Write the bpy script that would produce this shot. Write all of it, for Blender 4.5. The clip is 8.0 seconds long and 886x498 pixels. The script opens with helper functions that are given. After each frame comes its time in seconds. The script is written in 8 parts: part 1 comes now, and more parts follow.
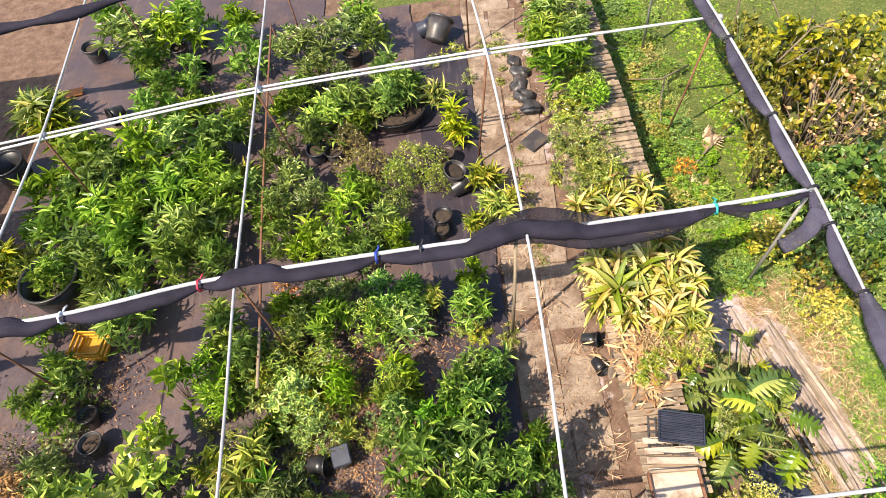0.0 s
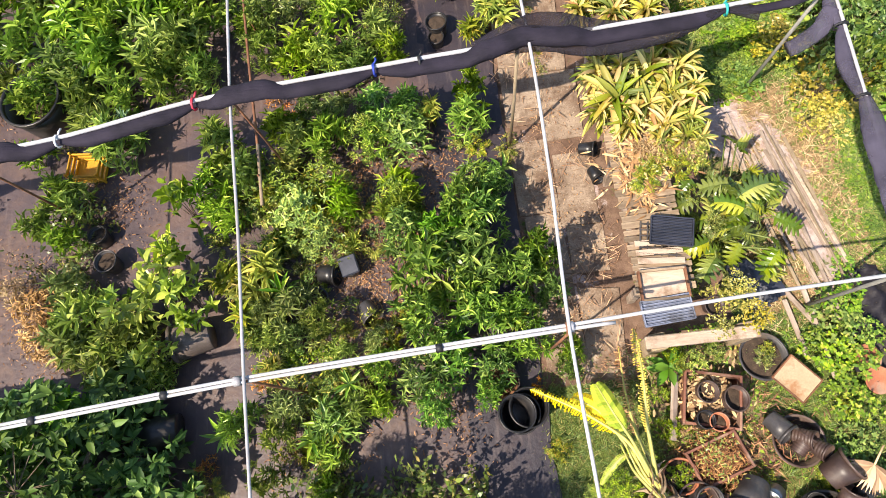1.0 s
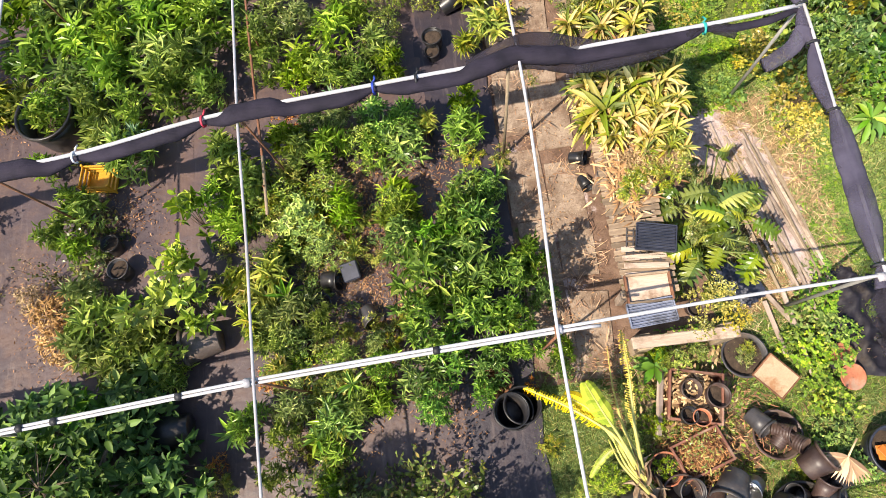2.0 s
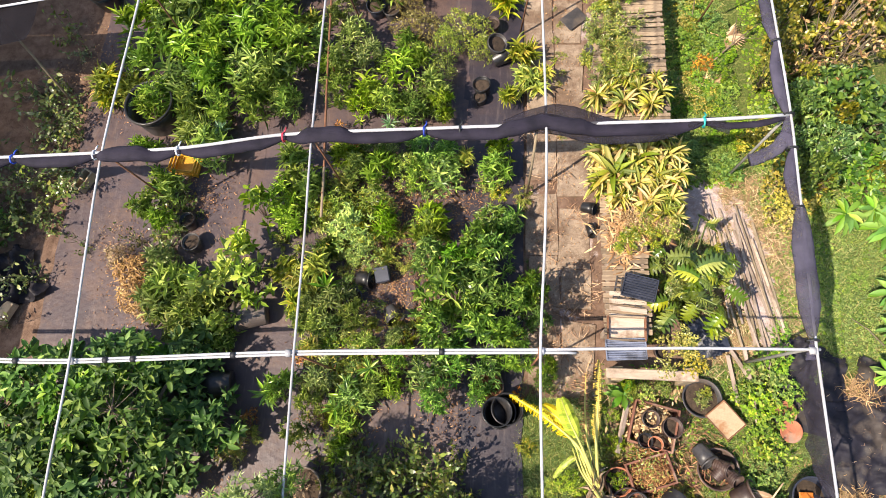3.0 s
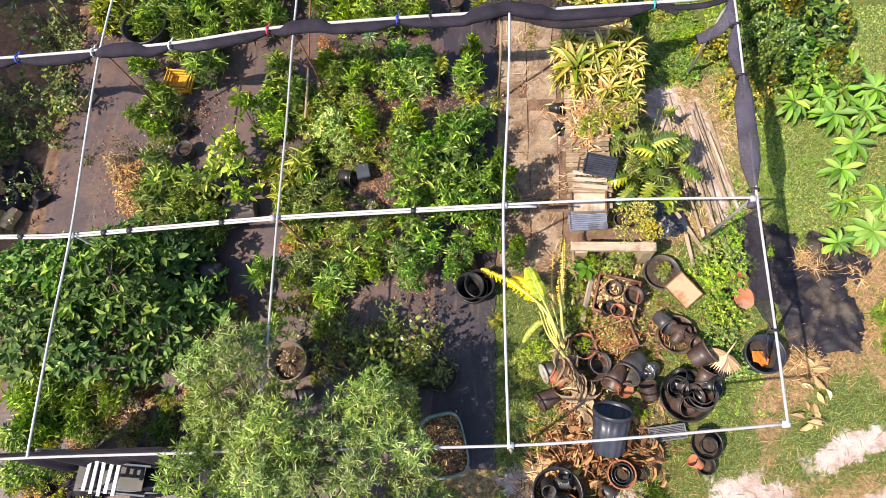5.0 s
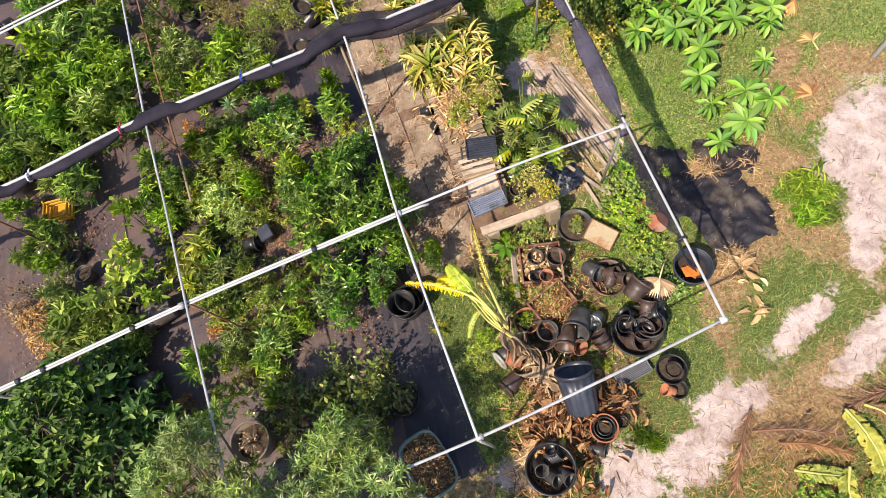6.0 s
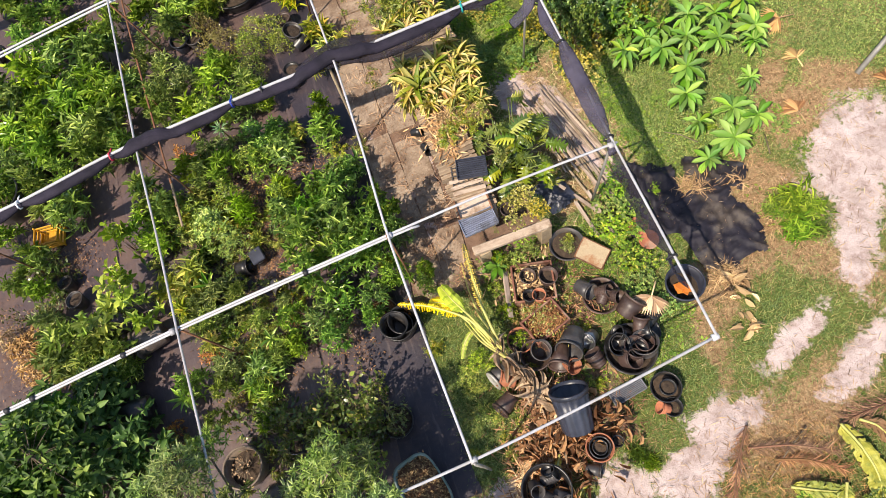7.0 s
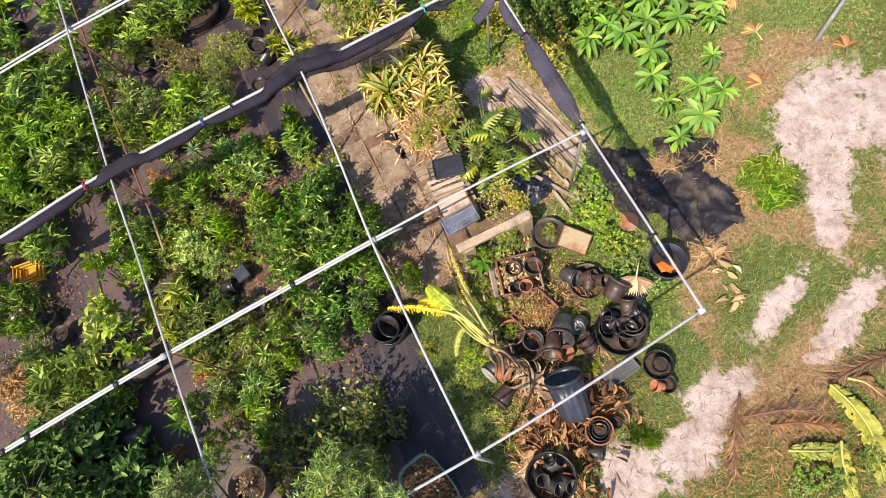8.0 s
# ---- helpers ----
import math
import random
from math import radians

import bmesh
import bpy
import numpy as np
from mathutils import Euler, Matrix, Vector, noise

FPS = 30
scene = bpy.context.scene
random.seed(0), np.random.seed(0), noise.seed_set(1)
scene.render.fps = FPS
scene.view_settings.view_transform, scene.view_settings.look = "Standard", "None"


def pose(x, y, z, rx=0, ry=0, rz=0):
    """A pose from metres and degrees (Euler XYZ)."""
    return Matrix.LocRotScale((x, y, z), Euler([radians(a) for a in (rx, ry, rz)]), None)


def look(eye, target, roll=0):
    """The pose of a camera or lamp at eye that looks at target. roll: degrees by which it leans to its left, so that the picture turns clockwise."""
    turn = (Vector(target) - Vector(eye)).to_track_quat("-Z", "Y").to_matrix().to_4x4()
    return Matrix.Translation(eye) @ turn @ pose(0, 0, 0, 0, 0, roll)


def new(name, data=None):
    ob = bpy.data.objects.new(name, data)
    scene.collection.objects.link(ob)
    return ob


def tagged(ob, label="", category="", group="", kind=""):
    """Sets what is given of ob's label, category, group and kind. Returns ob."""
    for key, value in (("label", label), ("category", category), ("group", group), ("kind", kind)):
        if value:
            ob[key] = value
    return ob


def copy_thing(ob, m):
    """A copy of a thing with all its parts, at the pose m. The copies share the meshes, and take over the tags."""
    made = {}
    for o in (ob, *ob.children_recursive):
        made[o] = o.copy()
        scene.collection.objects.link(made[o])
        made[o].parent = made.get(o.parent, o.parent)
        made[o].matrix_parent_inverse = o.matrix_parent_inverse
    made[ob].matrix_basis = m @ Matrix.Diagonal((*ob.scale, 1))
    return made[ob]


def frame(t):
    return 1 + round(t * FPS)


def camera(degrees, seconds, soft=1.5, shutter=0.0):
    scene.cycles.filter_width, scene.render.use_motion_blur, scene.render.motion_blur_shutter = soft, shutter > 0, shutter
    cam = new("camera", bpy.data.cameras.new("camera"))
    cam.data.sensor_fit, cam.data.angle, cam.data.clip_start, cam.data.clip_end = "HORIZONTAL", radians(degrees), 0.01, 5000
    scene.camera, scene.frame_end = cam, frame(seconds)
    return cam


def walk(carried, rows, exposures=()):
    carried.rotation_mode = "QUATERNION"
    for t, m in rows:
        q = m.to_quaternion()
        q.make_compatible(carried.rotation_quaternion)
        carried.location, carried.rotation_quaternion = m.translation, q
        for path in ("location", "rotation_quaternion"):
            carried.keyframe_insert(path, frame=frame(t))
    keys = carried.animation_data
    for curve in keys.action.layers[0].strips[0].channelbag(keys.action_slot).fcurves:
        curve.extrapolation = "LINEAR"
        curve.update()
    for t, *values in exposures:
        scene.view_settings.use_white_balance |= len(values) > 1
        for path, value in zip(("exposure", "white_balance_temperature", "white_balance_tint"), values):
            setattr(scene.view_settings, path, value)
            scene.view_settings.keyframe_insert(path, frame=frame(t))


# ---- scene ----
cam = camera(69.5, 8.0, soft=0.5)
PATH = [
    (0, (-0.512, -0.913, 7.976), (-0.606, 0.208, 6.323), -11.3),
    (0.5, (-0.552, -0.949, 7.965), (-0.637, 0.177, 6.314), -11.4),
    (0.6, (-0.588, -0.982, 7.985), (-0.677, 0.069, 6.289), -12.04),
    (0.7, (-0.622, -1.01, 8.0), (-0.716, -0.059, 6.247), -13.08),
    (0.8, (-0.63, -1.019, 8.014), (-0.735, -0.188, 6.202), -14.92),
    (0.9, (-0.665, -0.976, 8.035), (-0.783, -0.261, 6.173), -16.76),
    (1, (-0.69, -0.901, 8.077), (-0.814, -0.309, 6.17), -19.2),
    (1.5, (-0.678, -0.911, 8.074), (-0.799, -0.324, 6.166), -19.5),
    (1.7, (-0.672, -0.913, 8.118), (-0.79, -0.327, 6.209), -19.3),
    (2.8, (-0.384, -1.088, 9.921), (-0.568, -0.494, 8.02), -20.3),
    (3, (-0.367, -1.161, 10.026), (-0.581, -0.563, 8.129), -18.3),
    (3.5, (-0.345, -1.28, 10.169), (-0.582, -0.686, 8.274), -17.0),
    (4, (-0.282, -1.634, 10.206), (-0.522, -1.034, 8.313), -16.9),
    (4.5, (-0.135, -2.423, 10.124), (-0.387, -1.804, 8.239), -15.6),
    (5, (0.113, -3.202, 10.022), (-0.106, -2.571, 8.137), -18.6),
    (5.2, (0.228, -3.402, 9.963), (0.058, -2.767, 8.074), -22.0),
    (6.3, (0.789, -3.625, 9.791), (0.722, -2.876, 7.938), -25.8),
    (6.5, (0.785, -3.616, 9.794), (0.728, -2.86, 7.944), -25.3),
    (7, (0.797, -3.594, 9.812), (0.75, -2.831, 7.964), -24.8),
    (7.5, (0.768, -3.626, 9.822), (0.729, -2.863, 7.974), -24.5),
    (8, (0.768, -3.637, 9.857), (0.772, -2.889, 8.002), -26.4),
]
EXPOSURE = [(0.0, 0.82), (1.5, 0.71), (5.0, 0.71), (6.3, 0.44), (8.0, 0.42)]
walk(cam, [(t, look(eye, target, roll)) for t, eye, target, roll in PATH], EXPOSURE)

# ---- light ----
SUN_DIR = Vector((1.2, 0.82, -2.05)).normalized()   # the way the sunlight travels
world = bpy.data.worlds.new("sky")
scene.world = world
world.use_nodes = True
wn = world.node_tree
wn.nodes.clear()
sky = wn.nodes.new("ShaderNodeTexSky")
sky.sky_type = "NISHITA"
sky.sun_disc = False
sky.sun_elevation = math.asin(-SUN_DIR.z)
sky.sun_rotation = math.atan2(-SUN_DIR.x, -SUN_DIR.y)
bg = wn.nodes.new("ShaderNodeBackground")
bg.inputs["Strength"].default_value = 0.135
wo = wn.nodes.new("ShaderNodeOutputWorld")
wn.links.new(sky.outputs[0], bg.inputs[0])
wn.links.new(bg.outputs[0], wo.inputs[0])
sun = new("sun", bpy.data.lights.new("sun", "SUN"))
sun.data.energy = 5.0
sun.data.angle = radians(0.6)
sun.data.color = (1.0, 0.875, 0.715)
sun.matrix_world = look((0, 0, 30), Vector((0, 0, 30)) + SUN_DIR)



# ---- materials ----
class Mat:
    """A node material with short helpers."""

    def __init__(self, name, rough=0.6, metal=0.0, spec=0.5):
        self.m = bpy.data.materials.new(name)
        self.m.use_nodes = True
        self.t = self.m.node_tree
        self.b = self.t.nodes["Principled BSDF"]
        self.o = self.t.nodes["Material Output"]
        self.b.inputs["Roughness"].default_value = rough
        self.b.inputs["Metallic"].default_value = metal
        self.b.inputs["Specular IOR Level"].default_value = spec
        self.co = self.t.nodes.new("ShaderNodeTexCoord").outputs["Object"]

    def node(self, kind):
        return self.t.nodes.new(kind)

    def link(self, a, b):
        self.t.links.new(a, b)

    def noise(self, scale, detail=3, rough=0.6, co=None, stretch=None):
        src = co or self.co
        if stretch:
            mp = self.node("ShaderNodeMapping")
            mp.inputs["Scale"].default_value = stretch
            self.link(src, mp.inputs[0])
            src = mp.outputs[0]
        n = self.node("ShaderNodeTexNoise")
        n.inputs["Scale"].default_value = scale
        n.inputs["Detail"].default_value = detail
        n.inputs["Roughness"].default_value = rough
        self.link(src, n.inputs["Vector"])
        return n.outputs["Fac"]

    def ramp(self, fac, stops):
        r = self.node("ShaderNodeValToRGB")
        e = r.color_ramp.elements
        while len(e) < len(stops):
            e.new(0.5)
        for el, (p, c) in zip(e, stops):
            el.position = p
            el.color = (*c, 1) if len(c) == 3 else c
        self.link(fac, r.inputs[0])
        return r.outputs[0]

    def mix(self, fac, a, b, blend="MIX"):
        n = self.node("ShaderNodeMix")
        n.data_type = "RGBA"
        n.blend_type = blend
        for sock, v in ((n.inputs[0], fac), (n.inputs[6], a), (n.inputs[7], b)):
            if isinstance(v, (int, float)):
                sock.default_value = v
            elif isinstance(v, tuple):
                sock.default_value = (*v, 1)
            else:
                self.link(v, sock)
        return n.outputs[2]

    def bump(self, height, strength=0.3, distance=0.01):
        n = self.node("ShaderNodeBump")
        n.inputs["Strength"].default_value = strength
        n.inputs["Distance"].default_value = distance
        self.link(height, n.inputs["Height"])
        self.link(n.outputs[0], self.b.inputs["Normal"])
        return n

    def color(self, c):
        self.link(c, self.b.inputs["Base Color"])
        return self


def leaf_mat(name, stops, rough=0.33, thin=0.2, spec=0.6):
    """Foliage: each leaf takes its own tint; thin leaves let some light through."""
    m = Mat(name, rough, spec=spec)
    n = len(stops) - 1
    red = 1.2 if stops[0][1][0] > stops[0][1][1] else 1.16
    stops = [(p, tuple((0.97 + 0.4 * i / n) * v for v in (1.03 * red * r, 1.1 * g, 0.8 * b))) for i, (p, (r, g, b)) in enumerate(stops)]
    geo = m.node("ShaderNodeNewGeometry")
    info = m.node("ShaderNodeObjectInfo")
    add = m.node("ShaderNodeMath")
    add.operation = "MULTIPLY_ADD"
    m.link(info.outputs["Random"], add.inputs[0])
    add.inputs[1].default_value = 1.0
    m.link(geo.outputs["Random Per Island"], add.inputs[2])
    frac = m.node("ShaderNodeMath")
    frac.operation = "FRACT"
    m.link(add.outputs[0], frac.inputs[0])
    col = m.ramp(frac.outputs[0], stops)
    hsv = m.node("ShaderNodeHueSaturation")
    for sock, lo, hi, k in (("Hue", 0.483, 0.512, 7.3), ("Saturation", 0.82, 1.08, 13.7), ("Value", 0.78, 1.4, 29.1)):
        w = m.node("ShaderNodeMath")
        w.operation = "MULTIPLY"
        w.inputs[1].default_value = k
        m.link(info.outputs["Random"], w.inputs[0])
        fr = m.node("ShaderNodeMath")
        fr.operation = "FRACT"
        m.link(w.outputs[0], fr.inputs[0])
        rg = m.node("ShaderNodeMapRange")
        rg.inputs["To Min"].default_value, rg.inputs["To Max"].default_value = lo, hi
        m.link(fr.outputs[0], rg.inputs["Value"])
        m.link(rg.outputs[0], hsv.inputs[sock])
    m.link(col, hsv.inputs["Color"])
    col = hsv.outputs[0]
    blot = m.noise(22, 2)
    col = m.mix(m.ramp(blot, [(0.35, (0, 0, 0)), (0.7, (0.35, 0.35, 0.35))]), col, (0.9, 1.0, 0.55), "MULTIPLY")
    m.color(col)
    tr = m.node("ShaderNodeBsdfTranslucent")
    hue = m.mix(0.5, col, (0.8, 1.0, 0.25), "MULTIPLY")
    m.link(hue, tr.inputs["Color"])
    mx = m.node("ShaderNodeMixShader")
    mx.inputs[0].default_value = thin
    m.link(m.b.outputs[0], mx.inputs[1])
    m.link(tr.outputs[0], mx.inputs[2])
    m.link(mx.outputs[0], m.o.inputs["Surface"])
    return m.m


def plain_mat(name, dark, light, scale=6, rough=0.6, metal=0.0, bump=0.2, stretch=None, fine=60, spec=0.5, dirt=None, vary=0.2):
    """Two tones at a large and a small scale, with relief; dirt: a third tone in stains."""
    m = Mat(name, rough, metal, spec)
    info = m.node("ShaderNodeObjectInfo")
    big = m.noise(scale, 4, stretch=stretch)
    small = m.noise(fine, 3, stretch=stretch)
    c = m.ramp(big, [(0.3, dark), (0.7, light)])
    c = m.mix(m.ramp(small, [(0.3, (0, 0, 0)), (0.8, (0.5, 0.5, 0.5))]), c, tuple(0.6 * v for v in dark))
    if dirt:
        st = m.noise(scale * 0.45, 5, 0.7)
        c = m.mix(m.ramp(st, [(0.5, (0, 0, 0)), (0.62, (0.85, 0.85, 0.85))]), c, dirt)
    hsv = m.node("ShaderNodeHueSaturation")
    mr = m.node("ShaderNodeMapRange")
    mr.inputs["To Min"].default_value, mr.inputs["To Max"].default_value = 1 - vary, 1 + vary
    m.link(info.outputs["Random"], mr.inputs["Value"])
    m.link(mr.outputs[0], hsv.inputs["Value"])
    m.link(c, hsv.inputs["Color"])
    m.color(hsv.outputs[0])
    if bump:
        m.bump(small, bump)
    return m.m


GREEN = {
    "lance": leaf_mat("leaf_lance", [(0.0, (0.06, 0.125, 0.018)), (0.4, (0.125, 0.225, 0.032)), (0.75, (0.22, 0.33, 0.06)), (0.95, (0.32, 0.42, 0.11))]),
    "silver": leaf_mat("leaf_silver", [(0.0, (0.07, 0.13, 0.035)), (0.5, (0.14, 0.21, 0.062)), (0.85, (0.25, 0.33, 0.12)), (1.0, (0.4, 0.45, 0.24))], rough=0.36),
    "schef": leaf_mat("leaf_glossy", [(0.0, (0.045, 0.115, 0.018)), (0.5, (0.1, 0.21, 0.032)), (0.85, (0.2, 0.33, 0.055)), (1.0, (0.36, 0.46, 0.13))], rough=0.3),
    "drac": leaf_mat("leaf_strap", [(0.0, (0.1, 0.15, 0.02)), (0.5, (0.22, 0.28, 0.04)), (0.85, (0.34, 0.36, 0.065)), (1.0, (0.4, 0.33, 0.08))]),
    "fern": leaf_mat("leaf_fern", [(0.0, (0.09, 0.14, 0.02)), (0.5, (0.17, 0.23, 0.035)), (0.85, (0.28, 0.31, 0.06)), (1.0, (0.32, 0.24, 0.08))]),
    "tiny": leaf_mat("leaf_small", [(0.0, (0.06, 0.1, 0.015)), (0.6, (0.13, 0.18, 0.03)), (1.0, (0.23, 0.26, 0.05))]),
    "tinybrown": leaf_mat("leaf_small_brown", [(0.0, (0.09, 0.085, 0.02)), (0.6, (0.16, 0.14, 0.035)), (1.0, (0.2, 0.2, 0.05))]),
    "broad": leaf_mat("leaf_broad", [(0.0, (0.1, 0.18, 0.025)), (0.6, (0.2, 0.29, 0.04)), (1.0, (0.34, 0.4, 0.08))]),
    "tree": leaf_mat("leaf_tree", [(0.0, (0.02, 0.06, 0.01)), (0.5, (0.047, 0.115, 0.018)), (0.85, (0.095, 0.18, 0.032)), (1.0, (0.2, 0.29, 0.07))], rough=0.55, spec=0.3),
    "olive": leaf_mat("leaf_greygreen", [(0.0, (0.07, 0.13, 0.032)), (0.5, (0.135, 0.21, 0.058)), (1.0, (0.25, 0.32, 0.12))], rough=0.42),
    "vine": leaf_mat("leaf_vine", [(0.0, (0.045, 0.085, 0.018)), (0.6, (0.095, 0.145, 0.032)), (0.9, (0.16, 0.2, 0.05)), (1.0, (0.2, 0.17, 0.06))]),
    "hedge": leaf_mat("leaf_hedge", [(0.0, (0.028, 0.075, 0.017)), (0.6, (0.07, 0.15, 0.03)), (1.0, (0.17, 0.25, 0.055))], rough=0.42),
    "yellow": leaf_mat("leaf_yellow", [(0.0, (0.06, 0.085, 0.012)), (0.5, (0.12, 0.13, 0.02)), (1.0, (0.25, 0.225, 0.036))]),
    "lawnweed": leaf_mat("leaf_lawn_weed", [(0.0, (0.045, 0.105, 0.013)), (0.5, (0.095, 0.18, 0.022)), (1.0, (0.17, 0.245, 0.042))], rough=0.5, spec=0.35),
    "bright": leaf_mat("leaf_bright", [(0.0, (0.07, 0.14, 0.015)), (0.5, (0.17, 0.27, 0.028)), (1.0, (0.32, 0.38, 0.06))], rough=0.4),
    "weed": leaf_mat("leaf_weed", [(0.0, (0.05, 0.12, 0.016)), (0.5, (0.11, 0.21, 0.028)), (0.9, (0.2, 0.3, 0.05)), (1.0, (0.27, 0.26, 0.08))], rough=0.5, spec=0.35),
    "edge": leaf_mat("leaf_edge_weed", [(0.0, (0.13, 0.14, 0.02)), (0.5, (0.26, 0.25, 0.045)), (1.0, (0.38, 0.33, 0.08))]),
    "brom": leaf_mat("leaf_bromeliad", [(0.0, (0.11, 0.17, 0.025)), (0.3, (0.2, 0.24, 0.045)), (0.6, (0.38, 0.34, 0.09)), (0.88, (0.48, 0.41, 0.22)), (1.0, (0.34, 0.22, 0.12))], rough=0.5, thin=0.2, spec=0.35),
    "plum": leaf_mat("leaf_plumeria", [(0.0, (0.075, 0.19, 0.03)), (0.6, (0.12, 0.26, 0.04)), (0.93, (0.17, 0.3, 0.05)), (1.0, (0.24, 0.33, 0.05))], rough=0.5, spec=0.3),
    "monst": leaf_mat("leaf_split", [(0.0, (0.05, 0.1, 0.012)), (0.5, (0.095, 0.155, 0.016)), (0.8, (0.155, 0.2, 0.02)), (1.0, (0.25, 0.26, 0.03))], rough=0.3, thin=0.2),
    "banana_y": leaf_mat("leaf_banana_yellow", [(0.0, (0.55, 0.42, 0.03)), (1.0, (0.68, 0.55, 0.06))], rough=0.45),
    "banana_g": leaf_mat("leaf_banana_green", [(0.0, (0.28, 0.4, 0.04)), (1.0, (0.42, 0.5, 0.07))], rough=0.4),
    "dead": leaf_mat("leaf_dead", [(0.0, (0.13, 0.07, 0.035)), (0.5, (0.26, 0.16, 0.085)), (1.0, (0.42, 0.3, 0.18))], rough=0.7, thin=0.12),
    "straw": leaf_mat("leaf_straw", [(0.0, (0.17, 0.1, 0.065)), (0.5, (0.32, 0.215, 0.145)), (1.0, (0.48, 0.37, 0.28))], rough=0.75, thin=0.1),
    "flame": leaf_mat("leaf_orange_dead", [(0.0, (0.2, 0.07, 0.02)), (0.6, (0.36, 0.15, 0.035)), (1.0, (0.5, 0.28, 0.06))], rough=0.65, thin=0.15),
    "rust": leaf_mat("leaf_rust", [(0.0, (0.08, 0.042, 0.025)), (0.6, (0.17, 0.09, 0.052)), (1.0, (0.32, 0.2, 0.125))], rough=0.75, thin=0.1),
    "fresh": leaf_mat("leaf_fresh", [(0.0, (0.07, 0.15, 0.02)), (0.6, (0.14, 0.25, 0.03)), (1.0, (0.28, 0.36, 0.07))]),
    "blue": leaf_mat("leaf_bluegreen", [(0.0, (0.06, 0.13, 0.09)), (0.6, (0.13, 0.24, 0.17)), (1.0, (0.26, 0.38, 0.28))], rough=0.4),
    "grass": leaf_mat("blade_grass", [(0.0, (0.065, 0.125, 0.02)), (0.5, (0.125, 0.205, 0.035)), (0.85, (0.2, 0.24, 0.055)), (1.0, (0.31, 0.25, 0.1))], rough=0.55),
}
BARK = plain_mat("bark", (0.12, 0.085, 0.055), (0.28, 0.22, 0.15), 8, 0.85, bump=0.5, stretch=(1, 1, 0.3))
GREENSTEM = plain_mat("green_stem", (0.1, 0.14, 0.03), (0.22, 0.25, 0.06), 10, 0.6)
BLACK = plain_mat("black_plastic", (0.011, 0.011, 0.012), (0.027, 0.025, 0.027), 7, 0.36, bump=0.05, dirt=(0.045, 0.038, 0.032))
GREYPL = plain_mat("sun_bleached_plastic", (0.036, 0.033, 0.035), (0.08, 0.074, 0.075), 6, 0.42, bump=0.08, dirt=(0.11, 0.085, 0.065))
BLUEBLACK = plain_mat("blue_black_plastic", (0.02, 0.023, 0.036), (0.05, 0.054, 0.078), 5, 0.4, bump=0.06)
BROWNPL = plain_mat("brown_plastic", (0.046, 0.028, 0.024), (0.1, 0.062, 0.05), 6, 0.45, bump=0.08, dirt=(0.12, 0.085, 0.065))
TERRA = plain_mat("terracotta", (0.3, 0.1, 0.05), (0.45, 0.17, 0.085), 6, 0.85, bump=0.25, dirt=(0.3, 0.2, 0.14))
SOIL = plain_mat("potting_soil", (0.03, 0.02, 0.013), (0.09, 0.06, 0.04), 14, 0.95, bump=0.8, fine=90)
MULCH = plain_mat("bark_mulch", (0.12, 0.05, 0.025), (0.3, 0.14, 0.07), 18, 0.9, bump=0.8, fine=80)
PIPE = plain_mat("galvanised_white_pipe", (0.38, 0.375, 0.4), (0.56, 0.55, 0.58), 4, 0.42, bump=0.03, fine=30, dirt=(0.36, 0.34, 0.33))
PVC = plain_mat("white_pvc", (0.48, 0.48, 0.51), (0.63, 0.62, 0.64), 4, 0.38, bump=0.02, fine=25, dirt=(0.5, 0.48, 0.46))
RUST = plain_mat("rusty_steel", (0.13, 0.05, 0.025), (0.3, 0.14, 0.07), 9, 0.85, bump=0.4)
BAMBOO = plain_mat("weathered_pole", (0.22, 0.16, 0.1), (0.4, 0.31, 0.2), 8, 0.75, bump=0.3, stretch=(1, 1, 0.25))
GREYPOLE = plain_mat("grey_steel_pole", (0.25, 0.24, 0.22), (0.4, 0.38, 0.34), 8, 0.6, 0.3, bump=0.2)
WOOD = plain_mat("weathered_board", (0.2, 0.135, 0.085), (0.42, 0.32, 0.21), 7, 0.85, bump=0.5, stretch=(0.35, 3, 3), fine=22, dirt=(0.15, 0.105, 0.07), vary=0.38)
WOODY = plain_mat("weathered_plank", (0.3, 0.22, 0.17), (0.52, 0.42, 0.34), 5, 0.85, bump=0.5, stretch=(3, 0.3, 3), fine=22, dirt=(0.2, 0.15, 0.11))
PALE = plain_mat("pale_board", (0.42, 0.31, 0.23), (0.6, 0.48, 0.37), 5, 0.85, bump=0.4, stretch=(0.5, 3, 3), fine=24, dirt=(0.2, 0.125, 0.075))
# tray plastic with the sky's reflection put into its colour as extra brightness
TRAYGREY = plain_mat("sky_sheen_blue_plastic", (0.17, 0.19, 0.27), (0.3, 0.33, 0.43), 6, 0.45, bump=0.1, dirt=(0.07, 0.07, 0.085))


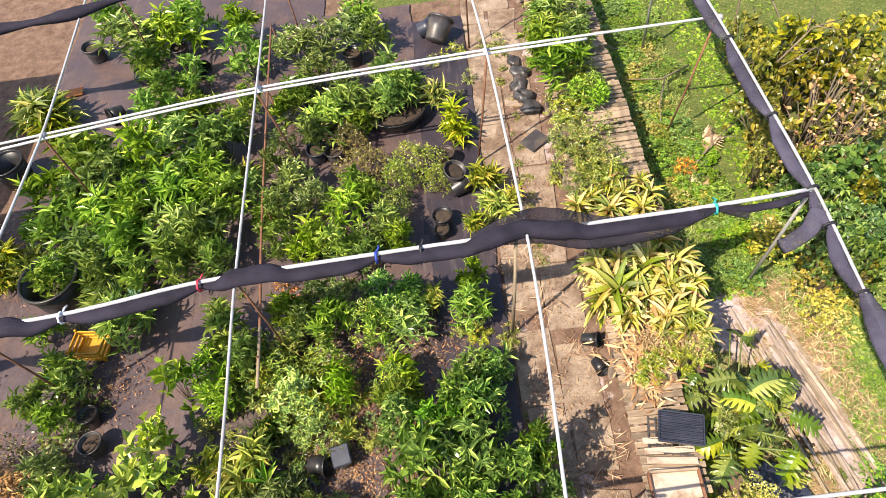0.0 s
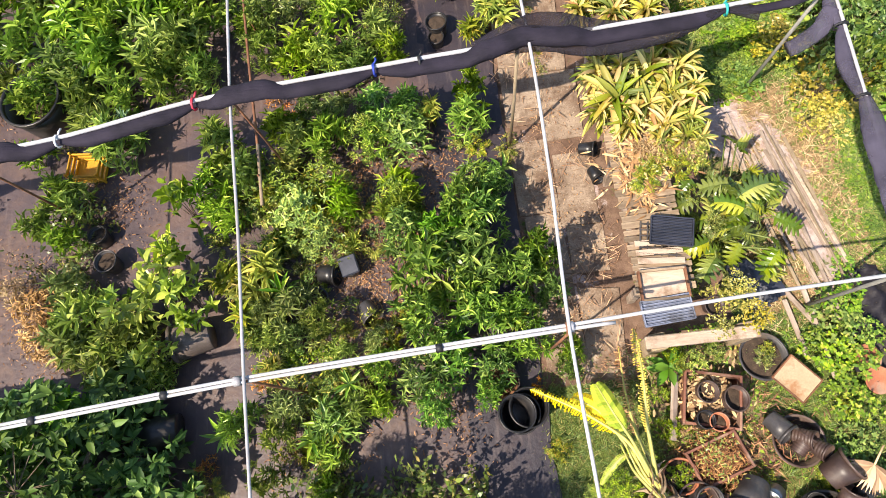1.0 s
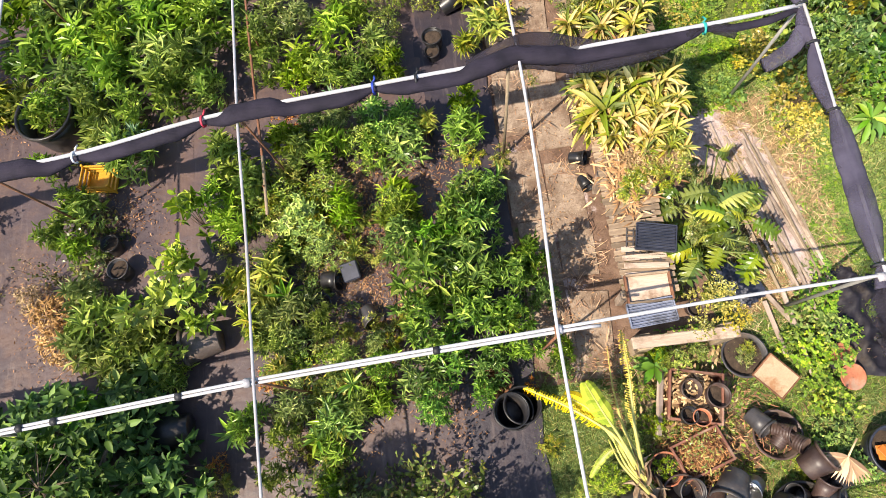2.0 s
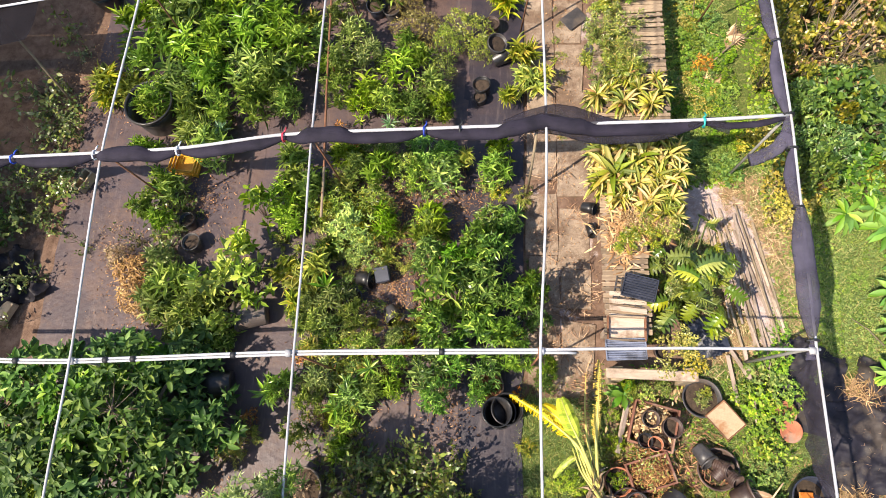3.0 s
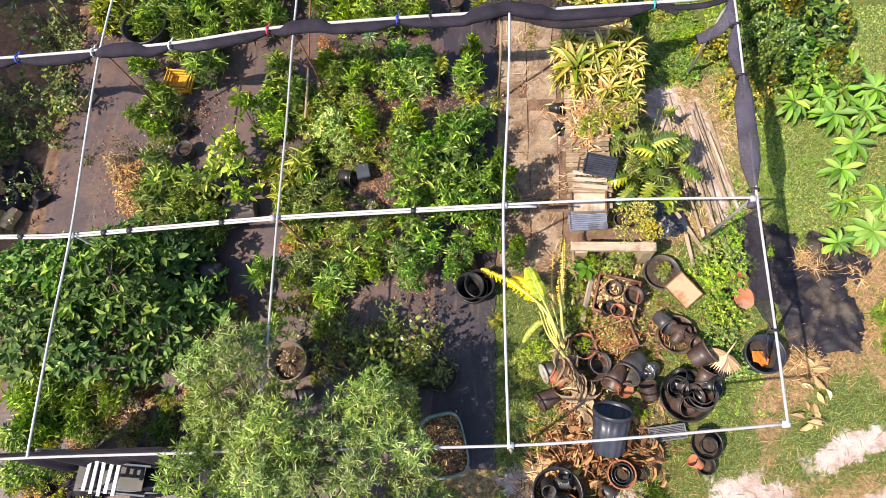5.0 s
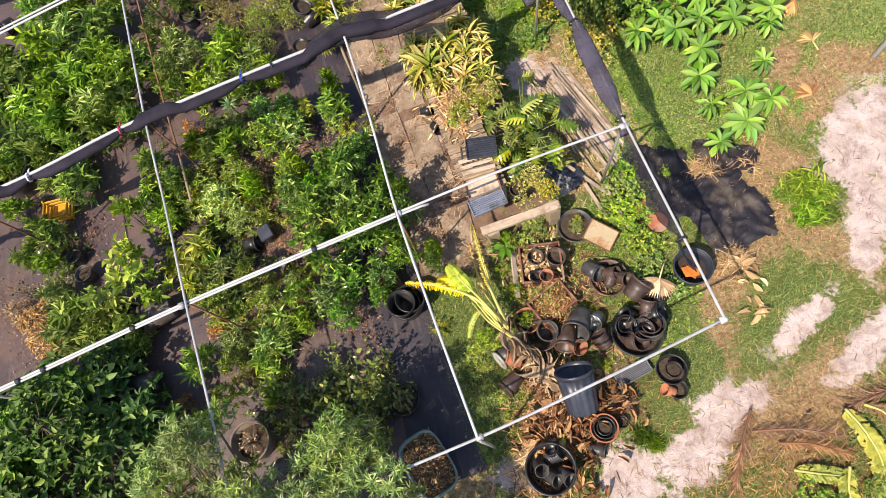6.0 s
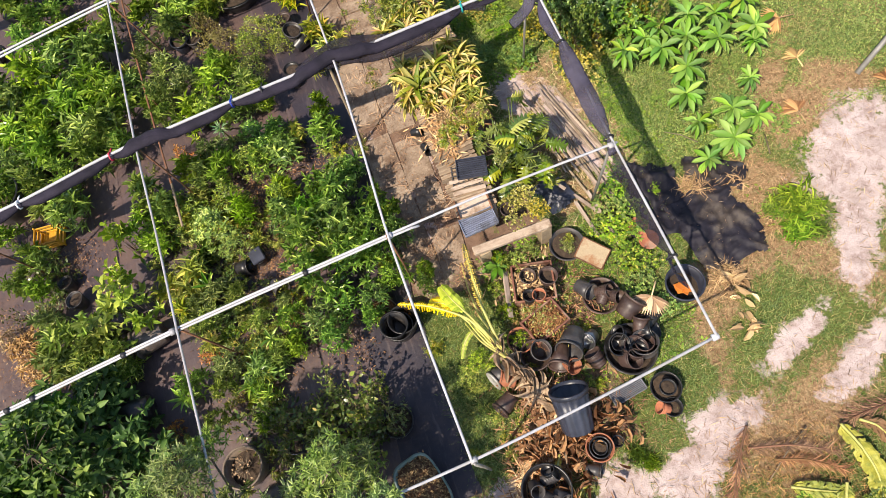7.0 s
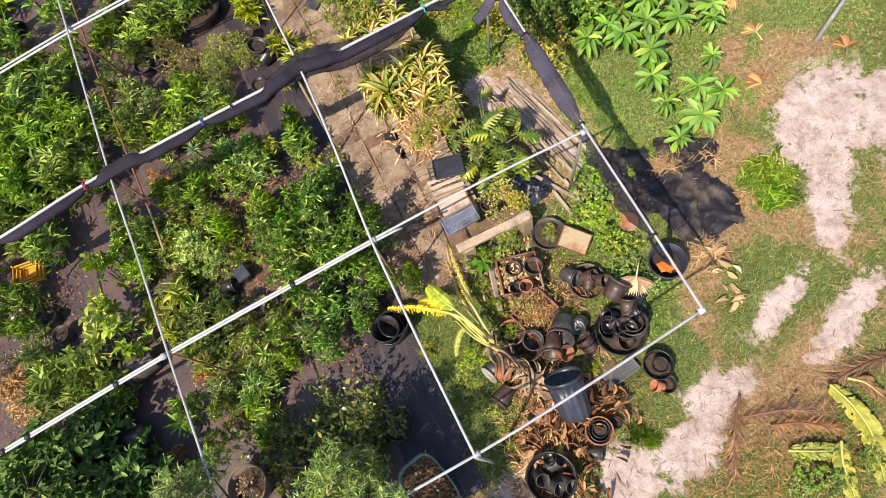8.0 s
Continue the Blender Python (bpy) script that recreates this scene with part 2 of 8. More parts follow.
def path_mat():
    """Worn concrete: pale dusty screed, brown soil stains, dark damp blotches and grit."""
    m = Mat("old_concrete_slab", 0.92, spec=0.25)
    c = m.ramp(m.noise(3.2, 6, 0.7), [(0.32, (0.2, 0.145, 0.105)), (0.5, (0.32, 0.24, 0.175)), (0.68, (0.42, 0.33, 0.245))])
    stain = m.ramp(m.noise(1.2, 8, 0.75), [(0.46, (0, 0, 0)), (0.56, (0.85, 0.85, 0.85))])
    c = m.mix(stain, c, m.ramp(m.noise(9, 5, 0.7), [(0.3, (0.085, 0.052, 0.036)), (0.7, (0.21, 0.135, 0.09))]))
    grit = m.ramp(m.noise(42, 4, 0.7), [(0.54, (0, 0, 0)), (0.66, (0.8, 0.8, 0.8))])
    c = m.mix(grit, c, (0.15, 0.1, 0.07))
    c = m.mix(m.ramp(m.noise(60, 2), [(0.66, (0, 0, 0)), (0.72, (0.7, 0.7, 0.7))]), c, (0.56, 0.47, 0.36))
    m.color(c)
    m.bump(m.noise(20, 6, 0.75), 0.6, 0.02)
    return m.m


CONCRETE = path_mat()
BLOCK = plain_mat("sandy_concrete_block", (0.36, 0.26, 0.16), (0.52, 0.4, 0.26), 7, 0.95, bump=0.5, fine=90)
YELLOW = plain_mat("yellow_plastic", (0.6, 0.3, 0.02), (0.72, 0.42, 0.03), 5, 0.5, bump=0.05)
ORANGE = plain_mat("orange_plastic", (0.62, 0.17, 0.02), (0.72, 0.26, 0.04), 5, 0.5, bump=0.05)
STEEL = plain_mat("dull_steel", (0.35, 0.35, 0.37), (0.6, 0.6, 0.62), 6, 0.3, 0.9, bump=0.05)
GREENTUB = plain_mat("green_grey_plastic", (0.12, 0.17, 0.14), (0.22, 0.27, 0.23), 6, 0.5, bump=0.08)
PALEPL = plain_mat("pale_grey_plastic", (0.4, 0.38, 0.34), (0.55, 0.53, 0.48), 6, 0.55, bump=0.08, dirt=(0.25, 0.21, 0.16))
TIE = {c: plain_mat("cord_" + c, d, l, 8, 0.6) for c, d, l in (("red", (0.4, 0.02, 0.05), (0.55, 0.05, 0.08)), ("blue", (0.02, 0.05, 0.4), (0.04, 0.1, 0.55)), ("teal", (0.02, 0.4, 0.38), (0.05, 0.55, 0.5)), ("white", (0.6, 0.6, 0.65), (0.75, 0.75, 0.8)), ("black", (0.01, 0.01, 0.012), (0.025, 0.025, 0.03)))}


def cloth_mat():
    """Knitted black shade net, dusty, with a fine weave."""
    m = Mat("shade_net", 0.8, spec=0.2)
    dust = m.ramp(m.noise(3.5, 5), [(0.3, (0.014, 0.012, 0.02)), (0.75, (0.038, 0.031, 0.05))])
    m.color(m.mix(m.ramp(m.noise(300, 1), [(0.4, (0, 0, 0)), (0.7, (0.4, 0.4, 0.4))]), dust, (0.01, 0.01, 0.012)))
    m.bump(m.noise(18, 4, stretch=(0.5, 3, 1)), 0.5, 0.02)
    return m.m


NET = cloth_mat()


def sheer_mat(name, dark, light, clearness, patch=0.0):
    """Shade net in one layer: a thin dark mesh that lets part of the light through; patch: how much the weave's density varies."""
    m = Mat(name, 0.85, spec=0.1)
    m.color(m.ramp(m.noise(3, 5), [(0.3, dark), (0.7, light)]))
    m.bump(m.noise(16, 4, stretch=(2, 0.7, 1)), 0.5, 0.02)
    clear = m.node("ShaderNodeBsdfTransparent")
    mx = m.node("ShaderNodeMixShader")
    lo, hi = max(0.0, clearness - patch), clearness + patch
    m.link(m.ramp(m.noise(1.4, 3), [(0.35, (lo, lo, lo)), (0.65, (hi, hi, hi))]), mx.inputs[0])
    m.link(m.b.outputs[0], mx.inputs[1])
    m.link(clear.outputs[0], mx.inputs[2])
    m.link(mx.outputs[0], m.o.inputs["Surface"])
    return m.m


NETEAST = sheer_mat("dusty_shade_net", (0.05, 0.045, 0.068), (0.1, 0.09, 0.13), 0.26, 0.16)
NETLOOSE = sheer_mat("loose_shade_net", (0.018, 0.016, 0.022), (0.04, 0.035, 0.048), 0.25, 0.12)
NETTOP = sheer_mat("stretched_net", (0.006, 0.005, 0.007), (0.014, 0.012, 0.015), 0.07)
NETTHIN = sheer_mat("stretched_thin_net", (0.006, 0.005, 0.007), (0.014, 0.012, 0.015), 0.12)


def sheet_mat(name, dark, light, dust, soiled):
    """Woven plastic ground cover, dusty, with pale drag marks and soil stains."""
    m = Mat(name, 0.5, spec=0.45)
    base = m.ramp(m.noise(0.9, 5), [(0.3, dark), (0.7, light)])
    soil = m.ramp(m.noise(1.7, 7, 0.75), [(0.46, (0, 0, 0)), (0.6, (soiled, soiled, soiled))])
    c = m.mix(soil, base, dust)
    streak = m.ramp(m.noise(3.0, 5, 0.65, stretch=(3.5, 0.5, 1)), [(0.55, (0, 0, 0)), (0.75, (0.45, 0.45, 0.45))])
    c = m.mix(streak, c, (0.19, 0.15, 0.14))
    speck = m.ramp(m.noise(55, 2), [(0.68, (0, 0, 0)), (0.76, (0.5, 0.5, 0.5))])
    m.color(m.mix(speck, c, (0.22, 0.16, 0.11)))
    m.bump(m.noise(9, 5), 0.5, 0.02)
    return m.m


SHEET = sheet_mat("weed_mat", (0.052, 0.036, 0.041), (0.1, 0.07, 0.072), (0.128, 0.08, 0.064), 0.8)
SLATE = sheet_mat("slate_weed_mat", (0.021, 0.017, 0.025), (0.045, 0.036, 0.047), (0.075, 0.05, 0.045), 0.4)


def ground_mat():
    """Soil and thin turf, straw and pale sand, by the sheet's own cover layer."""
    m = Mat("ground", 0.95, spec=0.2)
    at = m.node("ShaderNodeAttribute")
    at.attribute_name = "cover"
    sep = m.node("ShaderNodeSeparateColor")
    m.link(at.outputs["Color"], sep.inputs[0])
    turf = m.ramp(m.noise(2.2, 6, 0.7), [(0.3, (0.06, 0.105, 0.018)), (0.55, (0.12, 0.165, 0.032)), (0.75, (0.2, 0.19, 0.06))])
    turf = m.mix(m.ramp(m.noise(38, 6, 0.8), [(0.42, (0, 0, 0)), (0.58, (0.85, 0.85, 0.85))]), turf, (0.06, 0.065, 0.02))
    turf = m.mix(m.ramp(m.noise(24, 6, 0.8), [(0.52, (0, 0, 0)), (0.66, (0.8, 0.8, 0.8))]), turf, (0.33, 0.29, 0.11))
    soil = m.ramp(m.noise(5, 6, 0.7), [(0.3, (0.09, 0.052, 0.036)), (0.7, (0.24, 0.155, 0.11))])
    straw = m.ramp(m.noise(20, 7, 0.82), [(0.38, (0.1, 0.06, 0.03)), (0.5, (0.25, 0.17, 0.085)), (0.64, (0.42, 0.31, 0.17))])
    sand = m.ramp(m.noise(3, 6, 0.65), [(0.3, (0.36, 0.28, 0.25)), (0.68, (0.58, 0.475, 0.45))])
    sand = m.mix(m.ramp(m.noise(3.4, 8, 0.8), [(0.49, (0, 0, 0)), (0.61, (0.75, 0.75, 0.75))]), sand, (0.27, 0.185, 0.155))
    sand = m.mix(m.ramp(m.noise(30, 5, 0.8), [(0.58, (0, 0, 0)), (0.68, (0.7, 0.7, 0.7))]), sand, (0.2, 0.14, 0.11))
    ragged = m.noise(3.2, 8, 0.75)

    def edge(v):
        c = m.node("ShaderNodeMath")
        c.operation = "SUBTRACT"
        m.link(ragged, c.inputs[0])
        c.inputs[1].default_value = 0.5
        a = m.node("ShaderNodeMath")
        a.operation = "MULTIPLY_ADD"
        m.link(c.outputs[0], a.inputs[0])
        a.inputs[1].default_value = 2.4
        m.link(v, a.inputs[2])
        return m.ramp(a.outputs[0], [(0.42, (0, 0, 0)), (0.58, (1, 1, 1))])

    c = m.mix(edge(sep.outputs[2]), turf, soil)
    c = m.mix(edge(sep.outputs[1]), c, straw)
    c = m.mix(edge(sep.outputs[0]), c, sand)
    m.color(c)
    m.bump(m.noise(12, 6, 0.75), 0.7, 0.03)
    return m.m


GROUND = ground_mat()


# ---- mesh helpers ----
RNG = np.random.default_rng(7)


def mesh_from(name, verts, faces, mat, smooth=True):
    me = bpy.data.meshes.new(name)
    me.from_pydata([tuple(v) for v in np.asarray(verts).tolist()], [], [tuple(f) for f in faces])
    if smooth:
        me.polygons.foreach_set("use_smooth", [True] * len(me.polygons))
    me.materials.append(mat)
    return me


def part(name, data, parent, label=""):
    """One mesh object under a thing or under a part."""
    ob = new(name, data)
    ob.parent = parent
    return tagged(ob, label)


def thing(name, label, category, group="", kind=""):
    return tagged(new(name), label, category, group, kind)


def merge(pieces):
    """Joins lists of (verts, faces)."""
    vs, fs, n = [], [], 0
    for v, f in pieces:
        v = np.asarray(v, float).reshape(-1, 3)
        vs.append(v)
        fs.extend([[i + n for i in q] for q in f])
        n += len(v)
    return (np.concatenate(vs) if vs else np.zeros((0, 3))), fs


def strip(rows=4, widths=(0.35, 0.9, 1.0, 0.7, 0.05), droop=0.5, fold=0.0, wave=0.0):
    """A leaf along +x of length 1 and width 1, drooping; fold: depth of the gutter along the midrib."""
    s = np.linspace(0, 1, len(widths))
    ang = -droop * s
    dx = np.cos(ang) / (len(s) - 1)
    dz = np.sin(ang) / (len(s) - 1)
    x = np.concatenate([[0], np.cumsum(dx[:-1])])
    z = np.concatenate([[0], np.cumsum(dz[:-1])])
    v, f = [], []
    cols = 3 if fold else 2
    for i, w in enumerate(widths):
        zz = z[i] + (wave if i % 2 else 0)
        if fold:
            v += [(x[i], -w / 2, zz + fold * w), (x[i], 0, zz), (x[i], w / 2, zz + fold * w)]
        else:
            v += [(x[i], -w / 2, zz), (x[i], w / 2, zz)]
    for i in range(len(widths) - 1):
        for j in range(cols - 1):
            a = i * cols + j
            f.append((a, a + 1, a + cols + 1, a + cols))
    return np.array(v), f


def spread(tpl, pos, azim, pitch, length, width, roll=None):
    """Copies of a leaf at many places, joined."""
    tv, tf = tpl
    pos = np.asarray(pos, float)
    n = len(pos)
    azim, pitch, length, width = (np.broadcast_to(np.asarray(a, float), (n,)) for a in (azim, pitch, length, width))
    roll = np.zeros(n) if roll is None else np.broadcast_to(roll, (n,))
    d = np.stack([np.cos(azim) * np.cos(pitch), np.sin(azim) * np.cos(pitch), np.sin(pitch)], 1)
    s = np.stack([-np.sin(azim), np.cos(azim), np.zeros(n)], 1)
    u = np.cross(d, s)
    s2 = s * np.cos(roll)[:, None] + u * np.sin(roll)[:, None]
    u2 = np.cross(d, s2)
    v = (pos[:, None] + tv[None, :, :1] * (d * length[:, None])[:, None] + tv[None, :, 1:2] * (s2 * width[:, None])[:, None]
         + tv[None, :, 2:] * (u2 * length[:, None])[:, None])
    m = len(tv)
    base = np.array([list(q) for q in tf])
    f = (base[None] + (np.arange(n) * m)[:, None, None]).reshape(-1, base.shape[1])
    return v.reshape(-1, 3), f.tolist()


def sweep(points, radii, sides=6, squash=1.0):
    """A round tube along a line of points."""
    pts = [Vector(p) for p in points]
    if isinstance(radii, (int, float)):
        radii = [radii] * len(pts)
    v, f = [], []
    for i, p in enumerate(pts):
        t = (pts[min(i + 1, len(pts) - 1)] - pts[max(i - 1, 0)]).normalized()
        a = t.cross(Vector((0, 0, 1)))
        if a.length < 0.05:
            a = t.cross(Vector((0, 1, 0)))
        a.normalize()
        b = a.cross(t)
        for k in range(sides):
            q = 2 * math.pi * k / sides
            v.append(tuple(p + radii[i] * (math.cos(q) * a + squash * math.sin(q) * b)))
    for i in range(len(pts) - 1):
        for k in range(sides):
            a, b = i * sides + k, i * sides + (k + 1) % sides
            f.append((a, b, b + sides, a + sides))
    f.append(tuple(range(sides))[::-1])
    f.append(tuple(range((len(pts) - 1) * sides, len(pts) * sides)))
    return np.array(v), f


def lathe(profile, sides=24, flute=0.0, flutes=0, cap=True):
    """Turns (radius, height) round z; flute: depth of upright ribs."""
    v, f = [], []
    for r, z in profile:
        for k in range(sides):
            a = 2 * math.pi * k / sides
            rr = r * (1 + (flute * math.cos(flutes * a) if flutes else 0))
            v.append((rr * math.cos(a), rr * math.sin(a), z))
    for i in range(len(profile) - 1):
        for k in range(sides):
            a, b = i * sides + k, i * sides + (k + 1) % sides
            f.append((a, b, b + sides, a + sides))
    if cap:
        f.append(tuple(range(sides))[::-1])
    return np.array(v), f


def box(size, centre=(0, 0, 0), bevel=0.006):
    bm = bmesh.new()
    bmesh.ops.create_cube(bm, size=1, matrix=Matrix.Translation(centre) @ Matrix.Diagonal((*size, 1)))
    if bevel:
        bmesh.ops.bevel(bm, geom=bm.edges[:], offset=bevel, segments=1, affect="EDGES")
    bm.verts.index_update()
    v = np.array([x.co[:] for x in bm.verts])
    f = [[x.index for x in q.verts] for q in bm.faces]
    bm.free()
    return v, f


def moved(piece, m):
    v, f = piece
    r = np.array(m)
    return v @ r[:3, :3].T + r[:3, 3], f


def rough_grid(x0, x1, y0, y1, step, height):
    """A sheet with its heights from a function of x and y."""
    nx, ny = max(2, round((x1 - x0) / step) + 1), max(2, round((y1 - y0) / step) + 1)
    v = [(x, y, height(x, y)) for y in np.linspace(y0, y1, ny) for x in np.linspace(x0, x1, nx)]
    f = [(j * nx + i, j * nx + i + 1, (j + 1) * nx + i + 1, (j + 1) * nx + i) for j in range(ny - 1) for i in range(nx - 1)]
    return np.array(v), f


def nz(x, y, s=1.0, k=0.0):
    return noise.noise(Vector((x * s, y * s, k)))


# ---- ground ----
SAND = [(7.2, -0.6, 1.15, 0.72, 35), (6.5, -1.75, 0.9, 0.33, 58), (4.9, -2.85, 0.72, 0.2, 22), (3.35, -3.6, 0.62, 0.34, 12), (2.7, -4.05, 0.7, 0.36, 20),
        (1.65, -4.05, 0.42, 0.5, 0), (5.6, -3.42, 0.92, 0.24, 26), (7.7, -2.6, 0.9, 0.5, 30), (2.72, 2.75, 0.3, 0.6, 0), (3.35, 1.6, 0.25, 1.2, 8), (8.4, -1.0, 1.0, 0.7, 20), (9.4, -1.6, 1.2, 0.9, 40), (0.3, -3.5, 0.4, 0.25, 0)]

STRAWY = [(6.7, 0.45, 0.75, 0.45, 20), (7.7, 0.75, 0.6, 0.35, -20), (5.75, -0.35, 0.5, 0.3, -30), (6.75, 1.25, 0.4, 0.25, 30), (5.3, -0.9, 0.35, 0.6, 0)]


def ellipses(x, y, rows):
    best = 0.0
    for cx, cy, a, b, deg in rows:
        c, s = math.cos(radians(deg)), math.sin(radians(deg))
        u, w = ((x - cx) * c + (y - cy) * s) / a, (-(x - cx) * s + (y - cy) * c) / b
        best = max(best, 1.25 - 0.75 * math.hypot(u, w))
    return min(1.0, max(0.0, best))


def inside(x, y):
    """The beds under the frame: bare soil round the mats and the path."""
    return -14 < x < 2.3 and (-3.3 if x > -1.2 else -7.5) < y < 15 and not (y > 10.6 and x > -2)


def cover(x, y):
    sand = ellipses(x, y, SAND)
    if -0.1 < x < 1.0 and y > -0.4:
        return 0.3 + 0.35 * nz(x, y, 1.2, 17), 0.2, 0.9
    south = min(1.0, max(0.0, (0.2 - y) / 1.2)) if x > 3.6 else min(1.0, max(0.0, (-2.9 - y) / 0.6))
    straw = max(0.0, south * (0.38 + 0.95 * nz(x, y, 0.9, 4)))
    if 2.5 < x < 4.1 and 0.2 < y < 3.3:
        straw = max(straw, 0.6 + 0.3 * nz(x, y, 1.5, 2))
    if x > 5.6 and y > -1:
        straw = max(straw, 0.16 + 0.5 * nz(x, y, 0.8, 8))
    straw = max(straw, 1.1 * ellipses(x, y, STRAWY) + 0.3 * nz(x, y, 1.8, 9) if ellipses(x, y, STRAWY) > 0.2 else 0.0)
    soil = (1.3 if x < -8.2 else 0.75) if inside(x, y) else max(0.0, 0.32 * nz(x, y, 0.7, 6))
    if 0.95 < x < 2.4 and -2.7 < y < 0:
        soil, straw = 0.6, 0.45
    if -0.25 < x < 1.0 and -3.2 < y < -0.4:
        soil, straw = 0.15, 0.2
    return sand, min(1.0, straw), soil


def ground_height(x, y):
    return 0.02 * nz(x, y, 0.8, 1) + 0.008 * nz(x, y, 4, 3) - 0.02


ground = new("ground", None)
gv, gf = rough_grid(-14, 12, -9, 15, 0.11, ground_height)
NX = round(26 / 0.11) + 1
NY = round(24 / 0.11) + 1
# the sheet runs on to the horizon round the fine part
ring = [i for i in range(NX)] + [j * NX + NX - 1 for j in range(1, NY)] + [(NY - 1) * NX + i for i in range(NX - 2, -1, -1)] + [j * NX for j in range(NY - 2, 0, -1)]
far = []
for i in ring:
    x, y, z = gv[i]
    d = Vector((x + 1, y - 3, 0)).normalized()
    far.append((x + d.x * 1500, y + d.y * 1500, -0.03))
n0 = len(gv)
gv = np.concatenate([gv, np.array(far)])
gf = gf + [(ring[(i + 1) % len(ring)], ring[i], n0 + i, n0 + (i + 1) % len(ring)) for i in range(len(ring))]
gme = mesh_from("ground", gv, gf, GROUND)
layer = gme.color_attributes.new("cover", "FLOAT_COLOR", "POINT")
flat = []
for x, y, z in gv.tolist():
    flat.extend((*(cover(x, y) if -15 < x < 13 and -10 < y < 16 else (0, 0.2, 0.1)), 1.0))
layer.data.foreach_set("color", flat)
bpy.data.objects.remove(ground)
ground = tagged(new("ground", gme), "sandy ground with thin turf, straw and bare soil", "ground", kind="structure")

# woven weed mats in long strips, lapped over one another
MATS = [(-8.35, -6.55, -4.6, 13.8), (-6.62, -4.75, -4.9, 13.5), (-4.82, -2.95, -4.5, 12.5), (-3.02, -1.15, -4.2, 10.6), (-1.22, -0.18, -3.3, 10.0)]
for k, (x0, x1, y0, y1) in enumerate(MATS):
    def lie(x, y, k=k):
        return 0.014 + 0.003 * (k % 2) + 0.01 * abs(nz(x, y, 1.6, 20 + k)) + 0.012 * max(0, nz(x, y, 0.7, 9 + k))
    v, f = rough_grid(x0, x1, y0, y1, 0.14, lie)
    side = np.where(np.abs(v[:, 0] - x1) < 0.01, 1, 0) + np.where(np.abs(v[:, 0] - x0) < 0.01, -1, 0)
    v[:, 0] += side * np.array([0.05 * nz(0, y, 1.3, k) + 0.03 * nz(0, y, 4, k) for y in v[:, 1]])
    tagged(new("weed_mat", mesh_from("weed_mat", v, f, SLATE if x0 > -1.3 else SHEET)), "slate-grey woven plastic weed mat, dusty and stained" if x0 > -1.3 else "brown-grey woven plastic weed mat, dusty and stained", "weed mat", "weed mats")

# the path of old concrete slabs between the mats and the bench
path = tagged(new("pavement"), "path of old dusty concrete slabs", "path", kind="structure")
for column in (0.16, 0.66):
    y = -0.35 + 0.3 * RNG.random()
    while y < 10.4:
        length = RNG.uniform(0.55, 1.25)
        v, f = box((0.5, length, 0.05), bevel=0.005)
        k = RNG.uniform(0, 50)
        v = v + np.array([[0.06 * nz(a, b, 2.5, k), 0.06 * nz(b, a, 2.5, k + 5), 0.012 * nz(a, b, 2, k)] for a, b, c in v])
        m = pose(column - 0.008 * y + RNG.normal(0, 0.015), y + length / 2, -0.026 + 0.003 * RNG.random(), RNG.normal(0, 0.15), RNG.normal(0, 0.15), RNG.normal(0, 2.5))
        part("slab", mesh_from("slab", *moved((v, f), m), CONCRETE, False), path)
        y += length + 0.012 + (0.2 if RNG.random() < 0.12 else 0)

# ---- the frame of pipes ----
frame_thing = thing("shade_house_frame", "pale pipe frame of a shade house on thin rusty posts", "shade house frame")
ROWS_OF_PIPE = {
    "far": [(-9.6, 5.45, 2.1), (-6.25, 5.82, 2.1), (-3.23, 6.14, 2.11), (0.02, 6.255, 2.11), (3.13, 6.25, 2.12)],
    "netted": [(-9.6, 2.6, 2.22), (-7.6, 2.66, 2.22), (-5.09, 2.76, 2.24), (-3.56, 2.97, 2.22), (-1.56, 3.02, 2.25), (0.0, 3.08, 2.2), (2.16, 3.15, 2.15), (3.26, 3.23, 2.11)],
    "double": [(-9.6, -0.3, 1.94), (-7.5, -0.25, 1.93), (-6.3, -0.23, 1.91), (-3.11, -0.06, 2.06), (0.0, 0.025, 2.16), (1.6, 0.088, 2.12), (3.3, 0.13, 2.0)],
    "near": [(-9.2, -3.52, 2.08), (-6.08, -3.3, 2.07), (-4.0, -3.19, 2.08), (-3.0, -3.14, 2.09), (0.045, -3.005, 2.11), (1.6, -2.87, 2.11), (3.2, -2.69, 2.09)],
}
COLS_OF_PIPE = [
    [(-6.06, -3.3, 2.05), (-6.15, -1.6, 2.02), (-6.21, -0.22, 1.97), (-6.26, 2.72, 2.16), (-6.24, 5.82, 2.1), (-6.4, 8.5, 2.05), (-6.45, 9.6, 2.04)],
    [(-3.01, -3.14, 2.06), (-3.09, -1.6, 2.0), (-3.115, -0.06, 2.07), (-3.12, 1.4, 2.13), (-3.165, 2.99, 2.17), (-3.2, 6.14, 2.15), (-3.23, 8.5, 2.15), (-3.25, 10.4, 2.13)],
    [(0.04, -3.0, 2.12), (0.0, -1.5, 2.12), (-0.012, 0.025, 2.17), (0.055, 1.5, 2.2), (0.085, 3.08, 2.19), (0.005, 6.25, 2.15), (-0.15, 8.5, 2.15), (-0.22, 9.6, 2.14)],
    [(3.2, -2.69, 2.09), (3.22, -1.5, 2.06), (3.25, 0.17, 1.98), (3.29, 1.7, 1.98), (3.28, 3.23, 2.08), (3.23, 4.8, 2.1), (3.15, 6.25, 2.14), (3.0, 8.2, 2.16), (2.9, 9.8, 2.16)],
]


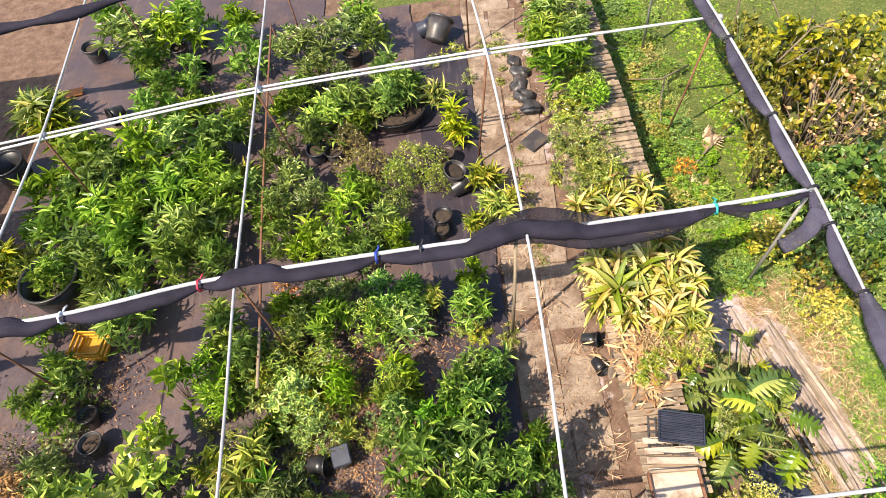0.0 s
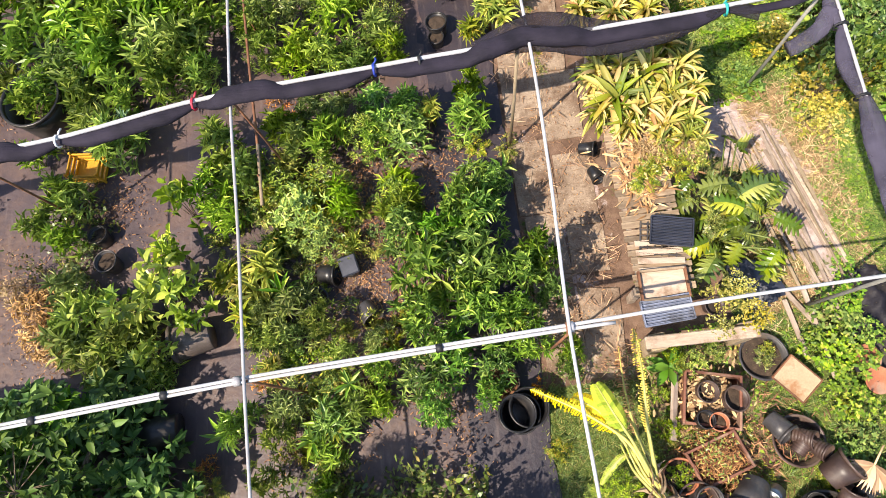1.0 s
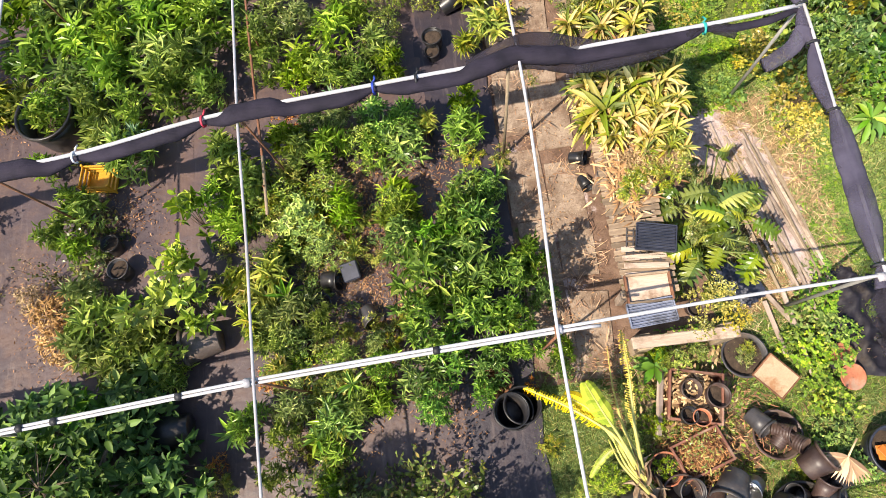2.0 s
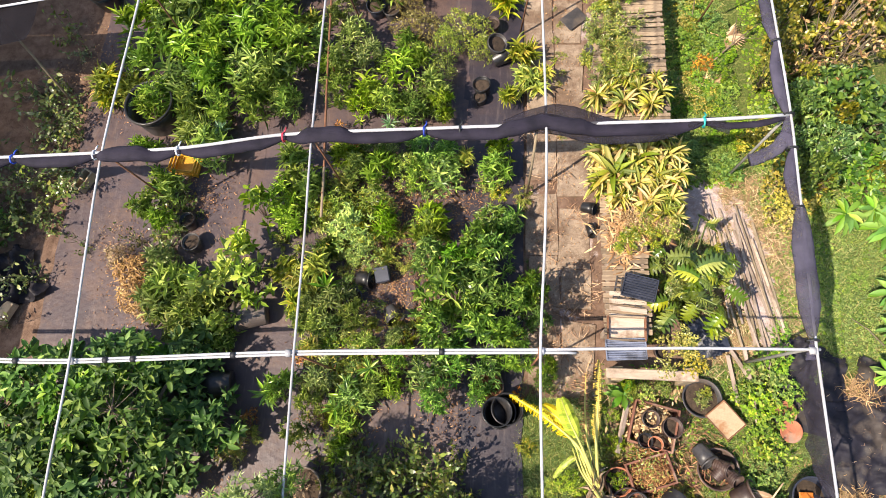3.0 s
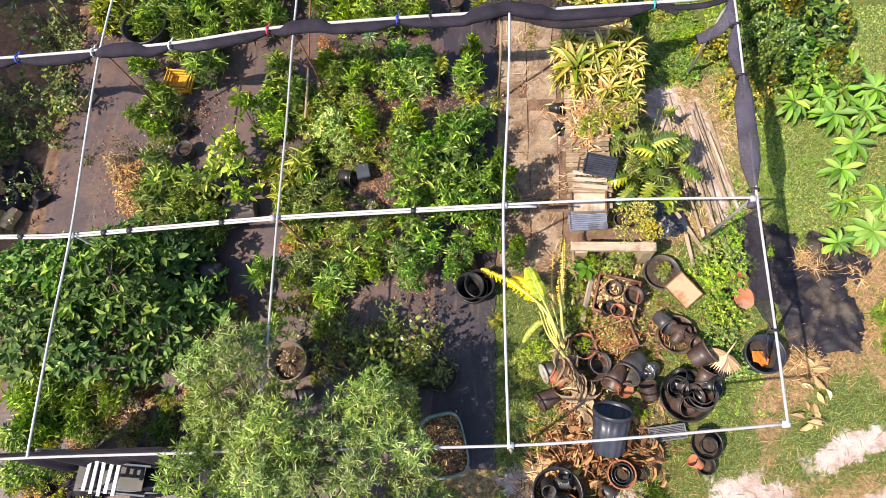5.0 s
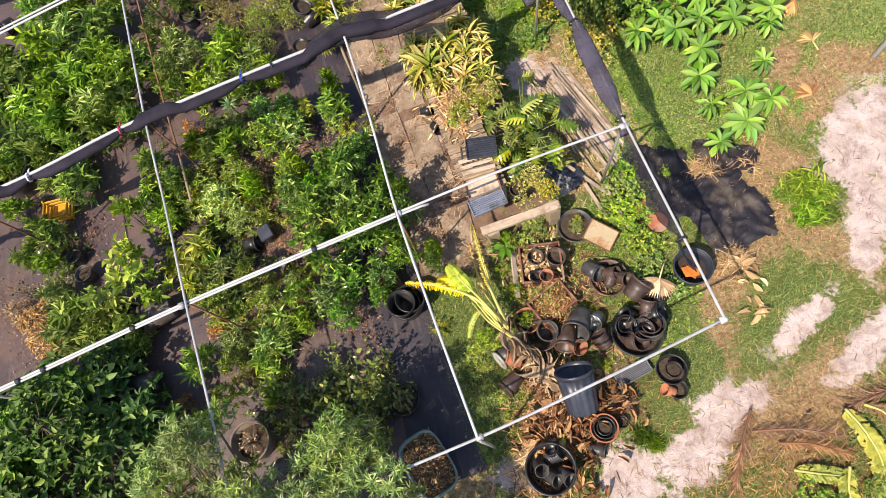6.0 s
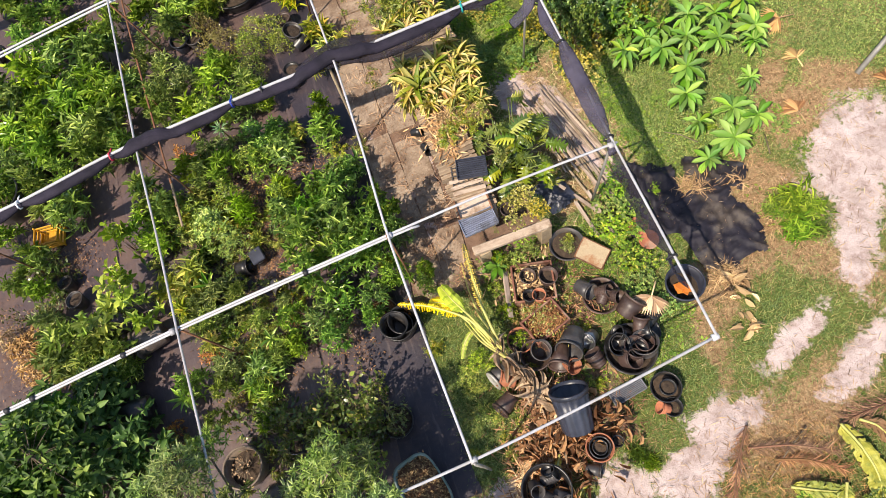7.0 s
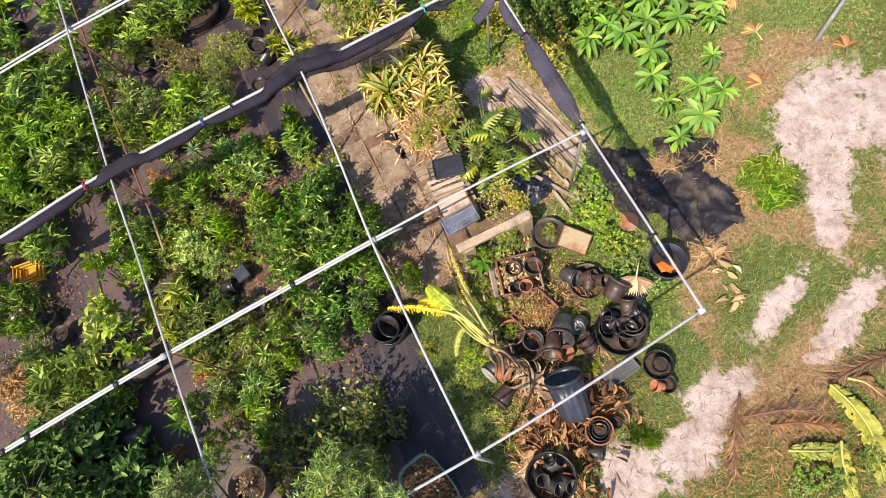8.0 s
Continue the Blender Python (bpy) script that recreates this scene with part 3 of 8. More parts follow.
def curve_through(pts, n):
    """n points on a smooth line through pts, even in length."""
    p = np.array(pts, float)
    s = np.concatenate([[0], np.cumsum(np.linalg.norm(np.diff(p, axis=0), axis=1))])
    t = np.linspace(0, s[-1], n)
    out = []
    for q in t:
        i = min(max(int(np.searchsorted(s, q)) - 1, 0), len(p) - 2)
        u = (q - s[i]) / (s[i + 1] - s[i])
        p0, p1, p2, p3 = p[max(i - 1, 0)], p[i], p[i + 1], p[min(i + 2, len(p) - 1)]
        lin = p1 + (p2 - p1) * u
        cat = 0.5 * (2 * p1 + (p2 - p0) * u + (2 * p0 - 5 * p1 + 4 * p2 - p3) * u * u + (3 * p1 - p0 - 3 * p2 + p3) * u ** 3)
        out.append(tuple(0.3 * lin + 0.7 * cat))
    return out


def pipe_run(pts, radius, mat, name="pipe", label=""):
    v, f = sweep(curve_through(pts, 40), radius, 8)
    return part(name, mesh_from(name, v, f, mat), frame_thing, label)


def shifted(pts, dx=0.0, dy=0.0, dz=0.0):
    return [(x + dx, y + dy, z + dz) for x, y, z in pts]


pipe_run(shifted(ROWS_OF_PIPE["far"], dy=0.03), 0.019, PIPE)
pipe_run([(-9.6, 5.3, 2.06), (-6.25, 5.77, 2.09), (-3.23, 6.1, 2.1), (0.02, 6.215, 2.1), (1.4, 6.215, 2.11)], 0.019, PVC)
pipe_run(ROWS_OF_PIPE["netted"], 0.024, PVC)
pipe_run(shifted(ROWS_OF_PIPE["double"], dy=0.019), 0.018, PVC)
pipe_run(shifted(ROWS_OF_PIPE["double"], dy=-0.019)[:5] + [(0.42, 0.015, 2.13)], 0.018, PVC)
pipe_run(ROWS_OF_PIPE["near"], 0.018, PIPE)
for col in COLS_OF_PIPE:
    pipe_run(shifted(col, dz=0.04), 0.0175, PIPE)


def on_line(pts, x):
    for a, b in zip(pts, pts[1:]):
        if a[0] <= x <= b[0]:
            u = (x - a[0]) / (b[0] - a[0])
            return tuple(a[i] + (b[i] - a[i]) * u for i in range(3))
    return pts[-1]


def band(x, pts, mat, name, r=0.045, w=0.06, label=""):
    p = on_line(pts, x)
    v, f = sweep([(x - w / 2, p[1], p[2]), (x + w / 2, p[1], p[2])], r, 8)
    part(name, mesh_from(name, v, f, mat), frame_thing, label)


for x in (-7.05, -5.75, -5.35, -3.95, -1.22):
    band(x, ROWS_OF_PIPE["double"], TIE["black"], "coupling", 0.043, 0.065, "black rubber coupling")
for x in (-6.25, -3.2, 0.0, 3.2):
    for row in ("far", "double"):
        band(x, ROWS_OF_PIPE[row], PIPE, "clamp", 0.05, 0.07)
for x in (-3.0, 0.06, 3.19):
    band(x, ROWS_OF_PIPE["near"], PVC, "clamp", 0.042, 0.08)
band(-0.02, ROWS_OF_PIPE["double"], RUST, "clamp", 0.056, 0.035)

# posts under the crossings: rusty rods, poles and grey pipes
POSTS = [(0.02, 6.22, 2.1, -0.26, 6.1, RUST), (-0.03, 3.07, 2.15, -0.13, 2.95, BAMBOO), (3.24, 3.22, 2.1, 3.12, 3.28, GREYPOLE), (-3.24, 6.1, 2.1, -3.1, 6.25, RUST),
         (-6.24, 5.77, 2.1, -6.5, 6.0, RUST), (3.22, 0.17, 1.9, 3.08, 0.25, GREYPOLE), (-0.02, -0.03, 2.1, -0.1, 0.08, RUST), (3.1, 6.13, 2.15, 2.85, 6.2, RUST)]
POSTS += [(-3.1, -0.08, 2.08, -3.1, -0.05, RUST), (-6.28, -0.2, 1.9, -6.3, -0.2, GREYPOLE), (0.06, -3.05, 2.14, 0.05, -3.05, GREYPOLE), (-3.0, -3.06, 2.1, -2.95, -3.1, GREYPOLE),
         (-6.06, -3.2, 1.95, -6.0, -3.2, GREYPOLE), (-3.2, 2.98, 2.2, -3.22, 3.05, RUST), (-9.1, 5.66, 2.08, -8.6, 4.75, BAMBOO), (-6.2, 2.7, 2.2, -6.25, 2.75, RUST), (2.95, 8.2, 2.17, 2.95, 8.2, GREYPOLE), (-0.08, 9.0, 2.1, -0.1, 9.0, RUST), (-3.16, 9.2, 2.1, -3.2, 9.2, RUST), (-6.1, 9.4, 2.1, -6.1, 9.4, RUST)]
for x, y, z, bx, by, mat in POSTS:
    r = 0.016 if mat is RUST else 0.022
    v, f = sweep([(bx, by, -0.05), ((x + bx) / 2 + 0.01, (y + by) / 2, z / 2), (x, y, z)], r, 6)
    part("post", mesh_from("post", v, f, mat), frame_thing)

# the long rusty feed pipe low over the mats, and its pale end
feed = tagged(new("feed_pipe"), "long thin rusty pipe propped low over the plants", "pipe")
v, f = sweep(curve_through([(-3.42, 3.1, 0.74), (-3.51, 4.6, 0.77), (-3.6, 6.7, 0.8), (-3.7, 9.4, 0.82)], 20), 0.02, 6)
part("pipe", mesh_from("pipe", v, f, RUST), feed)
v, f = sweep([(-3.4, 2.3, 0.7), (-3.42, 3.15, 0.74)], 0.024, 6)
part("pipe", mesh_from("pipe", v, f, BAMBOO), feed, "pale wooden end piece")
for y in (2.7, 5.2, 7.6, 9.4):
    v, f = sweep([(-3.4 - 0.03 * y, y, 0.0), (-3.31 - 0.041 * y, y, 0.76)], 0.014, 5)
    part("prop", mesh_from("prop", v, f, RUST), feed)


# ---- rolled shade net ----
def roll(line, width, centre, n=220, seed=0, thick=0.07):
    """A rolled net along a line; width(s) is half its breadth, centre(s) its shift (across, up)."""
    pts = curve_through(line, n)
    v, f, sides = [], [], 14
    for i, p in enumerate(pts):
        s = i / (n - 1)
        t = Vector(pts[min(i + 1, n - 1)]) - Vector(pts[max(i - 1, 0)])
        across = Vector((-t.y, t.x, 0)).normalized()
        w = width(s, p)
        da, dz = centre(s, p)
        for k in range(sides):
            a = 2 * math.pi * k / sides
            fold = 1 + 0.12 * nz(i * 0.07 + seed, k * 1.7, 1, seed) + 0.1 * nz(i * 0.3, k * 0.9, 1, seed + 3)
            h = min(thick, w * 0.75)
            v.append(tuple(Vector(p) + across * (da + w * math.cos(a) * fold) + Vector((0, 0, dz + h * math.sin(a) * fold))))
    for i in range(n - 1):
        for k in range(sides):
            a, b = i * sides + k, i * sides + (k + 1) % sides
            f.append((a, b, b + sides, a + sides))
    f += [tuple(range(sides))[::-1], tuple(range((n - 1) * sides, n * sides))]
    return np.array(v), f


def bump_between(x, stops):
    """1 between the pinches, falling to 0 at each."""
    d = min(abs(x - s) for s in stops)
    return min(1.0, d / 0.35) ** 0.6


NET_TIES = [-8.55, -7.62, -6.35, -5.09, -3.57, -1.57, 2.16, 3.2]
COVERED = [(-6.35, -5.45), (-3.4, -2.55), (-0.6, 0.75)]


def net_cover(x):
    return max(max(0.0, min(1.0, (x - a) / 0.2, (b - x) / 0.2)) for a, b in COVERED)


net = tagged(new("shade_net_roll"), "dark rolled shade net tied under a pale pipe", "shade net")
v, f = roll(ROWS_OF_PIPE["netted"], lambda s, p: 0.035 + 0.052 * bump_between(p[0], NET_TIES) * (0.25 if p[0] > 2.2 else 1) + 0.03 * net_cover(p[0]),
            lambda s, p: (-0.085 * bump_between(p[0], NET_TIES) * (1 - net_cover(p[0])) - (0.05 if p[0] < 1 else 0.0) * net_cover(p[0]) + 0.1 * max(0, 1 - abs(p[0] - 0.05) / 0.4), -0.05 + 0.07 * net_cover(p[0])), seed=2, thick=0.075)
part("roll", mesh_from("roll", v, f, NET), net)
v, f = roll([(-0.3, 3.08, 2.16), (0.3, 3.05, 2.1), (0.65, 2.96, 2.06), (1.1, 2.94, 2.04), (1.6, 2.98, 2.06), (2.14, 3.15, 2.12), (2.35, 3.12, 2.08), (2.52, 3.05, 2.05)], lambda s, p: 0.08 - 0.05 * max(0, 1 - abs(p[0] - 2.15) / 0.15), lambda s, p: (0, 0), n=120, seed=9, thick=0.07)
part("loop", mesh_from("loop", v, f, NETLOOSE), net, "loose loop of net hanging below the pipe")
v, f = roll([(-0.5, 3.1, 2.24), (0.2, 3.2, 2.26), (1.0, 3.14, 2.17), (1.7, 3.12, 2.13)], lambda s, p: 0.02 + 0.14 * math.sin(math.pi * min(1, s * 1.2 + 0.1)) ** 2, lambda s, p: (0, 0), n=80, seed=14, thick=0.02)
part("flap", mesh_from("flap", v, f, NETLOOSE), net, "thin flap of net over the pipe")
for x, c in ((-3.57, "red"), (-1.57, "blue"), (2.16, "teal"), (-5.09, "white"), (-6.35, "white"), (-7.62, "blue"), (-1.08, "black"), (-8.55, "white")):
    p = on_line(ROWS_OF_PIPE["netted"], x)
    a = [(x + 0.006 * math.sin(k), p[1] - 0.03 + 0.065 * math.cos(k * 0.7), p[2] - 0.02 + 0.065 * math.sin(k * 0.7)) for k in range(19)] + [(x + 0.03, p[1] + 0.06, p[2] + 0.02), (x + 0.02, p[1] + 0.12, p[2] - 0.02)]
    v, f = sweep(a, 0.012, 5)
    part("tie", mesh_from("tie", v, f, TIE[c]), net, c + " cord tie")

EAST_TIES = [8.9, 7.4, 5.75, 4.35, 3.23, 2.75, 1.95, 0.25, -1.62]
EAST_LINE = shifted(COLS_OF_PIPE[3], dz=0.045)[::-1]


def on_y(pts, y):
    for a, b in zip(pts, pts[1:]):
        if min(a[1], b[1]) <= y <= max(a[1], b[1]):
            u = (y - a[1]) / (b[1] - a[1])
            return tuple(a[i] + (b[i] - a[i]) * u for i in range(3))
    return pts[-1]


def east_wide(s, p):
    b = bump_between(p[1], EAST_TIES)
    full = max(0.0, min(1.0, (p[1] - 0.3) / 0.35, (2.2 - p[1]) / 0.7))
    return 0.035 + 0.045 * b + 0.05 * full


east = tagged(new("shade_net_roll"), "dark rolled shade net tied along the side pipe", "shade net")
line = [on_y(EAST_LINE, y) for y in np.linspace(9.7, 0.02, 40)]
v, f = roll(line, east_wide, lambda s, p: (-0.075 * bump_between(p[1], EAST_TIES) + 0.03 * max(0.0, min(1.0, (p[1] - 0.3) / 0.35, (2.2 - p[1]) / 0.5)), -0.05 + 0.08 * max(0.0, min(1.0, (p[1] - 0.2) / 0.3, (2.0 - p[1]) / 0.3))), n=260, seed=21, thick=0.055)
part("roll", mesh_from("roll", v, f, NETEAST), east)
v, f = roll([(3.22, 2.95, 2.08), (3.1, 2.8, 2.0), (2.88, 2.7, 1.92), (2.78, 2.68, 1.9)], lambda s, p: 0.09, lambda s, p: (0, 0), n=40, seed=31, thick=0.05)
part("flap", mesh_from("flap", v, f, NETEAST), east, "loose end of net hanging out")
for y in EAST_TIES:
    p = on_y(EAST_LINE, y)
    a = [(p[0] - 0.03 + 0.07 * math.cos(k * 0.7), y + 0.006 * math.sin(k), p[2] - 0.02 + 0.07 * math.sin(k * 0.7)) for k in range(19)]
    v, f = sweep(a, 0.012, 5)
    part("tie", mesh_from("tie", v, f, TIE["black"]), east, "black cord tie")


def curtain(p0, p1, f0, f1, foot, seed, name="shade_net_curtain"):
    """A net hanging in folds from a pipe down to the ground, where it bunches."""
    n, rows = 60, 14
    v, f = [], []
    a, b = Vector(p0), Vector(p1)
    side = Vector((-(b - a).y, (b - a).x, 0)).normalized()
    for j in range(rows):
        h = j / (rows - 1)
        for i in range(n):
            s = i / (n - 1)
            q = a.lerp(b, s)
            g = Vector((*f0, 0)).lerp(Vector((*f1, 0)), s)
            g = Vector((q.x, q.y, 0)).lerp(g, min(1, h * 1.12))
            fold = 0.06 * math.sin(s * 31 + seed) * h + 0.09 * nz(s * 7, h * 2, 1, seed) * h
            spreadout = foot * max(0, h - 0.75) * 4 * (0.6 + 0.6 * nz(s * 5, 0, 1, seed + 2))
            z = q.z * (1 - min(1, h * 1.12)) + 0.03 + 0.04 * abs(nz(s * 9, h * 5, 1, seed))
            v.append(tuple(g + side * (fold + spreadout) + Vector((0, 0, max(z, 0.03)))))
    for j in range(rows - 1):
        for i in range(n - 1):
            k = j * n + i
            f.append((k, k + 1, k + n + 1, k + n))
    ob = tagged(new(name, mesh_from(name, v, f, NET)), "black shade net hanging in folds from the pipe to the ground", "shade net")
    return ob


# the net's near end, thrown over the side pipe: long on the inner side, short on the outer
def drape(y0, y1, inner, outer, seed):
    n, m = 80, 15
    v, f = [], []
    for i in range(n):
        u = i / (n - 1)
        p = on_y(EAST_LINE, y0 + (y1 - y0) * u)
        ease = min(1.0, u / 0.12, (1 - u) / 0.25)
        for j in range(m):
            w = -1 + 2 * j / (m - 1)
            d = (inner if w < 0 else outer) * ease * (1 + 0.35 * nz(u * 4, w, 1, seed)) * abs(w)
            swing = 0.035 + 0.3 * d + 0.05 * nz(u * 9, w * 3, 1, seed + 2) * abs(w)
            v.append((p[0] + math.copysign(swing, w) * min(1.0, abs(w) * 4), p[1] + 0.02 * nz(u * 7, w, 1, seed + 4), p[2] - 0.022 - d))
    for i in range(n - 1):
        for j in range(m - 1):
            k = i * m + j
            f.append((k, k + 1, k + m + 1, k + m))
    return np.array(v), f


part("drape", mesh_from("drape", *drape(0.1, -1.62, 0.26, 0.16, 3), NETLOOSE), east, "net end thrown over the pipe")
part("tail", mesh_from("tail", *roll([(3.2, -1.55, 1.95), (3.32, -1.6, 1.5), (3.5, -1.62, 0.9), (3.72, -1.62, 0.36)], lambda q, p: 0.07 + 0.03 * q, lambda q, p: (0, 0), n=40, seed=37, thick=0.04), NETEAST), east, "tail of net hanging into a tub")
curtain((-6.9, -3.28, 1.95), (-4.3, -3.12, 2.06), (-6.9, -3.5), (-4.3, -3.4), 0.25, 8)

# the net still stretched over the bay at the far corner
def sag(x, y):
    return 2.1 - 0.14 * math.sin(max(0, min(1, (y - 4.3) / 1.5)) * math.pi) + 0.05 * nz(x, y, 0.8, 3)


v, f = merge([rough_grid(-13.6, -7.9, 4.75, 5.6, 0.2, sag), rough_grid(-13.6, -9.7, 5.605, 9.2, 0.2, sag)])
v[:, 0] -= np.clip((6.6 - v[:, 1]) / 1.8, 0, 1) * np.clip((v[:, 0] + 13.6) / 6.6, 0, 1) * 0.3
v[:, 1] += np.array([0.1 * math.sin(x * 2.2) if y < 4.8 else 0 for x, y, z in v])
# unseen net west of the beds, added only to cast shade on them
v2, f2 = rough_grid(-14.5, -9.85, -5.5, 5.1, 0.3, lambda x, y: sag(x, y) - 0.06)
tagged(new("shade_net_canopy", mesh_from("shade_net_canopy", v2, f2, NETTHIN)), "unseen black shade net added to shade the western weeds", "shade net")
tagged(new("shade_net_canopy", mesh_from("shade_net_canopy", v, f, NETTOP)), "black shade net stretched over a bay", "shade net")
v, f = roll([(-9.6, 8.45, 2.12), (-7.6, 8.5, 2.1), (-6.4, 8.6, 2.12), (-5.6, 8.9, 2.12)], lambda s, p: 0.1 + 0.03 * math.sin(s * 19), lambda s, p: (0, 0.02), n=80, seed=44, thick=0.09)
tagged(new("shade_net_roll", mesh_from("shade_net_roll", v, f, NET)), "dark rolled shade net at the far end", "shade net")


def crumpled(name, outline, seed, label, mat=NET, height=0.12, step=0.035):
    """A sheet thrown on the ground: an uneven outline and soft ridges."""
    cx, cy, a, b, deg = outline
    v, f, idx = [], [], {}
    c, s = math.cos(radians(deg)), math.sin(radians(deg))
    n = int(2.6 * max(a, b) / step)
    for j in range(-n, n + 1):
        for i in range(-n, n + 1):
            u, w = i * step, j * step
            r = max(abs(u / a), abs(w / b)) * 0.75 + math.hypot(u / a, w / b) * 0.3
            if r < 1 + 0.28 * nz(u, w, 1.7, seed) + 0.15 * nz(u, w, 5, seed):
                idx[i, j] = len(v)
                ridge = 1 - abs(nz(u, w, 2.4, seed + 1)) * 3
                v.append((cx + u * c - w * s, cy + u * s + w * c, 0.018 + height * max(0, ridge) * 0.5 + 0.05 * max(0, 1 - 4 * abs(nz(u, w, 4.3, seed + 7))) + 0.02 * abs(nz(u, w, 9, seed))))
    for (i, j) in idx:
        q = [(i, j), (i + 1, j), (i + 1, j + 1), (i, j + 1)]
        if all(k in idx for k in q):
            f.append(tuple(idx[k] for k in q))
    return tagged(new(name, mesh_from(name, v, f, mat)), label, "ground sheet")


TARP = plain_mat("black_film", (0.01, 0.0085, 0.013), (0.024, 0.021, 0.029), 4, 0.62, bump=0.4, fine=26, spec=0.3, dirt=(0.06, 0.047, 0.038))
crumpled("black_sheet", (4.68, -0.9, 0.6, 0.72, 8), 5, "crumpled black sheet lying on straw", TARP)
crumpled("black_sheet", (5.05, -0.02, 0.5, 0.3, -32), 6, "torn black sheet lying on straw", TARP)
crumpled("black_sheet", (3.98, -0.12, 0.5, 0.72, -14), 26, "grey-black sheet lying under the side pipe", TARP, 0.16)
crumpled("black_sheet", (2.62, 0.6, 0.3, 0.34, 10), 7, "grey-black plastic sheet beside the bench", BLUEBLACK)
crumpled("black_sheet", (-8.9, 1.45, 0.34, 0.6, 10), 8, "crumpled black plastic on the weeds", TARP, 0.55)
crumpled("black_sheet", (-8.5, 1.15, 0.3, 0.16, 20), 18, "crumpled black plastic on the weeds", TARP, 0.4)
crumpled("black_sheet", (-6.75, -3.72, 0.75, 0.3, 4), 19, "crumpled black net along the near pipe", NET, 0.3)
crumpled("black_sheet", (-5.3, -3.55, 0.9, 0.35, 0), 9, "crumpled black net on the ground", NET, 0.25)


# ---- plants ----
BLADE = strip(4, (0.3, 0.9, 1.0, 0.55, 0.04), 0.6)
LANCE = strip(2, (0.4, 1.0, 0.06), 0.5, fold=0.16)
OVAL = strip(3, (0.2, 1.0, 0.9, 0.1), 0.45, fold=0.14)
STRAP = strip(5, (0.8, 1.0, 0.95, 0.8, 0.5, 0.03), 1.1, fold=0.12)
STAB = strip(3, (0.4, 1.0, 0.7, 0.05), 0.3)
SMALL = strip(2, (0.3, 1.0, 0.1), 0.3)
ROUND = strip(3, (0.35, 1.0, 0.8, 0.15), 0.35)
GRASSBLADE = strip(1, (0.9, 0.12), 0.2)


def dome(n, r, h, rng, low=0.25, lobes=0.22):
    """Twig ends in a loose crown of radius r and height h, lumpy in outline."""
    a = rng.uniform(0, 2 * math.pi, n)
    q = np.sqrt(rng.uniform(0, 1, n))
    ph = rng.uniform(0, 6.28, 3)
    lump = 1 + lobes * (np.sin(2 * a + ph[0]) + np.sin(3 * a + ph[1]) * 0.7 + np.sin(5 * a + ph[2]) * 0.4)
    rad = r * q * lump
    top = h * (1 - 0.55 * q ** 2.2)
    z = top * (1 - rng.uniform(0, 1 - low, n) ** 1.8)
    return np.stack([rad * np.cos(a), rad * np.sin(a), z], 1)


def whorls(tips, per, length, width, tpl, rng, pitch=(0.1, 0.6), jitter=0.25):
    """A whorl of leaves at each twig end."""
    n = len(tips)
    pos = np.repeat(tips, per, 0)
    a0 = np.repeat(rng.uniform(0, 6.28, n), per)
    az = a0 + np.tile(np.arange(per) * 2 * math.pi / per, n) + rng.normal(0, 0.25, n * per)
    pt = rng.uniform(pitch[0], pitch[1], n * per)
    ln = length * rng.uniform(0.65, 1.2, n * per) * np.repeat(rng.uniform(0.75, 1.2, n), per)
    pos = pos + rng.normal(0, jitter * length * 0.4, (n * per, 3))
    return spread(tpl, pos, az, pt, ln, width * ln / length, rng.normal(0, 0.75, n * per))


def twigs(tips, base_z, rng, count=10, r=0.012):
    """Stems from the root to some of the twig ends."""
    pieces = []
    for i in rng.choice(len(tips), min(count, len(tips)), replace=False):
        t = tips[i]
        k = rng.normal(0, 0.02, 2)
        mid = (t[0] * 0.4 + k[0], t[1] * 0.4 + k[1], t[2] * 0.55)
        pieces.append(sweep([(k[0], k[1], base_z), mid, tuple(t)], [r, r * 0.75, r * 0.4], 3))
    return merge(pieces)


def fronds(n, length, leaflets, lw, rng, rise=(0.3, 1.1), droop=1.4):
    """Arching fronds with leaflets on both sides, from one foot."""
    ribs, leaves = [], []
    for i in range(n):
        a, e = rng.uniform(0, 6.28), rng.uniform(*rise)
        ln = length * rng.uniform(0.7, 1.15)
        pts = []
        x = z = 0.0
        for s in range(9):
            pts.append((x * math.cos(a), x * math.sin(a), z))
            g = e - droop * s / 8
            x += ln / 8 * math.cos(g)
            z += ln / 8 * math.sin(g)
        pts = np.array(pts)
        ribs.append(sweep([tuple(p) for p in pts[::2]], [0.008 * (1 - 0.15 * k) for k in range(5)], 3))
        u = np.linspace(0.18, 0.98, leaflets)
        pos = np.stack([np.interp(u, np.linspace(0, 1, 9), pts[:, k]) for k in range(3)], 1)
        size = lw * np.sin(np.clip(u * 1.05, 0, 1) * math.pi * 0.85 + 0.35)
        for sgn in (1, -1):
            leaves.append(spread(SMALL, pos, a + sgn * (1.15 - 0.4 * u), rng.normal(-0.15, 0.2, leaflets), size, size * 0.27, np.full(leaflets, sgn * 0.4)))
    return merge(ribs), merge(leaves)


def crown_plant(name, label, category, kind, tips, leaf, stems, group="", stem_mat=None):
    ob = thing(name, label, category, group)
    v, f = stems
    if len(v):
        tagged(part("stem", mesh_from("stem", v, f, stem_mat or GREENSTEM), ob), kind="stuff")
    v, f = leaf
    tagged(part("foliage", mesh_from("foliage", v, f, GREEN[kind], False), ob), kind="stuff")
    return ob


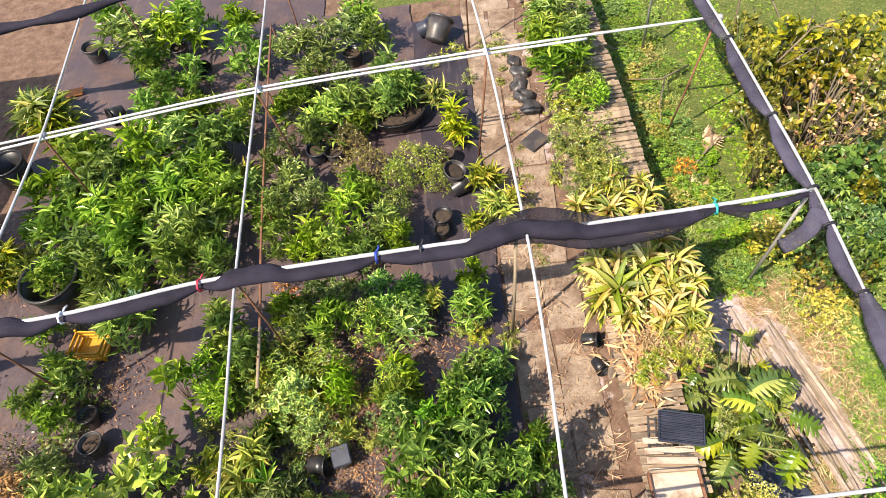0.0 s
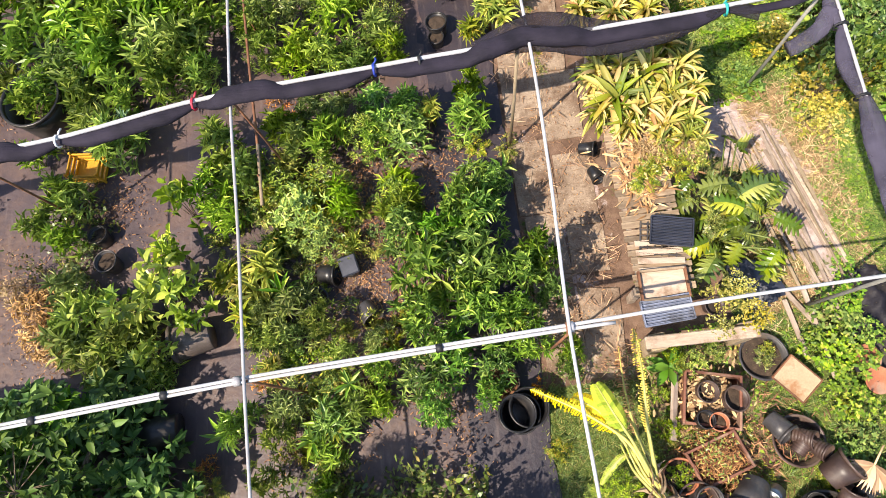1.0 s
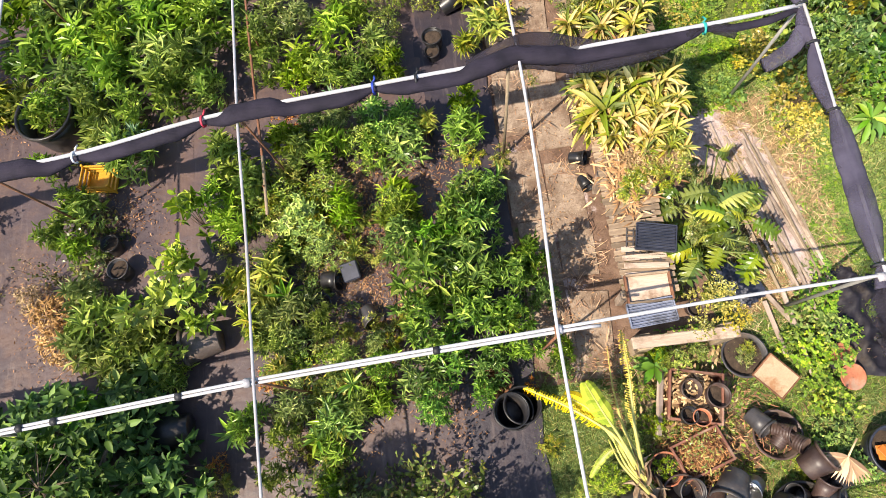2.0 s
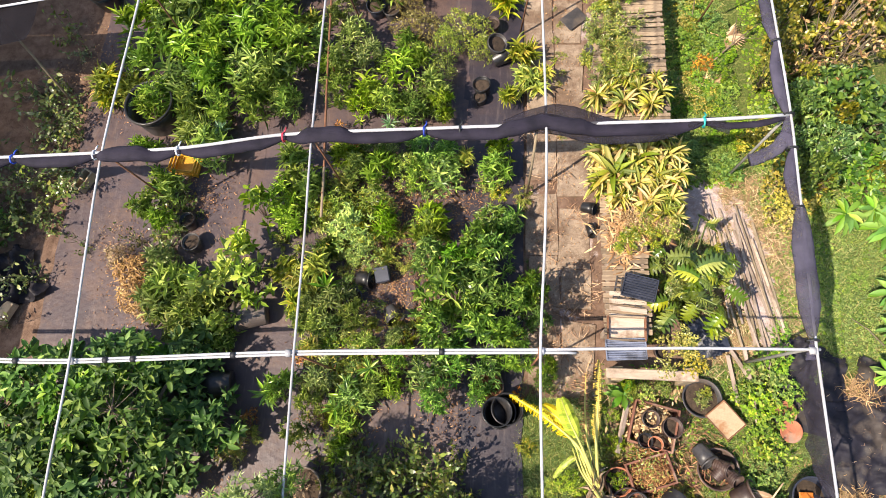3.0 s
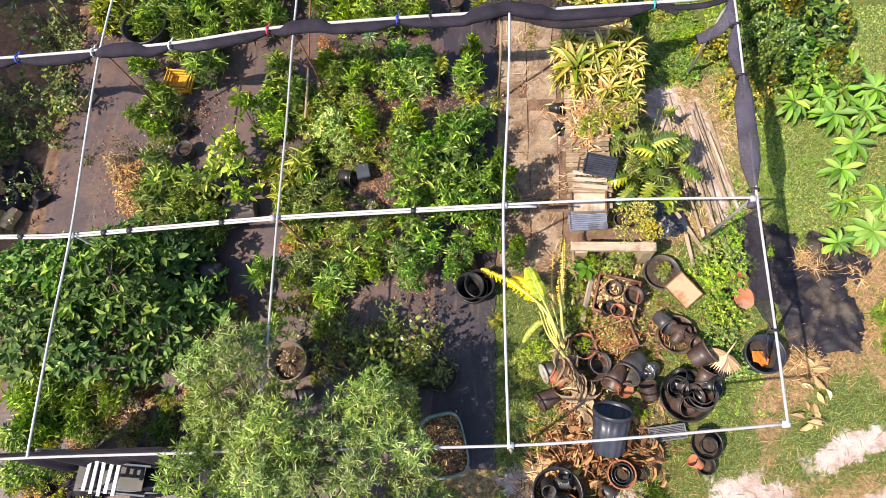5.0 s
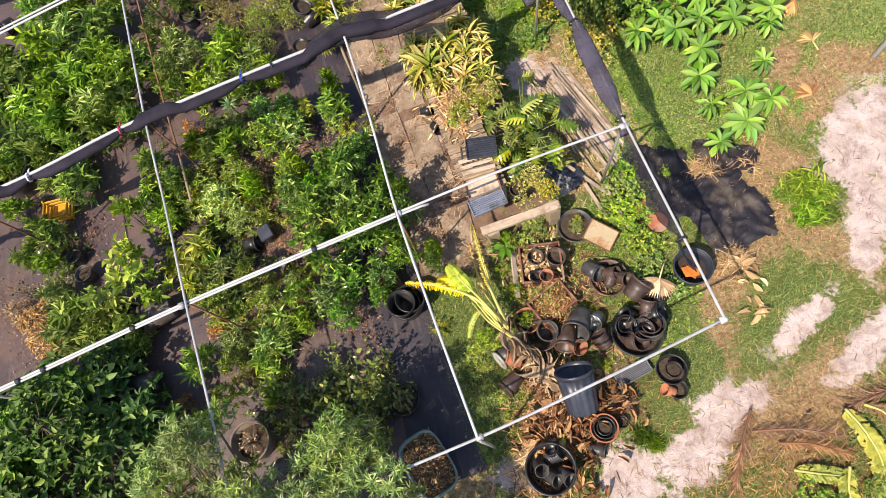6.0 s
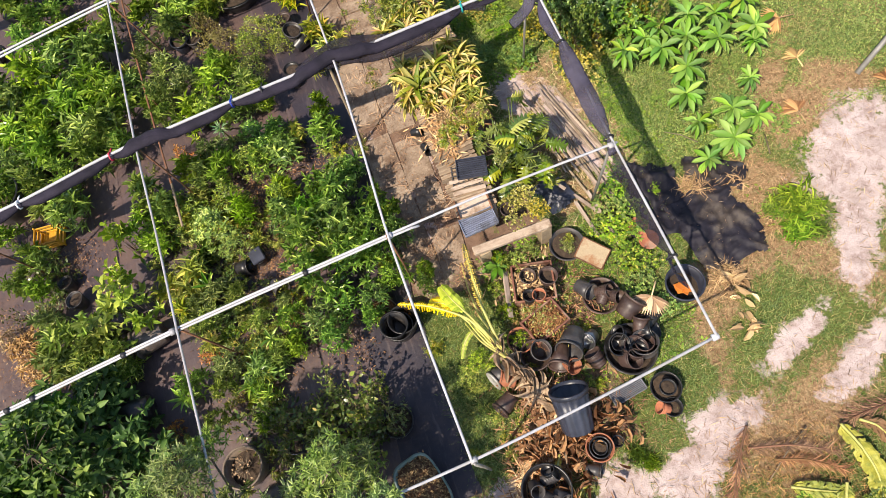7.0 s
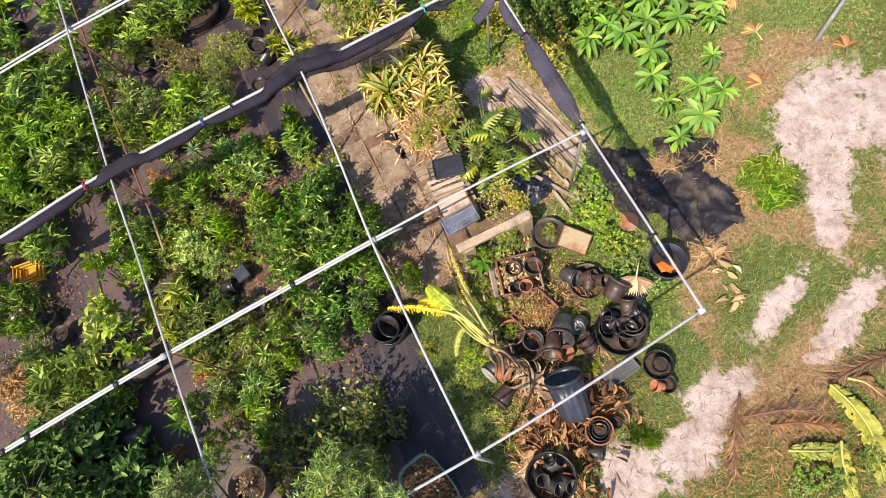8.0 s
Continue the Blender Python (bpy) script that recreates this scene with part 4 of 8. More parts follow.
def build_plant(kind, k):
    """A plant of its kind about 0.5 m in radius and 1 m high at scale 1 (see SIZE)."""
    rng = np.random.default_rng(sum(ord(c) for c in kind) * 13 + k)
    if kind in ("lance", "dull"):
        tips = dome(30, 0.5, 1.0, rng)
        return crown_plant("leafy_shrub", "leafy green shrub with long narrow leaves" if kind == "lance" else "dull green shrub with narrow leaves", "shrub", "lance" if kind == "lance" else "silver", tips, whorls(tips, 10, 0.31, 0.058, LANCE, rng, (-0.15, 0.75)), twigs(tips, 0, rng, 9), "nursery shrubs")
    if kind == "silver":
        tips = dome(44, 0.5, 1.0, rng)
        return crown_plant("leafy_shrub", "grey-green shrub with slim shiny leaves", "shrub", "silver", tips, whorls(tips, 11, 0.19, 0.036, LANCE, rng, (-0.1, 0.9)), twigs(tips, 0, rng, 9), "nursery shrubs")
    if kind == "schef":
        tips = dome(52, 0.5, 1.0, rng)
        return crown_plant("leafy_shrub", "glossy dark green shrub with whorled leaves", "shrub", "schef", tips, whorls(tips, 9, 0.19, 0.05, LANCE, rng, (-0.2, 0.6)), twigs(tips, 0, rng, 9, 0.014), "nursery shrubs")
    if kind == "drac":
        heads = dome(7, 0.3, 0.6, rng)
        a = [whorls(heads[i:i + 1], 20, 0.42, 0.07, STRAP, rng, (0.15, 1.1)) for i in range(len(heads))]
        return crown_plant("strap_leaf_plant", "yellow-green plant with arching strap leaves", "plant", "drac", heads, merge(a), twigs(heads, 0, rng, 5, 0.016), "strap-leaf plants")
    if kind == "fern":
        (rv, rf), (lv, lf) = fronds(13, 0.62, 13, 0.125, rng, (0.2, 1.2))
        tips = dome(24, 0.45, 0.5, rng, 0.1)
        return crown_plant("weed_clump", "low clump of feathery green weeds", "weeds", "fern", None, merge([(lv, lf), whorls(tips, 5, 0.12, 0.035, SMALL, rng)]), (rv, rf), "weed clumps")
    if kind in ("tiny", "tinybrown"):
        tips = dome(280, 0.5, 1.0, rng, 0.2)
        return crown_plant("small_leaf_shrub", "dense shrub with tiny green leaves" if kind == "tiny" else "dense shrub with tiny olive-brown leaves", "shrub", kind, tips, whorls(tips, 6, 0.05, 0.026, SMALL, rng, (-0.4, 0.9), 1.2), twigs(tips, 0, rng, 30, 0.006), "small-leaf shrubs", BARK)
    if kind == "broad":
        tips = dome(13, 0.45, 1.0, rng, 0.3)
        return crown_plant("young_tree", "slender young tree with pale broad leaves", "sapling", "broad", tips, whorls(tips, 6, 0.3, 0.12, OVAL, rng, (-0.1, 0.6)), twigs(tips, 0, rng, 9, 0.014), "young trees", BARK)
    if kind == "vine":
        pieces, stems = [], []
        for i in range(11):
            a, p = rng.uniform(0, 6.28), np.array([0.0, 0.0, 0.1])
            pts = [tuple(p)]
            for s in range(7):
                a += rng.normal(0, 0.5)
                p = p + np.array([0.085 * math.cos(a), 0.085 * math.sin(a), rng.normal(0.06, 0.11)])
                p[2] = max(0.04, p[2])
                pts.append(tuple(p))
            stems.append(sweep(pts, 0.005, 4))
            q = np.array(pts[1:])
            pieces.append(whorls(np.repeat(q, 1, 0), 2, 0.1, 0.055, ROUND, rng, (-0.4, 0.6)))
        return crown_plant("rambling_vine", "rambling thin vine with small leaves", "vine", "vine", None, merge(pieces), merge(stems), "vines", BARK)
    if kind == "bright":
        tips = dome(95, 0.5, 1.0, rng, 0.25)
        return crown_plant("bright_shrub", "bushy shrub with small bright yellow-green leaves", "shrub", "bright", tips, whorls(tips, 6, 0.1, 0.034, LANCE, rng, (-0.3, 0.8)), twigs(tips, 0, rng, 16, 0.006), "nursery shrubs")
    if kind in ("weed", "edge", "lawnweed"):
        tips = dome(85, 0.5, 1.0, rng, 0.3)
        return crown_plant("ground_creeper", {"weed": "low creeper with light green leaves", "edge": "yellowing creeper along the net", "lawnweed": "low dark green clover-like weed"}[kind], "creeper", kind, tips, whorls(tips, 4, 0.085, 0.055, ROUND, rng, (-0.3, 0.8)), twigs(tips, 0, rng, 16, 0.005), "creepers")
    if kind in ("hedge", "yellow"):
        tips = dome(58 if kind == "yellow" else 80, 0.5, 1.0, rng, 0.3)
        return crown_plant("broad_leaf_bush", "bush with glossy rounded green leaves" if kind == "hedge" else "bush with large yellow-green leaves", "bush", kind, tips, whorls(tips, 6, 0.12 if kind == "yellow" else 0.115, 0.07 if kind == "yellow" else 0.062, OVAL, rng, (-0.3, 0.9)), twigs(tips, 0, rng, 30, 0.012), "bushes outside the frame", BARK)
    if kind == "twig":
        tips = dome(50, 0.5, 1.0, rng, 0.4)
        return crown_plant("bare_bush", "half-bare bush of brown twigs and dry leaves", "bush", "dead", tips, whorls(tips[:30], 4, 0.06, 0.035, SMALL, rng), twigs(tips, 0, rng, 50, 0.014), "bushes outside the frame", BARK)
    if kind == "flame":
        tips = dome(46, 0.5, 0.8, rng, 0.1)
        return crown_plant("withered_plant", "withered plant with orange-brown dead leaves", "dead plant", "flame", tips, whorls(tips, 5, 0.17, 0.04, BLADE, rng, (-0.6, 1.0)), twigs(tips, 0, rng, 10, 0.007), "withered plants", BARK)
    if kind == "dead":
        tips = dome(110, 0.5, 0.8, rng, 0.1)
        return crown_plant("withered_plant", "withered plant with brown curled leaves", "dead plant", "dead", tips, whorls(tips, 6, 0.15, 0.03, BLADE, rng, (-1.0, 0.7)), twigs(tips, 0, rng, 14, 0.007), "withered plants", BARK)
    if kind == "tuft":
        n = 130
        pos = np.c_[rng.normal(0, 0.07, (n, 2)), np.zeros(n)]
        return crown_plant("grass_tuft", "dark green tuft of long arching grass", "grass", "hedge", None, spread(STRAP, pos, rng.uniform(0, 6.28, n), rng.uniform(0.5, 1.4, n), rng.uniform(0.4, 0.8, n), 0.014), (np.zeros((0, 3)), []), "grass tufts")
    if kind == "clump":
        n = 190
        pos = np.c_[rng.normal(0, 0.17, (n, 2)), np.zeros(n)]
        return crown_plant("weed_clump", "fresh green grassy weed clump on sand", "weeds", "fresh", None, spread(STRAP, pos, rng.uniform(0, 6.28, n), rng.uniform(0.3, 1.3, n), rng.uniform(0.12, 0.36, n), 0.034), (np.zeros((0, 3)), []), "weed clumps")
    if kind == "palm":
        (rv, rf), (lv, lf) = fronds(9, 0.8, 18, 0.2, rng, (0.4, 1.1), 1.2)
        return crown_plant("young_palm", "young palm with feathery dark fronds", "palm", "tree", None, (lv, lf), (rv, rf), "young palms")
    raise ValueError(kind)


# radius and height of the plants as built, and how high they grow for their breadth (low, high)
SIZE = {"lance": (0.62, 1.0), "silver": (0.6, 1.0), "schef": (0.6, 1.0), "drac": (0.58, 0.9), "fern": (0.6, 0.5), "tiny": (0.54, 1.0), "tinybrown": (0.54, 1.0), "broad": (0.6, 1.0),
        "vine": (0.55, 0.5), "weed": (0.56, 1.0), "bright": (0.56, 1.0), "lawnweed": (0.56, 1.0), "edge": (0.56, 1.0), "hedge": (0.58, 1.0), "yellow": (0.58, 1.0), "twig": (0.55, 1.0), "dead": (0.58, 0.8), "flame": (0.58, 0.8), "tuft": (0.6, 0.6),
        "clump": (0.5, 0.4), "palm": (0.75, 0.6), "dull": (0.62, 1.0)}


# bare stretches of mat between the beds (x, y, radius)
BARE = [(-6.97, 3.07, 0.3), (-7.3, 2.35, 0.35), (-6.85, 2.4, 0.22), (-2.2, 2.78, 0.2), (-8.25, 0.9, 0.42), (-8.15, 1.9, 0.35), (-8.1, 2.6, 0.3), (-5.35, 2.74, 0.42), (-5.0, 3.25, 0.3), (-5.6, 2.3, 0.25), (-4.6, 3.55, 0.3), (-7.1, 2.8, 0.4), (-7.6, 3.1, 0.35), (-4.56, 1.95, 0.2),
        (-1.15, 2.85, 0.32), (-4.8, 0.75, 0.22), (-4.2, 0.82, 0.22), (-4.5, 0.1, 0.32), (-2.2, -0.75, 0.35), (-0.75, 5.25, 0.2), (-4.77, 8.43, 0.4), (-7.5, 4.2, 0.3), (-4.8, 2.4, 0.25)]


def planted(kind, rows, height, base=0.0, variants=4, tag=""):
    """Plants of one kind at (x, y, radius); height: (low, high) of the crown in metres."""
    if base == 0 and kind != "broad":
        rows = [(x, y, r) for x, y, r in rows if all(math.hypot(x - a, y - b) > c + 0.45 * r for a, b, c in BARE)]
    r0, h0 = SIZE[kind]
    protos = [build_plant(kind, k) for k in range(min(variants, len(rows)))]
    todo = []
    rng = np.random.default_rng(len(rows) * 17 + ord(kind[0]) + len(tag))
    for i, (x, y, r) in enumerate(rows):
        h = rng.uniform(*height)
        s = r * 1.03 / r0
        m = pose(x, y, base + ground_height(x, y) * (base == 0) + 0.01, rng.normal(0, 4), rng.normal(0, 4), rng.uniform(0, 360)) @ Matrix.Diagonal((s, s, h / h0, 1))
        todo.append((i, m))
    for i, m in todo[len(protos):]:
        copy_thing(protos[i % len(protos)], m)
    for (i, m), p in zip(todo, protos):
        p.matrix_basis = m


LANCE_NORTH_WEST = [(-6.68, 10.09, 0.62), (-5.91, 10.26, 0.61), (-5.4, 10.32, 0.41), (-6.19, 9.25, 0.39), (-7.03, 10.69, 0.35), (-5.62, 8.45, 0.37),
    (-5.7, 7.61, 0.42), (-5.06, 7.83, 0.35), (-4.47, 8.07, 0.22), (-7.3, 6.25, 0.49), (-6.84, 6.78, 0.44), (-6.28, 6.43, 0.48), (-5.76, 6.81, 0.48),
    (-5.08, 6.84, 0.52), (-4.51, 6.99, 0.36), (-6.82, 5.49, 0.42), (-6.3, 5.62, 0.46), (-5.76, 5.76, 0.45), (-5.13, 5.89, 0.49), (-4.6, 6.15, 0.44),
    (-4.21, 5.51, 0.33), (-6.34, 4.99, 0.4), (-5.71, 5, 0.43), (-5.1, 5.11, 0.47), (-4.46, 5.01, 0.41), (-5.43, 4.45, 0.32), (-4.83, 4.44, 0.32),
    (-4.21, 4.46, 0.22)]
LANCE_NORTH_MID = [(-4.31, 9.09, 0.4), (-4.45, 10.02, 0.34), (-3.47, 7.6, 0.27), (-3.23, 7.83, 0.33), (-2.67, 7.3, 0.52), (-2.35, 7.45, 0.4), (-1.57,
    8.06, 0.27), (-2.06, 9.56, 0.41), (-1.83, 9.11, 0.29), (-2.27, 5.2, 0.37), (-2.96, 4.68, 0.34), (-1.76, 4.75, 0.3), (-2.44, 4.4, 0.3)]
SILVER_NORTH_MID = [(-3.45, 9.22, 0.48), (-2.91, 9.18, 0.57), (-2.38, 9.23, 0.45), (-2.89, 8.33, 0.39), (-3.19, 8.18, 0.28), (-2.46, 8.24, 0.32),
    (-3.47, 6.74, 0.26), (-3.19, 5.91, 0.39), (-2.81, 5.34, 0.4), (-3.33, 5.2, 0.32), (-1.6, 4.52, 0.3), (-2.11, 4.6, 0.25), (-3.55, 6.08, 0.25),
    (-3.56, 4.77, 0.21)]
DRAC_NORTH = [(-8.17, 8.41, 0.69), (-4.17, 6.35, 0.28), (-1.89, 7.34, 0.36), (-0.91, 7.49, 0.38), (-0.58, 6.76, 0.38), (-0.21, 5.5, 0.3), (-0.12,
    4.99, 0.34), (-0.36, 4.69, 0.22), (0.16, 5.05, 0.22), (-1.29, 7.63, 0.3)]
TINYBROWN_NORTH = [(-2.07, 6.09, 0.44), (-2.3, 6.62, 0.29)]
TINY_NORTH = [(-1.2, 6.05, 0.44), (-1.58, 5.66, 0.32), (-1.68, 5.17, 0.33), (-0.95, 5.61, 0.25)]
LANCE_BENCH = [(1.16, 7.57, 0.39), (1.05, 7.91, 0.26), (1.12, 6.72, 0.44), (0.85, 7.04, 0.28), (1.39, 7.12, 0.26)]
FERN_BENCH = [(1.09, 5.91, 0.28), (1.38, 6.09, 0.27), (1, 5.31, 0.27), (1.41, 5.34, 0.25), (1.38, 4.8, 0.28), (1.12, 4.76, 0.21), (0.9, 5.54, 0.19),
    (1.56, 6.6, 0.22), (1.65, 5.58, 0.19)]
FERN_PATH = [(-0.43, 8.9, 0.29), (-0.2, 8.08, 0.17), (0.41, 8.87, 0.29), (-0.82, 8.67, 0.2), (-0.42, 7.69, 0.14), (0.94, 5.53, 0.2), (0.11, 9.02,
    0.16)]
FERN_WEST = [(-9.23, 4.96, 0.65), (-8.84, 4.37, 0.53), (-8.74, 3.53, 0.51), (-8.48, 3.1, 0.5), (-9.37, 3.29, 0.39), (-8.99, 2.58, 0.56), (-8.2, 2.63,
    0.51), (-9.34, 2.25, 0.45), (-8.47, 2.08, 0.41), (-9.21, 1.32, 0.49), (-8.33, 1.51, 0.43), (-9.04, 0.56, 0.36), (-7.87, 0.67, 0.3), (-8.67, 1.37,
    0.29), (-8.6, 0.71, 0.24), (-10.17, 3.83, 0.25)]
LANCE_MID_WEST = [(-6.71, 3.37, 0.35), (-6.37, 3.01, 0.31), (-6.53, 2.64, 0.27), (-5.89, 4.04, 0.39), (-5.46, 3.69, 0.42), (-4.98, 3.42, 0.3), (-6.06,
    4.47, 0.31), (-6.92, 3.72, 0.24), (-5.23, 3.11, 0.28), (-6.13, 2.87, 0.24), (-6.2, 2.34, 0.24)]
DRAC_WEST2 = [(-7.72, 5.12, 0.41), (-7.41, 4.99, 0.31), (-7.82, 4.82, 0.26)]
DRAC_NORTH2 = [(-7.91, 8.22, 0.59), (-8.45, 8.61, 0.54), (-8.12, 8.62, 0.57)]
DRAC_WEST = [(-7.87, 4.96, 0.36), (-5.37, 2.81, 0.19), (-5.41, 2.54, 0.13)]
VINE_WEST = [(-6.73, 4.52, 0.32), (-7.15, 2.25, 0.3), (-7.72, 1.94, 0.16), (-6.71, 2.05, 0.15), (-6, 2.65, 0.29), (-6.21, 2, 0.33), (-3.13, -1.39,
    0.36), (-2.82, -1.09, 0.31)]
BROAD_SAPLING = [(-4.58, 2.52, 0.27), (-4.66, 1.94, 0.26), (-4.79, 1.42, 0.42), (-5.03, 1.19, 0.34), (-4.43, 1.19, 0.33), (-4.79, 0.6, 0.23), (-5.36,
    1.32, 0.3)]
LANCE_MID = [(-4.24, 2.75, 0.33), (-4.01, 3.28, 0.38), (-4.01, 2.37, 0.28), (-3.66, 2.9, 0.29), (-2.95, 3.24, 0.28), (-3.19, 3.45, 0.25), (-2.56,
    3.32, 0.32), (-0.59, 3.23, 0.32), (-0.57, 3.57, 0.24), (-3.84, -0.27, 0.22), (-2.51, 2.32, 0.25), (-1.65, 2.42, 0.31), (-1.7, 2.07, 0.28)]
SILVER_MID = [(-2.42, 3.65, 0.33), (-3.16, 0.97, 0.39), (-3.39, 0.67, 0.32), (-2.75, 0.83, 0.28), (-2.74, 3.75, 0.27), (-3.31, -0.19, 0.31), (-3.43,
    -0.52, 0.27), (-3.52, -0.94, 0.25)]
SCHEF_MID = [(-1.81, 3.64, 0.31), (-1.51, 3.2, 0.4), (-1.4, 3.55, 0.28), (-1.95, 3.17, 0.26), (-0.69, 2.34, 0.32), (-0.4, 2.25, 0.23)]
DRAC_MID = [(-1.11, 3.43, 0.2), (-1.11, 3.09, 0.16), (-3.2, 3, 0.24), (-3.71, 1.25, 0.46), (-3.46, 1.5, 0.33), (-3.75, 0.96, 0.29), (-4.01, 1.5,
    0.28)]
FERN_MID = [(-3.18, 2.52, 0.42), (-2.83, 2.24, 0.36), (-3.42, 2.2, 0.28), (-3.18, 2, 0.32), (-2.48, 1.95, 0.23), (-2.95, 1.8, 0.23), (-2.24, 2.29,
    0.25), (-2.53, 1.63, 0.19), (-3.58, 0.22, 0.26), (-0.56, 2.97, 0.22), (-0.17, 2.89, 0.24), (-2.11, 1.72, 0.21), (-1.93, 2.21, 0.19)]
LANCE_DULL = [(-5.88, 1.16, 0.42), (-5.58, 0.82, 0.37), (-6.11, 0.88, 0.31), (-5.31, 0.95, 0.3), (-6.2, 1.56, 0.26), (-5.58, 0.47, 0.3), (-4.98, 0.42,
    0.24)]
DEAD_WEST = [(-6.69, 1.54, 0.35), (-6.69, 1.1, 0.3), (-6.34, 0.87, 0.26), (-7.04, 1.79, 0.22)]
SCHEF_BIG = [(-1.25, 0.96, 0.52), (-0.84, 1.19, 0.43), (-0.62, 1.68, 0.35), (-1.5, 0.57, 0.34), (-0.78, 0.63, 0.43), (-0.39, 1.04, 0.34), (-0.06,
    1.11, 0.26), (-1.31, 1.53, 0.39), (-1.59, 1.6, 0.32), (-0.91, 1.85, 0.32), (-0.02, 0.7, 0.2), (-0.35, 0.58, 0.25)]
SCHEF_SOUTH = [(-1.69, -0.04, 0.33), (-1.18, 0.11, 0.37), (-1.47, -0.37, 0.26), (-0.72, -0.03, 0.3), (-0.27, 0.24, 0.26), (-0.86, -0.31, 0.21),
    (-2.07, 0.11, 0.25), (0.14, 0.01, 0.19), (0.15, -0.2, 0.16)]
LANCE_SOUTH = [(-2.73, -0.47, 0.32), (-2.48, -0.3, 0.23), (-2.86, -0.75, 0.27), (-2.12, -0.31, 0.2), (-2.91, -1.2, 0.21), (-5.36, -2.84, 0.25)]
FERN_SOUTH = [(-3.12, 0.07, 0.33), (-2.68, 0.21, 0.28), (-3.23, -0.78, 0.26), (-2.35, -0.04, 0.2), (-2.81, -0.09, 0.27), (-2.84, -0.92, 0.25), (-4.38,
    -1.09, 0.28), (-4.59, -1.38, 0.27), (-6.48, -2.89, 0.35), (-5.93, -2.87, 0.3), (-7.24, -2.39, 0.32), (-6.84, -2.69, 0.31), (-5.19, -2.57, 0.23),
    (-5.15, -1.22, 0.19), (-5.42, -2.43, 0.21)]
VINE_SOUTH = [(-2.02, -1.52, 0.48), (-1.65, -1.73, 0.48), (-2.33, -1.81, 0.4), (-1.91, -1.17, 0.32), (-1.34, -1.45, 0.35), (-2.57, -1.42, 0.36),
    (-1.27, -2.02, 0.39), (-1.84, -2.16, 0.39), (-1.48, -2.28, 0.35), (-2.71, -1.6, 0.3), (-0.95, -1.81, 0.26)]
TREE_WEST = [(-7.52, -0.48, 0.62), (-6.91, -0.33, 0.55), (-6.3, -0.18, 0.58), (-5.47, -0.19, 0.51), (-7.29, -1.09, 0.66),
    (-6.52, -0.92, 0.68), (-5.73, -0.84, 0.7), (-5.06, -0.68, 0.5), (-7.25, -1.68, 0.55), (-6.59, -1.53, 0.58), (-5.83, -1.36, 0.56), (-5.15, -1.29,
    0.45), (-4.73, -0.91, 0.4), (-5.21, 0.2, 0.33), (-5.84, -0.05, 0.38), (-5.47, -1.97, 0.31), (-6.19, -1.89, 0.38), (-7.82, -0.7, 0.42)]
PALM_WEST = [(-7.73, -2.13, 0.39), (-7.45, -2.74, 0.4), (-7.25, -1.99, 0.29), (-7.74, -2.48, 0.28)]
FERN_SOUTHWEST = [(-7.68, -3.12, 0.33), (-7.16, -3.47, 0.28), (-6.76, -3.54, 0.25), (-7.46, -3.67, 0.32), (-5.14, -3.45, 0.29), (-7.34, -3, 0.26),
    (-5.5, -3.18, 0.2), (-4.89, -2.78, 0.21)]
DEAD_SOUTHWEST = [(-6.36, -2.62, 0.25), (-5.88, -2.65, 0.26), (-5.8, -2.29, 0.2), (-6.77, -3.09, 0.19), (-5.91, -3.15, 0.18), (-5.04, -2.29, 0.17)]
PALM_SOUTHWEST = [(-7.31, -3.57, 0.36), (-7.76, -1.78, 0.28), (-7.19, -2.54, 0.31)]
OLIVE_SOUTH = [(-3.96, -2.21, 0.23), (-3.78, -2, 0.26), (-3.43, -1.85, 0.28), (-3.17, -1.65, 0.25), (-3.25, -2.13, 0.29), (-3.63, -2.48, 0.31),
    (-3.85, -2.81, 0.27), (-3.3, -2.74, 0.31), (-2.95, -2.47, 0.22), (-2.79, -2.86, 0.29), (-3.59, -3.13, 0.3), (-3.1, -3.12, 0.29), (-2.52, -2.82,
    0.24), (-2.19, -2.68, 0.24), (-1.94, -2.48, 0.24), (-1.68, -2.35, 0.22), (-1.46, -2.54, 0.22), (-2.09, -3.03, 0.29), (-1.71, -2.83, 0.26), (-1.37,
    -2.95, 0.24), (-1.1, -3.07, 0.19), (-2.54, -3.23, 0.28), (-3.88, -3.45, 0.27), (-3.31, -3.56, 0.32), (-2.77, -3.54, 0.31), (-2.25, -3.47, 0.31),
    (-1.74, -3.33, 0.3), (-1.27, -3.44, 0.27), (-0.99, -3.43, 0.17), (-4, -3.21, 0.18), (-1.4, -2.44, 0.18), (-1.25, -2.76, 0.18)]
SCHEF_FARWEST = [(-9.99, 3.08, 0.5), (-9.79, 2.48, 0.51), (-9.38, 2.16, 0.32), (-9.57, 1.8, 0.32)]
FERN_WEEDSTRIP = [(-8.92, 5.14, 0.31), (-8.63, 4.76, 0.33), (-9.12, 4.62, 0.28), (-8.7, 4.39, 0.33), (-8.4, 4.16, 0.3), (-9.06, 4.07, 0.3), (-8.52,
    3.43, 0.32), (-8.2, 3.1, 0.33), (-8.61, 2.96, 0.31), (-8.83, 2.61, 0.31), (-8.29, 2.64, 0.33), (-8.08, 2.88, 0.23), (-9.12, 3.17, 0.27), (-9.23,
    2.82, 0.3), (-8.51, 2.3, 0.28), (-8.64, 1.85, 0.33), (-8.24, 1.77, 0.3), (-7.97, 1.58, 0.23), (-9.03, 6.33, 0.35), (-8.67, 5.93, 0.26)]
